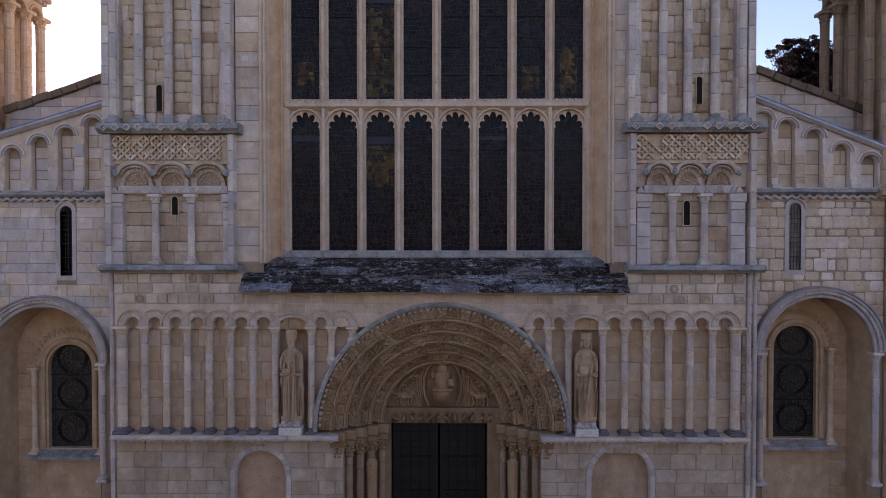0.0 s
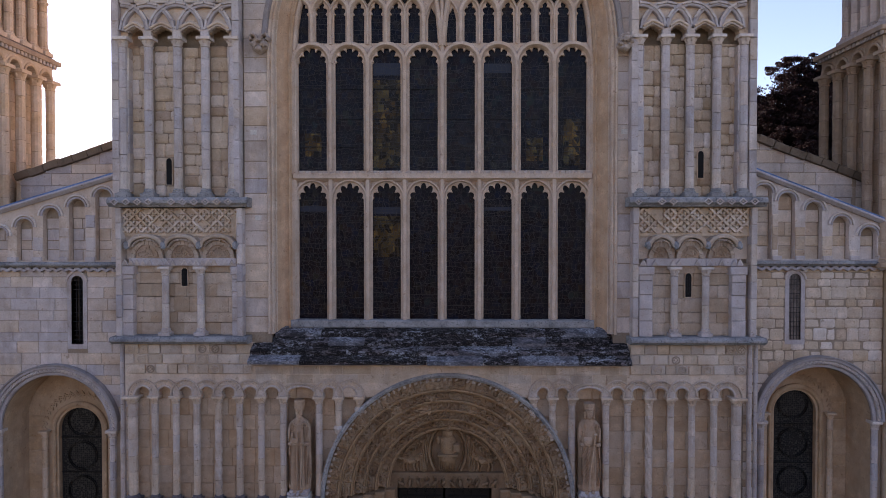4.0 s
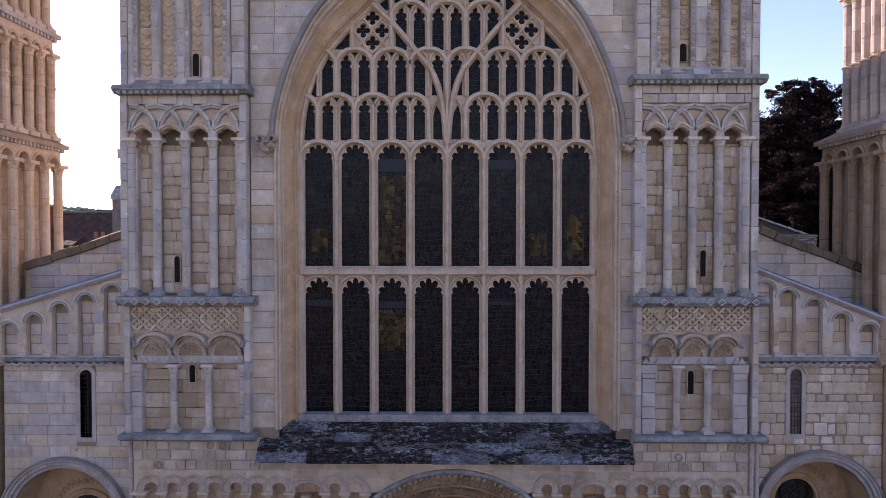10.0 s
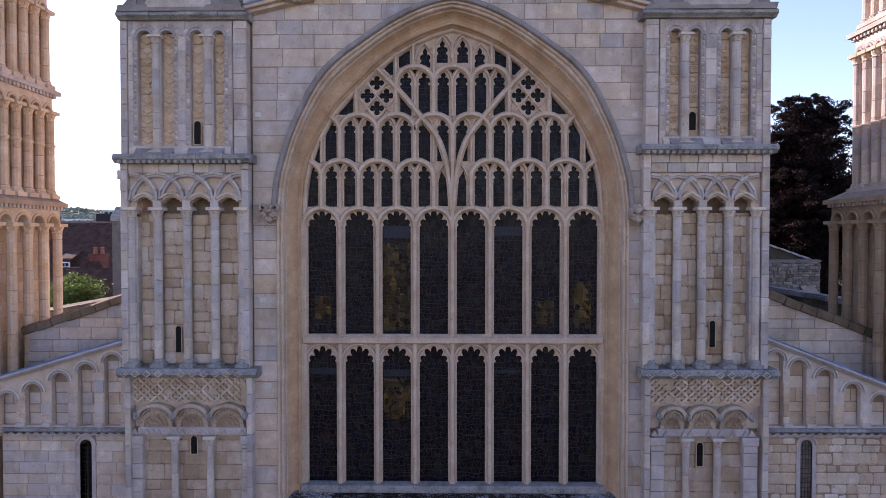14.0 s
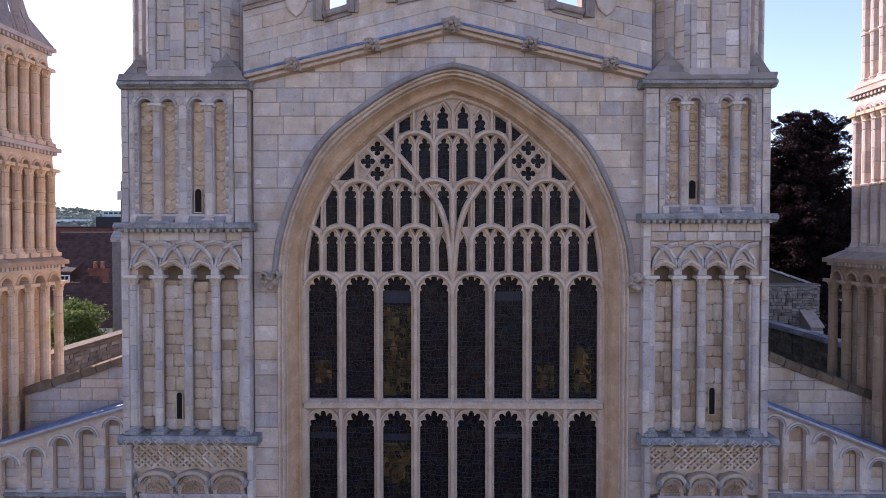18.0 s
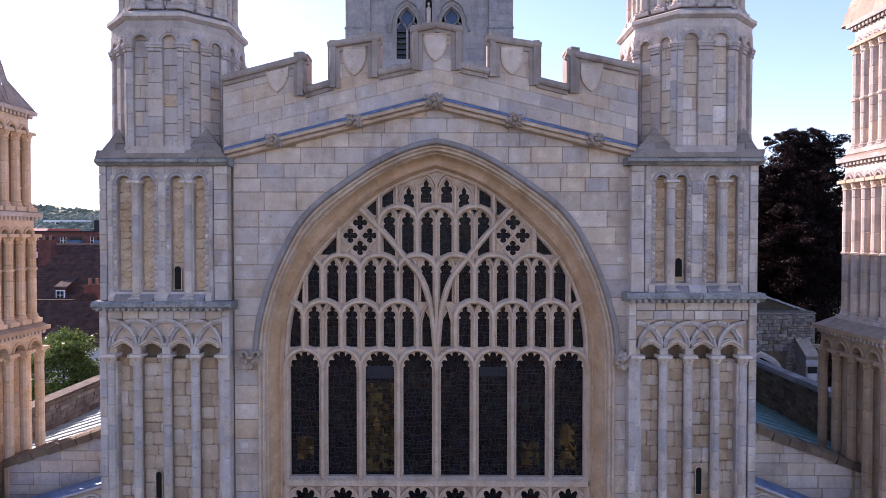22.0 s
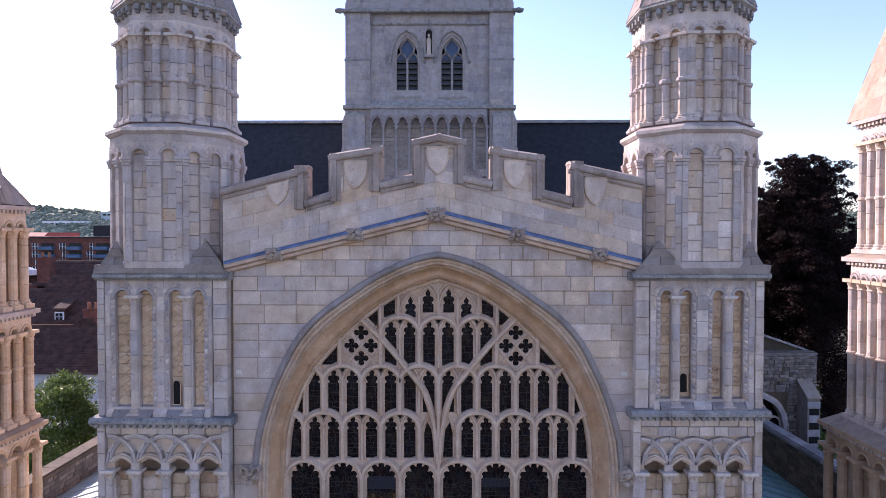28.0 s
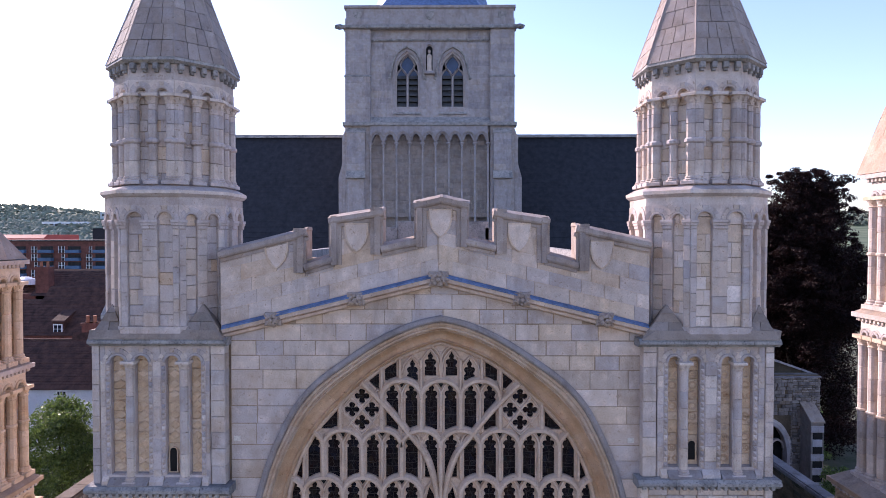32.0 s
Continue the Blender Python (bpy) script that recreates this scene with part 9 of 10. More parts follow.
for a, b, ia, ib, s in ((-7.18, -5.40, -7.03, -5.75, -1), (3.03, 4.76, 3.26, 4.53, 1)):
    bt = built("buttress", M_CTOWER, ct, lambda bm, a=a, b=b: [box(bm, a, b, CY - 0.18, CY + 0.6, 29.9, 34.0, 0.03), box(bm, a, b, CY - 0.30, CY + 0.6, 26.6, 29.9, 0.03), box(bm, a, b, CY - 0.32, CY + 0.6, 0, 26.5, 0.03)])
    built("pilaster", M_CTOWER, bt, lambda bm, ia=ia, ib=ib: [box(bm, ia, ib, CY - 0.62, CY - 0.3, 23.2, 26.0, 0.03), box(bm, ia + 0.03, ib - 0.03, CY - 0.62, CY - 0.3, 10, 22.72, 0.03)])
    built("buttress_slope", M_COPING, bt, lambda bm, ia=ia, ib=ib, a=a, b=b: [prism_x(bm, ia - 0.04, ib + 0.04, [(CY - 0.64, 25.86), (CY - 0.66, 25.92), (CY - 0.31, 26.3), (CY - 0.31, 25.86)]), prism_x(bm, ia - 0.03, ib + 0.03, [(CY - 0.64, 23.26), (CY - 0.92, 22.8), (CY - 0.92, 22.7), (CY - 0.6, 22.7)]), prism_x(bm, a - 0.05, b + 0.05, [(CY - 0.32, 29.86), (CY - 0.34, 29.92), (CY - 0.17, 30.05), (CY - 0.17, 29.86)])])
    # a stepped buttress on the flank of the tower
    built("side_buttress", M_CTOWER, ct, lambda bm, s=s: [box(bm, *sorted((s * 5.97 - 1.2, s * 6.22 - 1.2)), CY - 0.2, CY + 1.6, 0, 25.6, 0.02), box(bm, *sorted((s * 6.2 - 1.2, s * 6.5 - 1.2)), CY - 0.1, CY + 1.5, 0, 22.8, 0.02), plate(bm, [(s * 5.95 - 1.2, 25.6), (s * 6.22 - 1.2, 25.6), (s * 5.95 - 1.2, 26.3)], [], CY - 0.2, CY + 1.6), plate(bm, [(s * 6.2 - 1.2, 22.8), (s * 6.5 - 1.2, 22.8), (s * 6.2 - 1.2, 23.9)], [], CY - 0.1, CY + 1.5)])
rnd = random.Random(5)


for q, (a, b, z0, z1, y) in enumerate(((-7.15, -5.42, 30.08, 33.4, CY - 0.19), (3.05, 4.74, 30.08, 33.4, CY - 0.19), (-7.15, -5.42, 26.75, 29.85, CY - 0.31), (3.05, 4.74, 26.75, 29.85, CY - 0.31), (-5.4, -3.95, 27.7, 33.2, CY + 0.11), (1.45, 3.05, 27.7, 33.2, CY + 0.11), (-1.95, -1.45, 27.7, 31.0, CY + 0.11), (-7.03, -5.75, 23.3, 25.9, CY - 0.63), (3.26, 4.53, 23.3, 25.9, CY - 0.63), (-5.4, 3.0, 20, 26.3, CY + 0.02))):
    dull = y == CY + 0.02
    ashlar(ct, M_CTBACK if dull else M_CTOWERO, M_CTBACKJ if dull else M_CTOWER, z0, z1, 0.30 if dull else 0.42, lambda z: [(a, b)], y, (0.4, 0.8) if dull else (0.55, 1.1), 0.03, 90 if dull else 60, 0.01 if dull else 0.02, q + 200)


for c in BELFRY:
    def tracery(bm, c=c):
        prof = lambda w: [(-w, CY + 0.62), (-w, CY + 0.47), (-w * 0.4, CY + 0.40), (w * 0.4, CY + 0.40), (w, CY + 0.47), (w, CY + 0.62)]
        sweep(bm, [(c, 27.85), (c, 30.2)], prof(0.085))
        for s in (-1, 1):
            # pointed heads of the two lights, and the branches that hold the quatrefoil
            sweep(bm, [(c + s * 0.84, 29.9), (c + s * 0.82, 30.1), (c + s * 0.66, 30.42), (c + s * 0.42, 30.62), (c + s * 0.18, 30.42), (c + s * 0.03, 30.08)], prof(0.06))
            sweep(bm, [(c + s * 0.0, 30.12), (c + s * 0.22, 30.40), (c + s * 0.44, 30.66), (c + s * 0.52, 30.95), (c + s * 0.36, 31.25), (c, 31.62)], prof(0.07))
        sweep(bm, [(c + 0.86, 27.8)] + belfry_arch(c, 0.86, 31.74) + [(c - 0.86, 27.8)], [(-0.1, CY + 0.55), (-0.1, CY + 0.2), (0.08, CY + 0.2), (0.08, CY + 0.55)])
        sweep(bm, [(c + 0.95, 27.8)] + belfry_arch(c, 0.95, 31.86) + [(c - 0.95, 27.8)], [(-0.05, CY + 0.2), (-0.05, CY + 0.07), (0.04, CY + 0.07), (0.04, CY + 0.2)])
    bw = built("belfry_window", M_CTOWER, ct, tracery)
    for k in range(6):
        for s in (-1, 1):
            put("louvre", 0, lambda bm: prism_x(bm, -0.36, 0.36, [(CY + 0.45, -0.05), (CY + 0.43, 0.02), (CY + 0.68, 0.34), (CY + 0.70, 0.28)]), M_LOUVRE, bw, (c + s * 0.44, 0, 27.93 + 0.40 * k))
    for s in (-1, 1):
        put("pane", "belfry", lambda bm: plate(bm, [(-0.36, 0), (0.36, 0), (0.30, 0.4), (0, 0.72), (-0.30, 0.4)], [], CY + 0.60, CY + 0.62), M_SKYPANE, bw, (c + s * 0.42, 0, 29.98))
    built("pane", M_SKYPANE, bw, lambda bm, c=c: plate(bm, [(c, 30.3), (c + 0.42, 30.75), (c + 0.42, 31.1), (c, 31.6), (c - 0.42, 31.1), (c - 0.42, 30.75)], [], CY + 0.60, CY + 0.62))
    # The dark of the bell chamber is a near-black sheet.
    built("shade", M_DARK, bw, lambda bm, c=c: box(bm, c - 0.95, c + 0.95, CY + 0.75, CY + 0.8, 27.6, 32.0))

    def label(bm, c=c):
        hh = [(c + 1.2, 29.95)] + belfry_arch(c, 1.14, 32.08) + [(c - 1.2, 29.95)]
        sweep(bm, hh, [(-0.08, CY + 0.14), (-0.05, CY - 0.06), (0.05, CY - 0.06), (0.08, CY + 0.14)])
        for s in (-1, 1):
            blob(bm, (c + s * 1.24, CY + 0.05, 29.85), (0.13, 0.13, 0.15), random.Random(2))
    built("hood_mould", M_COPING, ct, label)
built("window_sill", M_COPING, ct, lambda bm: prism_x(bm, -5.4, 3.03, [(CY - 0.32, 26.66), (CY - 0.32, 26.70), (CY + 0.13, 27.14), (CY + 0.13, 26.6)]), "plain sloping grey stone weathering")
for c in BELFRY:
    built("window_sill", M_COPING, ct, lambda bm, c=c: prism_x(bm, c - 1.0, c + 1.0, [(CY + 0.02, 27.30), (CY + 0.02, 27.36), (CY + 0.5, 27.88), (CY + 0.5, 27.3)]))
# Inside the frame a near-black sheet stands for the niche's shade.
nic = built("niche", M_DARK, ct, lambda bm: plate(bm, slot(-1.48, -1.02, 30.4, 31.9, 8), [], CY + 0.10, CY + 0.14), "near-black sheet for the shade of a narrow niche")
built("niche_frame", M_CTOWER, nic, lambda bm: [plate(bm, slot(-1.58, -0.92, 30.3, 31.95, 8, 1.6), [slot(-1.48, -1.02, 30.4, 31.9, 8, 1.4)], CY, CY + 0.12), box(bm, -1.62, -0.88, CY - 0.2, CY + 0.12, 30.12, 30.3, 0.03)])
built("niche_figure", M_DRESS, nic, lambda bm: [turned(bm, -1.25, CY - 0.02, [(30.3, 0.17), (30.9, 0.15), (31.4, 0.17), (31.55, 0.06)], 8), blob(bm, (-1.25, CY - 0.04, 31.7), (0.11, 0.11, 0.14), random.Random(1), False)])
for z0, z1, p in ((32.46, 32.62, 0.02), (33.25, 33.50, 0.42), (26.40, 26.67, 0.62)):
    mat = M_COPING
    xa, xb = (-7.32, 4.90) if z0 > 33 or z0 < 28 else (-5.4, 3.03)
    built("string_course", mat, ct, lambda bm: box(bm, xa, xb, CY - p, CY + 0.5, z0, z1, 0.05))
for x in (-7.55, 5.13):
    put("gargoyle", 0, lambda bm: [blob(bm, (0, 0, 0), (0.4, 0.25, 0.22), random.Random(3), False), blob(bm, (0.1, -0.2, -0.05), (0.2, 0.25, 0.16), random.Random(4))], M_COPING, ct, (x, CY - 0.25, 33.38))
for k in range(7):
    put("string_carving", 0, lambda bm: blob(bm, (0, 0, 0), (0.17, 0.12, 0.13), random.Random(6)), M_COPING, ct, (-5.6 + 1.46 * k, CY - 0.42, 33.32))
    put("string_carving", 1, lambda bm: blob(bm, (0, 0, 0), (0.15, 0.1, 0.1), random.Random(7)), M_COPING, ct, (-5.2 + 1.33 * k, CY - 0.02, 32.52))
built("parapet", M_CTOWER, ct, lambda bm: [box(bm, -7.12, 4.70, CY - 0.1, CY + 0.35, 33.50, 34.72, 0.02), box(bm, -7.25, 4.83, CY - 0.22, CY + 0.45, 34.70, 34.92, 0.05)])
for x in (-6.3, -1.2, 3.9):
    put("shield", 0, shield, M_COPING, ct, (x, CY - 0.13, 34.2), scale=(1.25, 1.5, 0.95))
# blind arcade of cusped arches below the belfry
n = 9
for k in range(n + 1):
    x = -5.38 + 8.26 * k / n
    s = built("shaft", M_CTOWER, ct, lambda bm, x=x: drums(bm, x, CY - 0.48, 18.0, 24.92, 0.068, 8, 2.0, rnd))
    built("capital", M_CTOWER, s, lambda bm, x=x: [turned(bm, x, CY - 0.48, [(24.86, 0.075), (24.90, 0.11), (24.95, 0.075), (25.05, 0.10), (25.15, 0.15)], 8), box(bm, x - 0.16, x + 0.16, CY - 0.64, CY - 0.2, 25.14, 25.22, 0.02)])
for k in range(n):
    c, w = -5.38 + 8.26 * (k + 0.5) / n, 8.26 / n / 2

    def cusped(bm, c=c, w=w):
        head = [(c - w + 0.09, 25.2), (c - w + 0.085, 25.32), (c - w + 0.16, 25.46), (c - 0.245, 25.42), (c - 0.25, 25.58), (c - 0.16, 25.76), (c, 25.84), (c + 0.16, 25.76), (c + 0.25, 25.58), (c + 0.245, 25.42), (c + w - 0.16, 25.46), (c + w - 0.085, 25.32), (c + w - 0.09, 25.2)]
        plate(bm, [(c - w, 26.42), (c - w, 25.2), *head, (c + w, 25.2), (c + w, 26.42)], [], CY - 0.50, CY - 0.12)
    ca = built("cusped_arch", M_CTOWER, ct, cusped)
    built("arch_mould", M_HOOD, ca, lambda bm, c=c, w=w, k=k: sweep(bm, [(c + w, 25.22), (c + w * 0.97, 25.52), (c + w * 0.80, 25.76), (c + w * 0.45, 25.93), (c, 26.01), (c - w * 0.45, 25.93), (c - w * 0.80, 25.76), (c - w * 0.97, 25.52), (c - w, 25.22)], [(-0.045, CY - 0.4), (-0.045, CY - 0.60 - 0.006 * (k % 2)), (0.045, CY - 0.60 - 0.006 * (k % 2)), (0.045, CY - 0.4)]))
built("lead_spire", M_LEAD, ct, lambda bm: turned(bm, -1.2, CY + 6, [(34.6, 6.0), (36.5, 4.6), (52, 0.1)], 8), "blue-grey lead spire")

trans = thing("transept", "transept with a steep dark slate roof", "transept", "structure", at=(-1, 39, 0))


def trans_roof(bm):
    prism_x(bm, -21, 19, [(CY + 0.6, 16.6), (CY + 7, 26.75), (CY + 13.4, 16.6)])


built("roof", M_SLATE, trans, trans_roof, "dark slate roof")
built("walls", M_DRESS, trans, lambda bm: box(bm, -20.8, 18.8, CY + 0.9, CY + 13, 0, 16.7))
for row in range(26):
    za, zb = 16.6 + 10.1 * row / 26, 16.6 + 10.1 * (row + 1) / 26
    yy = CY + 0.6 + 6.4 * row / 26
    built("slate_course", M_SLATE, trans, lambda bm: prism_x(bm, -21, 19, [(yy, za + 0.01), (yy - 0.012, za + 0.022), (yy + 6.4 / 26, zb + 0.012), (yy + 6.4 / 26, zb)]))
built("ridge", M_COPING, trans, lambda bm: prism_x(bm, -21, 19, [(CY + 6.75, 26.7), (CY + 6.9, 26.95), (CY + 7.1, 26.95), (CY + 7.25, 26.7)]))

pin = thing("stone_pinnacle", "flint and stone buttress pinnacle with a weathered cap", "pinnacle", "structure", at=(-21.6, 30, 0))
built("shaft", M_FLINT, pin, lambda bm: [prism(bm, [(-22.7, 29.3), (-20.2, 29.3), (-20.2, 31), (-22.7, 31)], 0, 13.4), prism(bm, [(-22.2, 29.5), (-20.2, 29.5), (-20.2, 31), (-22.2, 31)], 13.4, 17.3)])
built("offset", M_COPING, pin, lambda bm: prism_x(bm, -22.75, -20.2, [(29.2, 13.2), (29.2, 13.5), (29.9, 14.2), (31, 14.2), (31, 13.2)]))
built("cap", M_DRESS, pin, lambda bm: [box(bm, -22.35, -20.2, 29.3, 31, 16.0, 16.6, 0.05), prism_x(bm, -22.1, -20.2, [(29.5, 16.6), (29.8, 18.5), (30.4, 18.5), (31, 16.6)])])

# ---- ruined stone range and copper beech to the south ----
ruin = thing("stone_range", "old rubble-stone range with a traceried window and chequered buttress", "building", at=(18, 25, 0))
RY = 23.6


def ruin_wall(bm):
    hole = [(16.8, 4.2), (19.25, 4.2), (19.25, 6.6)] + smooth_curve([(19.1, 7.3), (18.7, 7.9), (18.0, 8.3)], 4) + smooth_curve([(18.0, 8.3), (17.3, 7.9), (16.9, 7.3)], 4)[1:] + [(16.8, 6.6)]
    plate(bm, [(13.5, 0), (21.05, 0), (21.05, 10.85), (13.5, 10.85)], [hole], RY, RY + 0.8)


built("wall", M_DARKWALL, ruin, ruin_wall)
rr = random.Random(44)


def ruin_stones(bm):
    rubble(bm, 19.5, 21.05, 2.5, 10.7, RY - 0.05, 0.17, (0.14, 0.40), rr, 0.045, 0.1, 0.01, 0.022, 0.006)
    rubble(bm, 19.42, 19.5, 2.5, 8.72, RY - 0.05, 0.17, (0.08, 0.1), rr, 0.03, 0.1, 0.03, 0.02)
    rubble(bm, 13.6, 19.5, 8.60, 10.7, RY - 0.05, 0.17, (0.14, 0.40), rr, 0.045, 0.1, 0.01, 0.022, 0.006)


built("facing_stone", M_FLINT, ruin, ruin_stones, kind="stuff")
built("side_wall", M_FLINT, ruin, lambda bm: box(bm, 20.2, 21.0, RY + 0.8, RY + 9, 0, 10.7))


def ruin_window(bm):
    for d in (0.0, 0.16):
        pts = [(19.3 + d, 4.2), (19.3 + d, 6.6)] + smooth_curve([(19.15 + d, 7.32), (18.73 + d * 0.7, 7.94 + d * 0.7), (18.0, 8.36 + d)], 4) + smooth_curve([(18.0, 8.36 + d), (17.27 - d * 0.7, 7.94 + d * 0.7), (16.85 - d, 7.32)], 4)[1:] + [(16.75 - d, 6.6), (16.75 - d, 4.2)]
        sweep(bm, pts, [(-0.1, RY + 0.4), (-0.1, RY - 0.10 + d * 0.5), (0.08, RY - 0.10 + d * 0.5), (0.08, RY + 0.4)])
    for x in (17.6, 18.4):
        sweep(bm, [(x, 4.2), (x, 6.8)], [(-0.07, RY + 0.4), (-0.07, RY + 0.2), (0.07, RY + 0.2), (0.07, RY + 0.4)])
    for x, r in ((17.2, 0.4), (18.0, 0.4), (18.8, 0.4)):
        sweep(bm, arc(x, 6.6, r, 0, 180, 12, 1.3), [(-0.05, RY + 0.4), (-0.05, RY + 0.2), (0.05, RY + 0.2), (0.05, RY + 0.4)])
    ring(bm, 18.0, 7.55, 0.25, 0.33, RY + 0.2, RY + 0.4, 0, 360, 16)


built("window_tracery", M_DRESS, ruin, ruin_window)
# Shade inside the range, given by a near-black sheet.
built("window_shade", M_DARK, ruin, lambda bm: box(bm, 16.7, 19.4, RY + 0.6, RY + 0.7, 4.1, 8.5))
built("coping", M_SLABDARK, ruin, lambda bm: [prism_x(bm, 13.5, 21.08, [(RY - 0.07, 10.72), (RY - 0.07, 10.79), (RY + 0.4, 10.86), (RY + 0.9, 10.79), (RY + 0.9, 10.72)])])
for k in range(12):
    a, b = 21.0 - 0.62 * k, 21.0 - 0.62 * (k + 1)
    za, zb = 10.82 + 0.215 * k, 10.82 + 0.215 * (k + 1)
    built("roof_slab", M_SLABS, ruin, lambda bm: sweep(bm, [(b + 0.03, zb), (a - 0.03, za)], [(0.06, RY + 1.2), (0.06, RY + 0.7), (-0.05, RY + 0.7), (-0.05, RY + 1.2)]))
built("roof", M_SLATE, ruin, lambda bm: [bm.faces.new([bm.verts.new(p) for p in ((21.0, RY + 1.0, 10.78), (13.5, RY + 1.0, 13.38), (13.5, RY + 9, 13.38), (21.0, RY + 9, 10.78))])])
built("gable_fill", M_DARKWALL, ruin, lambda bm: plate(bm, [(13.5, 10.7), (20.9, 10.7), (20.9, 10.8), (13.5, 13.3)], [], RY + 0.85, RY + 1.1))
bt = built("buttress", M_FLINT, ruin, lambda bm: [box(bm, 19.95, 20.63, RY - 1.1, RY, 0, 8.55), prism_x(bm, 19.95, 20.63, [(RY - 1.1, 8.55), (RY, 9.35), (RY, 8.55)])])
for k in range(4):
    built("cap_slab", M_BROACH, bt, lambda bm: prism_x(bm, 19.90, 20.68, [(RY - 1.17 + 0.3 * k, 8.48 + 0.215 * k), (RY - 1.17 + 0.3 * k, 8.56 + 0.215 * k), (RY - 0.84 + 0.3 * k, 8.80 + 0.215 * k), (RY - 0.84 + 0.3 * k, 8.72 + 0.215 * k)]))
for k in range(9):
    put("pale_block", k % 2, lambda bm, k=k: box(bm, -0.35 + 0.08 * (k % 2), 0.35 - 0.1 * (k % 2), -0.04, 0.02, 0, 0.40 if k % 2 else 0.36, 0.02), M_SLABS, bt, (20.29, RY - 1.1, 7.95 - 0.78 * k))
    put("dark_flint", 0, lambda bm: box(bm, -0.26, 0.26, -0.03, 0.02, 0, 0.36, 0.02), M_DARK, bt, (20.31, RY - 1.11, 7.57 - 0.78 * k))



def leaf_cloud(name, mat, parent, centres, count, size, seed, flat=0.6):
    """Many small bent leaves gathered in sprays round the clump centres; one joined mesh."""
    rg = np.random.default_rng(seed)
    pick = rg.integers(0, len(centres), count)
    c = np.array([q[0] for q in centres])[pick]
    r = np.array([q[1] for q in centres])[pick]
    d = rg.normal(size=(count, 3))
    d /= np.linalg.norm(d, axis=1)[:, None]
    d *= (rg.uniform(0.1, 1.0, count) ** 0.5 * rg.choice((1.0, 1.0, 1.25), count))[:, None]
    p = c + d * np.stack((r, r, r * flat), 1)
    u = rg.normal(size=(count, 3))
    u /= np.linalg.norm(u, axis=1)[:, None]
    w = np.cross(u, rg.normal(size=(count, 3)))
    w /= np.linalg.norm(w, axis=1)[:, None]
    s = (size * rg.uniform(0.6, 1.3, count))[:, None]
    n = np.cross(u, w)
    v = np.stack((p - u * s, p - w * s * 0.45 + n * s * 0.15, p + u * s, p + w * s * 0.45 + n * s * 0.15), 1).reshape(-1, 3)
    i = np.arange(count)[:, None] * 4
    f = np.concatenate((i + np.array([[0, 1, 2]]), i + np.array([[0, 2, 3]])), 1).reshape(-1, 3)
    me = bpy.data.meshes.new(name)
    me.from_pydata(v.tolist(), [], f.tolist())
    me.materials.append(mat)
    return tagged(under(new(name, me), parent), kind="stuff")


def tree(name, label, base, height, spread, bottom, mat, bark, count, size, seed, clumps=60):
    rnd = random.Random(seed)
    t = thing(name, label, "tree", at=base)
    bx, by, bz = base
    h = height

    def trunk(bm):
        turned(bm, bx, by, [(bz, 0.05 * spread + 0.12), (bz + h * 0.1, 0.045 * spread + 0.06), (bz + h * 0.45, 0.035 * spread), (bz + h * 0.8, 0.015 * spread)], 9)
    built("trunk", bark, t, trunk)
    for k in range(9):
        def limb(bm):
            a, zz = rnd.uniform(0, 6.28), bz + h * rnd.uniform(0.2, 0.6)
            d, rise = spread * rnd.uniform(0.45, 0.8), h * rnd.uniform(0.1, 0.25)
            n = 6
            prev = None
            for i in range(n + 1):
                f = i / n
                c = Vector((bx + math.cos(a) * d * f, by + math.sin(a) * d * f, zz + rise * f ** 1.3))
                r = 0.02 * spread * (1 - f) + 0.02
                cur = [bm.verts.new(c + Vector((r * math.cos(q * 1.257), r * math.sin(q * 1.257), 0))) for q in range(5)]
                if prev:
                    for q in range(5):
                        bm.faces.new((prev[q], prev[(q + 1) % 5], cur[(q + 1) % 5], cur[q]))
                prev = cur
        built("limb", bark, t, limb)
    centres = []
    for k in range(clumps):
        f = (k + 0.5) / clumps
        z = bz + bottom + (h - bottom) * f
        prof = math.sin(math.pi * min(1, 0.16 + 0.80 * f)) ** 0.7
        a, d = rnd.uniform(0, 6.28), math.sqrt(rnd.uniform(0.15, 1)) * spread * prof * 0.88
        centres.append(((bx + math.cos(a) * d, by + math.sin(a) * d, z - (h - bottom) * 0.04), spread * rnd.uniform(0.16, 0.30)))
    leaf_cloud("crown", mat, t, centres, count, size, seed)
    return t


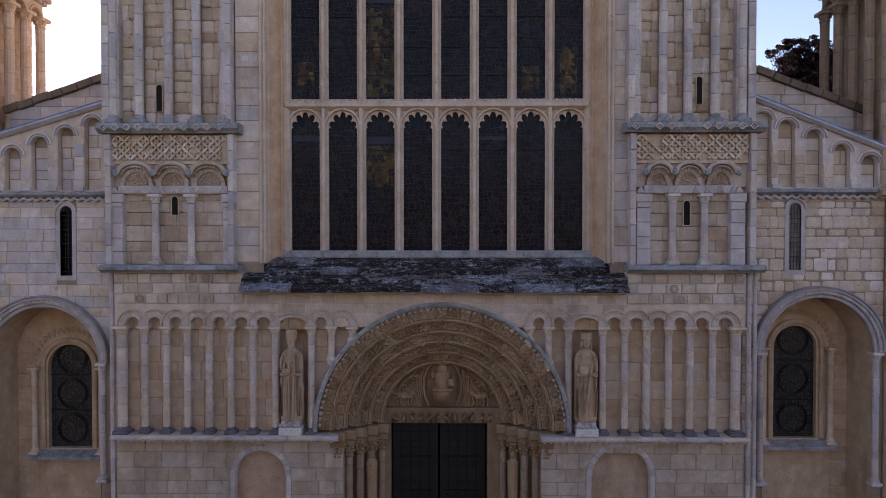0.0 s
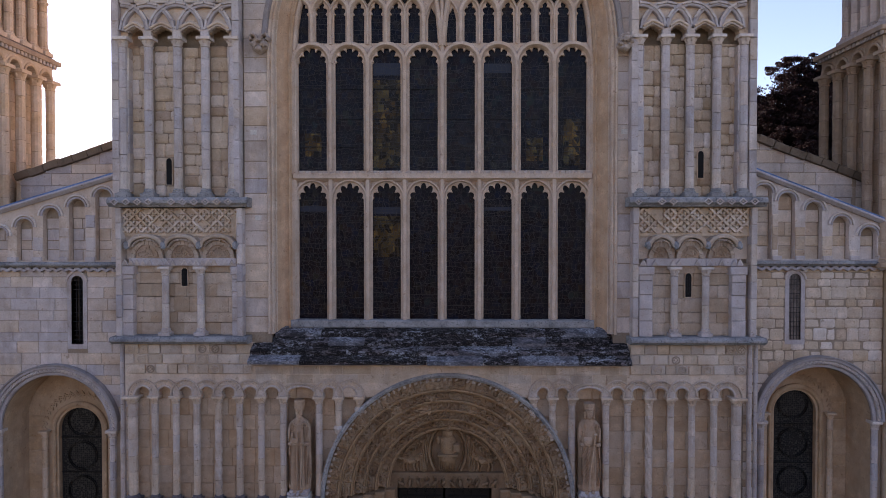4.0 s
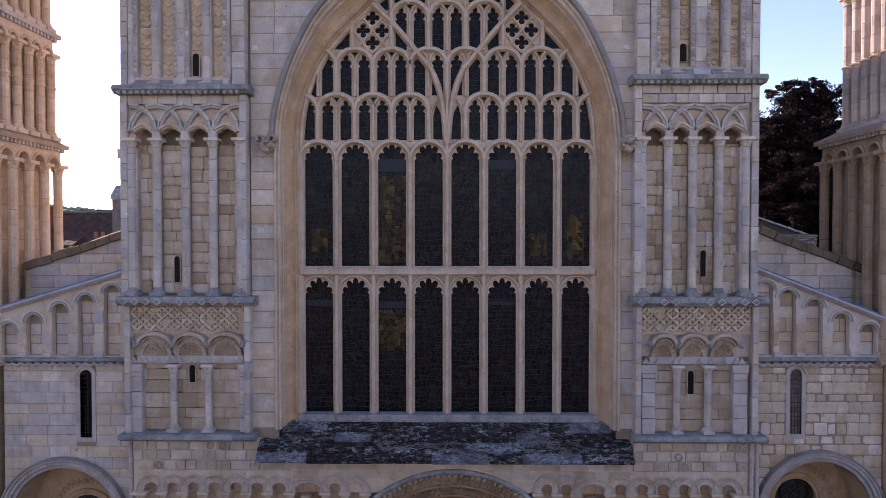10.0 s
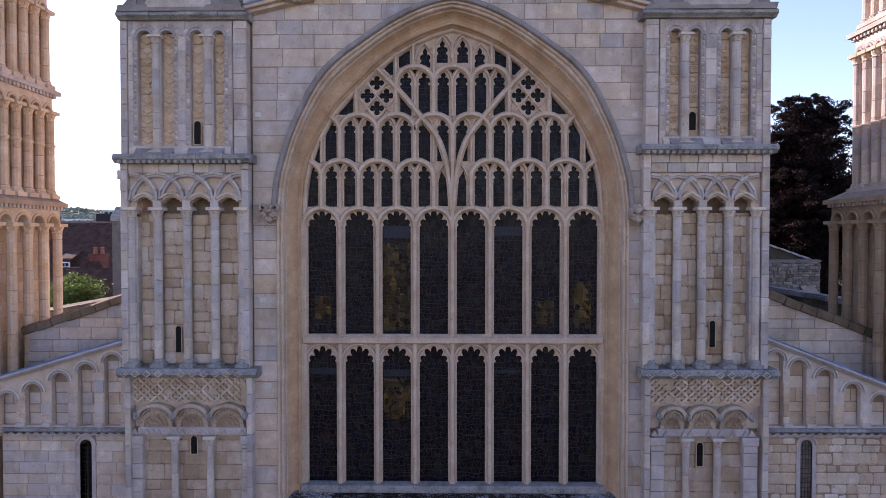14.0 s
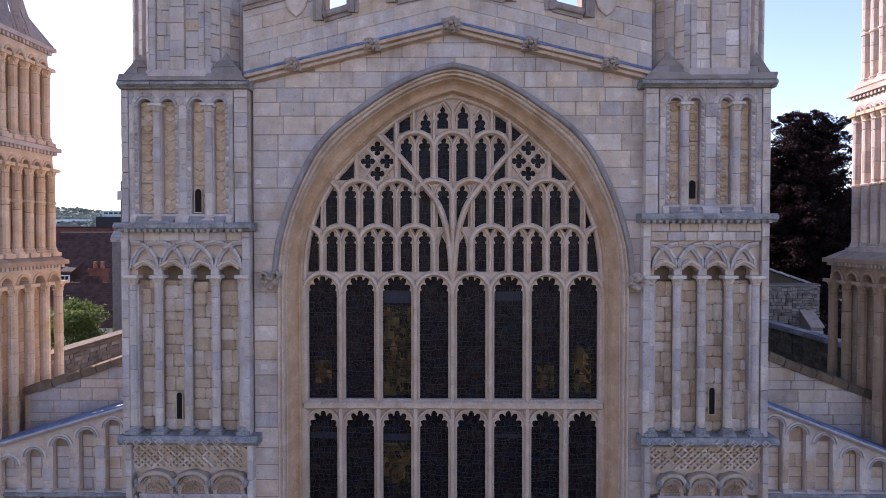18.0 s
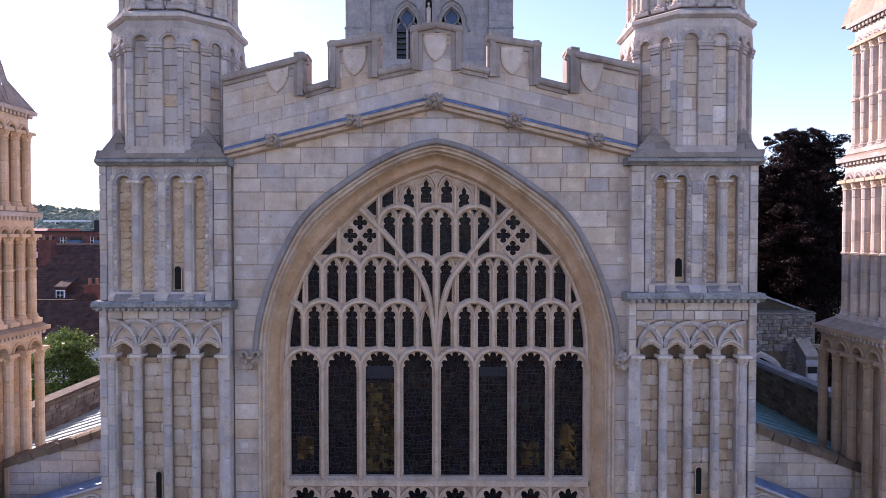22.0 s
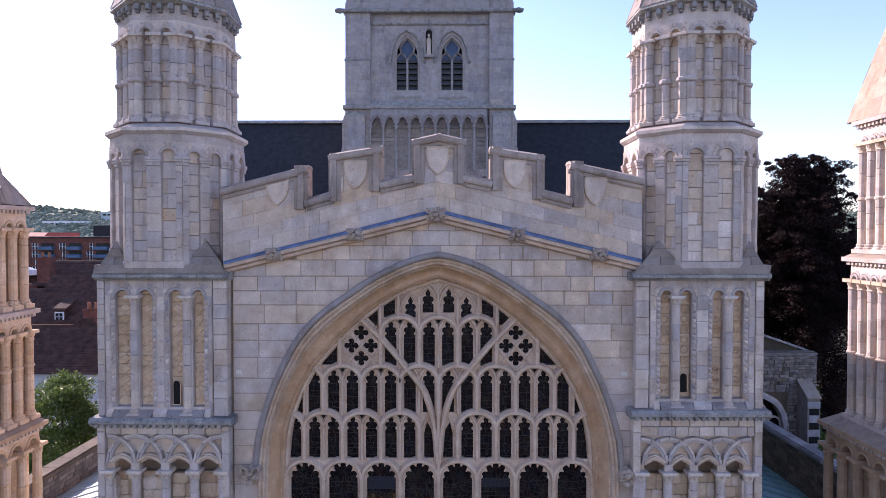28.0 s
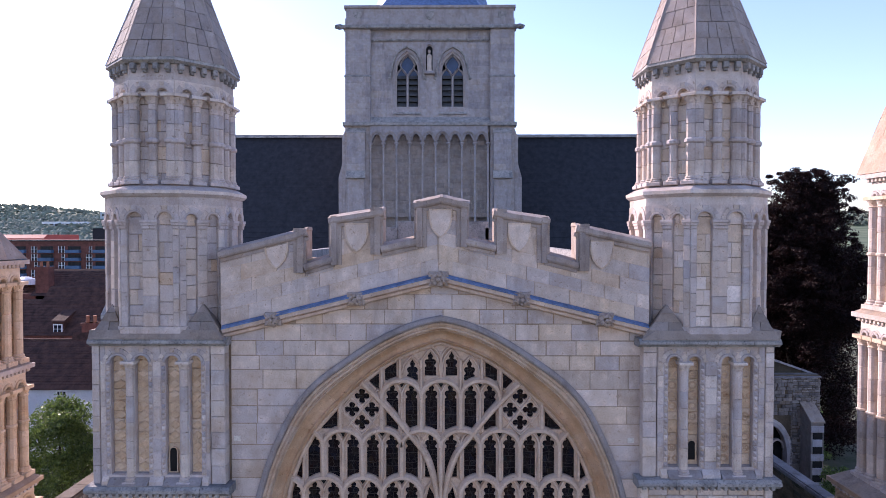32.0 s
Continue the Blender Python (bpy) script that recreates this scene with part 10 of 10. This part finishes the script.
def spreading_tree(name, label, base, height, spread, bottom, mat, bark, count, size, seed):
    """A broad domed crown: boughs that reach the outline, each with tiers of sprays, and gaps between."""
    rnd = random.Random(seed)
    t = thing(name, label, "tree", at=base)
    bx, by, bz = base
    built("trunk", bark, t, lambda bm: turned(bm, bx, by, [(bz, 0.9), (bz + height * 0.08, 0.62), (bz + height * 0.35, 0.5), (bz + height * 0.7, 0.22)], 10))
    centres = []
    ends = []
    for k in range(150):
        a, e = rnd.uniform(0, 6.283), math.asin(rnd.uniform(-0.30, 1.0))
        m = rnd.uniform(0.80, 1.08)
        ends.append(Vector((bx + spread * m * math.cos(e) * math.cos(a), by + spread * m * math.cos(e) * math.sin(a), bz + bottom + (height - bottom) * (0.30 + 0.70 * m * math.sin(e)))))
    for k, end in enumerate(ends):
        start = Vector((bx, by, bz + height * rnd.uniform(0.12, 0.5)))
        if k < 14:
            def limb(bm, start=start, end=end):
                prev = None
                for i in range(7):
                    f = i / 6
                    c = start.lerp(end, f) + Vector((0, 0, 0.8 * math.sin(math.pi * f)))
                    r = 0.24 * (1 - f) + 0.03
                    cur = [bm.verts.new(c + Vector((r * math.cos(q * 1.257), r * math.sin(q * 1.257), 0))) for q in range(5)]
                    if prev:
                        for q in range(5):
                            bm.faces.new((prev[q], prev[(q + 1) % 5], cur[(q + 1) % 5], cur[q]))
                    prev = cur
            built("limb", bark, t, limb)
        for i in range(12):
            f = rnd.uniform(0.3, 1.0)
            c = start.lerp(end, f) + Vector((rnd.uniform(-0.8, 0.8), rnd.uniform(-0.8, 0.8), rnd.uniform(-0.5, 0.6) + 0.8 * math.sin(math.pi * f)))
            centres.append((tuple(c), rnd.uniform(0.45, 1.05)))
        for i in range(5):
            c = end + Vector((rnd.uniform(-0.9, 0.9), rnd.uniform(-0.9, 0.9), rnd.uniform(-0.5, 0.8)))
            centres.append((tuple(c), rnd.uniform(0.25, 0.55)))
    leaf_cloud("crown", mat, t, centres, count, size, seed, 0.55)
    # a skirt of lower foliage down to the ground
    low = [((bx + spread * 0.95 * math.sqrt(rnd.random()) * math.cos(q), by + spread * 0.95 * math.sqrt(rnd.random()) * math.sin(q), bz + rnd.uniform(0.8, bottom + 0.42 * (height - bottom))), rnd.uniform(0.7, 1.5)) for q in [rnd.uniform(0, 6.283) for _ in range(330)]]
    leaf_cloud("lower_crown", mat, t, low, count // 2, size, seed + 1, 0.7)
    return t


spreading_tree("copper_beech", "large dark purple copper beech in full leaf", (31.0, 44.0, 0), 24.5, 4.9, 9.0, M_BEECH, M_BARK, 330000, 0.11, 3)
tree("garden_tree", "round green garden tree with small glossy leaves", (-20.2, 20.6, 0), 10.1, 3.3, 1.5, M_LEAF, M_BARK, 44000, 0.09, 4, 130)
tree("young_tree", "small bright green tree beside the stone range", (25.0, 33.5, 0), 7.5, 2.3, 1.5, M_LEAF, M_BARK, 4000, 0.13, 5, 40)
tree("shrub", "leafy green shrub growing behind the wall", (20.2, 20.4, 0), 7.0, 1.5, 2.0, M_LEAF, M_BARK, 3000, 0.09, 6, 30)

# ---- the town to the north ----
def tiled_roof(parent, x0, x1, ya, za, yb, zb, mat, rows=16, name="roof"):
    """A slope of tile courses from eaves to ridge, with a body beneath."""
    for k in range(rows):
        y0, z0, y1, z1 = ya + (yb - ya) * k / rows, za + (zb - za) * k / rows, ya + (yb - ya) * (k + 1) / rows, za + (zb - za) * (k + 1) / rows
        built("tile_course", mat, parent, lambda bm: prism_x(bm, x0, x1, [(y0 - 0.03, z0 + 0.02), (y0 - 0.03, z0 + 0.07), (y1, z1 + 0.05), (y1, z1)]))


def sash(parent, x, z, w, h, y, nx=3, nz=4):
    fr = built("window", M_PAINT, parent, lambda bm: [box(bm, x - w / 2 - 0.08, x + w / 2 + 0.08, y - 0.04, y + 0.05, z - 0.1, z + h + 0.08, 0.01)])
    built("pane", M_PANE, fr, lambda bm: box(bm, x - w / 2, x + w / 2, y - 0.05, y - 0.042, z, z + h))

    def bars(bm):
        for k in range(nx + 1):
            xx = x - w / 2 + w * k / nx
            box(bm, xx - 0.025, xx + 0.025, y - 0.07, y - 0.045, z, z + h)
        for k in range(nz + 1):
            zz = z + h * k / nz
            box(bm, x - w / 2, x + w / 2, y - 0.075, y - 0.05, zz - 0.025, zz + 0.025)
    built("glazing_bars", M_PAINT, fr, bars)


def chimney(parent, x, y, z0, z1, w, d, pots=2):
    ch = built("chimney", M_BRICK, parent, lambda bm: [box(bm, x - w / 2, x + w / 2, y - d / 2, y + d / 2, z0, z1, 0.01), box(bm, x - w / 2 - 0.07, x + w / 2 + 0.07, y - d / 2 - 0.07, y + d / 2 + 0.07, z1 - 0.25, z1, 0.01)])
    for k in range(pots):
        px = x - w / 2 + w * (k + 0.5) / pots
        put("chimney_pot", 0, lambda bm: turned(bm, 0, 0, [(0, 0.17), (0.1, 0.19), (0.5, 0.15), (0.62, 0.18), (0.66, 0.15)], 10), M_TERRA, ch, (px, y, z1))


house = thing("cottage", "white rendered cottage with a long brown tiled roof", "house", at=(-36, 43, 0))
built("wall", M_WHITE, house, lambda bm: box(bm, -44, -28.0, 40.4, 48, 0, 5.95))
tiled_roof(house, -44.2, -27.8, 40.1, 5.8, 44.6, 9.25, M_TILE, 20)
built("ridge", M_TILE, house, lambda bm: [box(bm, -44, -27.8, 44.5, 44.75, 9.2, 9.34, 0.02)])
sash(house, -32.3, 4.15, 0.75, 1.5, 40.38)
built("gable_verge", M_TILE, house, lambda bm: prism_x(bm, -33.9, -32.2, [(44.4, 9.0), (44.8, 9.9), (45.6, 9.0)]))
chimney(house, -33.5, 47.0, 5, 10.5, 1.35, 0.9, 2)
row = thing("old_house", "dark tiled old house with a white dormer window", "house", at=(-40, 56, 0))
built("wall", M_BRICK, row, lambda bm: box(bm, -52, -28.5, 53.0, 62, 0, 8.6))
tiled_roof(row, -44, -33.5, 52.6, 8.3, 57.6, 13.0, M_TILE, 18)
tiled_roof(row, -52, -44.3, 53.0, 8.0, 57.0, 11.6, M_TILE, 14)
built("dormer", M_TILE, row, lambda bm: [box(bm, -41.0, -39.8, 53.0, 56.0, 8.2, 9.75), prism_x(bm, -41.1, -39.7, [(52.9, 9.7), (53.0, 9.85), (56.5, 11.3), (56.5, 9.7)])])
sash(row, -40.4, 8.55, 0.8, 0.85, 52.96, 2, 2)
cross = thing("gabled_house", "dark tiled house with a sharp hipped gable", "house", at=(-36, 60, 0))
built("wall", M_BRICK, cross, lambda bm: box(bm, -38.5, -27, 58, 66, 0, 9.6))


def hip(bm):
    v = [bm.verts.new(p) for p in ((-41.5, 58, 9.4), (-32.0, 58, 9.4), (-26.0, 58, 9.4), (-26, 66, 9.4), (-41.5, 66, 9.4), (-37.5, 62, 13.3), (-30, 62, 12.6))]
    for f in ((0, 1, 5), (1, 2, 6, 5), (2, 3, 6), (3, 4, 5, 6), (4, 0, 5)):
        bm.faces.new([v[i] for i in f])


built("roof", M_TILE, cross, hip)
sash(cross, -33.0, 9.9, 0.6, 1.2, 57.2, 2, 3)
sash(cross, -35.6, 9.7, 0.5, 1.0, 57.2, 2, 3)
terr = thing("terrace", "long tiled terrace with a tall brick chimney stack", "house", at=(-50, 74, 0))
built("wall", M_BRICK, terr, lambda bm: box(bm, -62, -36, 68.4, 78, 0, 11.1))
tiled_roof(terr, -53.3, -35.8, 68, 10.9, 72, 14.1, M_TILE, 14)
tiled_roof(terr, -62, -53.5, 68.5, 9.5, 72, 12.4, M_TILE, 12)
chimney(terr, -52.0, 69.0, 8, 14.6, 1.7, 1.2, 2)
chimney(terr, -39.0, 72.3, 13, 15.0, 1.1, 0.8, 2)
built("skylight", M_PAINT, terr, lambda bm: turned(bm, -55.5, 70.5, [(12.2, 1.3), (12.9, 1.1), (13.2, 0.4)], 12))
for x, y, z, w in ((-49.5, 62, 10.3, 1.0), (-46.5, 66, 11.2, 0.9)):
    chimney(terr, x, y, 6, z, w, 0.8, 1)

flats = thing("apartment_block", "red-brick apartment block with blue balconies", "building", at=(-115, 215, 0))
FY = 207.0
built("body", M_BRICK, flats, lambda bm: box(bm, -165, -70, FY, FY + 16, 0, 16.3))
built("roof_edge", M_SLATE, flats, lambda bm: box(bm, -165.3, -69.7, FY - 0.4, FY + 16, 16.3, 16.75))
for i in range(9):
    x = -149.5 + 9.6 * i
    for j in range(5):
        z = 12.4 - 2.75 * j
        if z < 0.8:
            continue
        bay = put("window", "bay", lambda bm: [box(bm, -2.2, 2.2, -0.05, 0.2, 0, 2.2, 0.03)], M_PANE, flats, (x, FY, z))
        put("window_frame", "bay", lambda bm: [box(bm, q - 0.06, q + 0.06, -0.12, 0, 0, 2.2) for q in (-2.15, -1.0, 0.3, 1.3, 2.15)] + [box(bm, -2.2, 2.2, -0.12, 0, 2.1, 2.2)], M_SLATE, bay, (x, FY, z))
        put("balcony", "bay", lambda bm: [box(bm, -2.4, 2.4, -1.5, 0, -0.15, 0.1, 0.02), box(bm, -2.4, 2.4, -1.5, -1.4, 0.1, 1.0, 0.02), box(bm, -2.4, -2.3, -1.5, 0, 0.1, 1.0), box(bm, 2.3, 2.4, -1.5, 0, 0.1, 1.0)], M_BLUE, bay, (x, FY, z))
        for q in (-3.9, -5.0):
            if (i + j) % 4 == 3 and q < -4:
                continue
            sl = put("window", "slim", lambda bm: box(bm, -0.42, 0.42, -0.05, 0.2, 0, 2.1, 0.03), M_PANE, flats, (x + q, FY, z))
            put("window_frame", "slim", lambda bm: [box(bm, -0.52, -0.40, -0.12, 0, -0.1, 2.2), box(bm, 0.40, 0.52, -0.12, 0, -0.1, 2.2), box(bm, -0.4, 0.4, -0.12, 0, 0.95, 1.05)], M_PAINT, sl, (x + q, FY, z))
shed = thing("warehouse", "long low warehouse with a bright red roof", "building", at=(-200, 300, 0))
built("body", M_RED, shed, lambda bm: prism_x(bm, -290, -201, [(300, 0), (300, 16.8), (303, 18.6), (330, 18.6), (330, 0)]))
annex = thing("rooftop_block", "dark flat-roofed block above the apartments", "building", at=(-128, 240, 0))
built("body", M_SLATE, annex, lambda bm: box(bm, -142.5, -110, 240, 255, 0, 21.2))
for nm, x0, x1, y, z0, z1, lab in (("college_block", -590, -525, 900, 20, 37, "long white flat-roofed block on the hillside"), ("hill_terrace", -560, -440, 1000, 20, 54, "pale glass-fronted block among hillside trees")):
    b = thing(nm, lab, "building", at=((x0 + x1) / 2, y, 0))
    built("body", M_PAINT if nm == "college_block" else M_PALEBLUE, b, lambda bm: box(bm, x0, x1, y, y + 12, 0, z1))
    built("windows", M_PANE, b, lambda bm: [box(bm, x0 + 3 + 8 * k, x0 + 9 + 8 * k, y - 0.3, y, z1 - 6, z1 - 3) for k in range(int((x1 - x0) / 8) - 1)], kind="stuff")


def hill_height(x, y):
    ridge = 76 + 8 * math.sin(x * 0.0043 + 1) + 6 * math.sin(x * 0.011)
    return -0.2 + ridge * min(1.0, max(0.0, (y - 420) / 1000)) ** 1.2


def ground_mesh(bm):
    xs_ = [-4000, -2400, -1600, -1200, -900, -700, -500, -350, -200, -100, -50, 0, 50, 100, 200, 350, 500, 700, 900, 1200, 1600, 2400, 4000]
    ys_ = [-4000, -1500, -400, -100, 0, 100, 250, 420, 500, 600, 700, 800, 900, 1000, 1100, 1200, 1300, 1420, 1600, 2200, 4500]
    g = [[bm.verts.new((x, y, hill_height(x, y))) for x in xs_] for y in ys_]
    for j in range(len(ys_) - 1):
        for i in range(len(xs_) - 1):
            bm.faces.new((g[j][i], g[j][i + 1], g[j + 1][i + 1], g[j + 1][i]))


gr = built("ground", M_GROUND, None, ground_mesh, smooth=True)
tagged(gr, "grass and paved ground rising to a far wooded hill", "ground", "", "structure")


def woods(bm):
    rnd = random.Random(12)
    n = 0
    while n < 7500:
        y = rnd.uniform(480, 1440)
        f = rnd.uniform(-1.0, 1.0)
        x = y * f * 0.82
        if not (-0.40 > f > -0.95 or (f > 0.5 and y > 900) or y > 1150):
            continue
        n += 1
        s = rnd.uniform(2.2, 5.2)
        z = hill_height(x, y)
        for k in range(2):
            lump(bm, Matrix.Translation((x + rnd.uniform(-3, 3), y + rnd.uniform(-3, 3), z + s * rnd.uniform(0.3, 0.9))) @ Matrix.Diagonal((s * rnd.uniform(0.6, 1.1), s * rnd.uniform(0.6, 1.1), s * rnd.uniform(0.55, 1), 1)))
    for v in bm.verts:
        v.co += Vector((noise.noise(v.co * 0.7), noise.noise(v.co * 0.7 + Vector((9, 0, 0))), noise.noise(v.co * 0.7 + Vector((0, 9, 0))))) * 1.1


wd = built("far_woods", M_WOODS, None, woods, kind="stuff")
tagged(wd, "far hillside woods of mixed green trees", "trees", "", "stuff")


# unseen wall added behind the viewer; it blocks low sky and bounces warm light
unseen_wall = built("wall_yard", M_UNSEEN_WALL, None, lambda bm: [box(bm, -70, 70, -41, -40, 0, 13), box(bm, -71, -70, -41, 20, 0, 9), box(bm, 70, 71, -41, 20, 0, 9)])
tagged(unseen_wall, "unseen added stone wall that blocks low sky and bounces light", "wall", "", "structure")
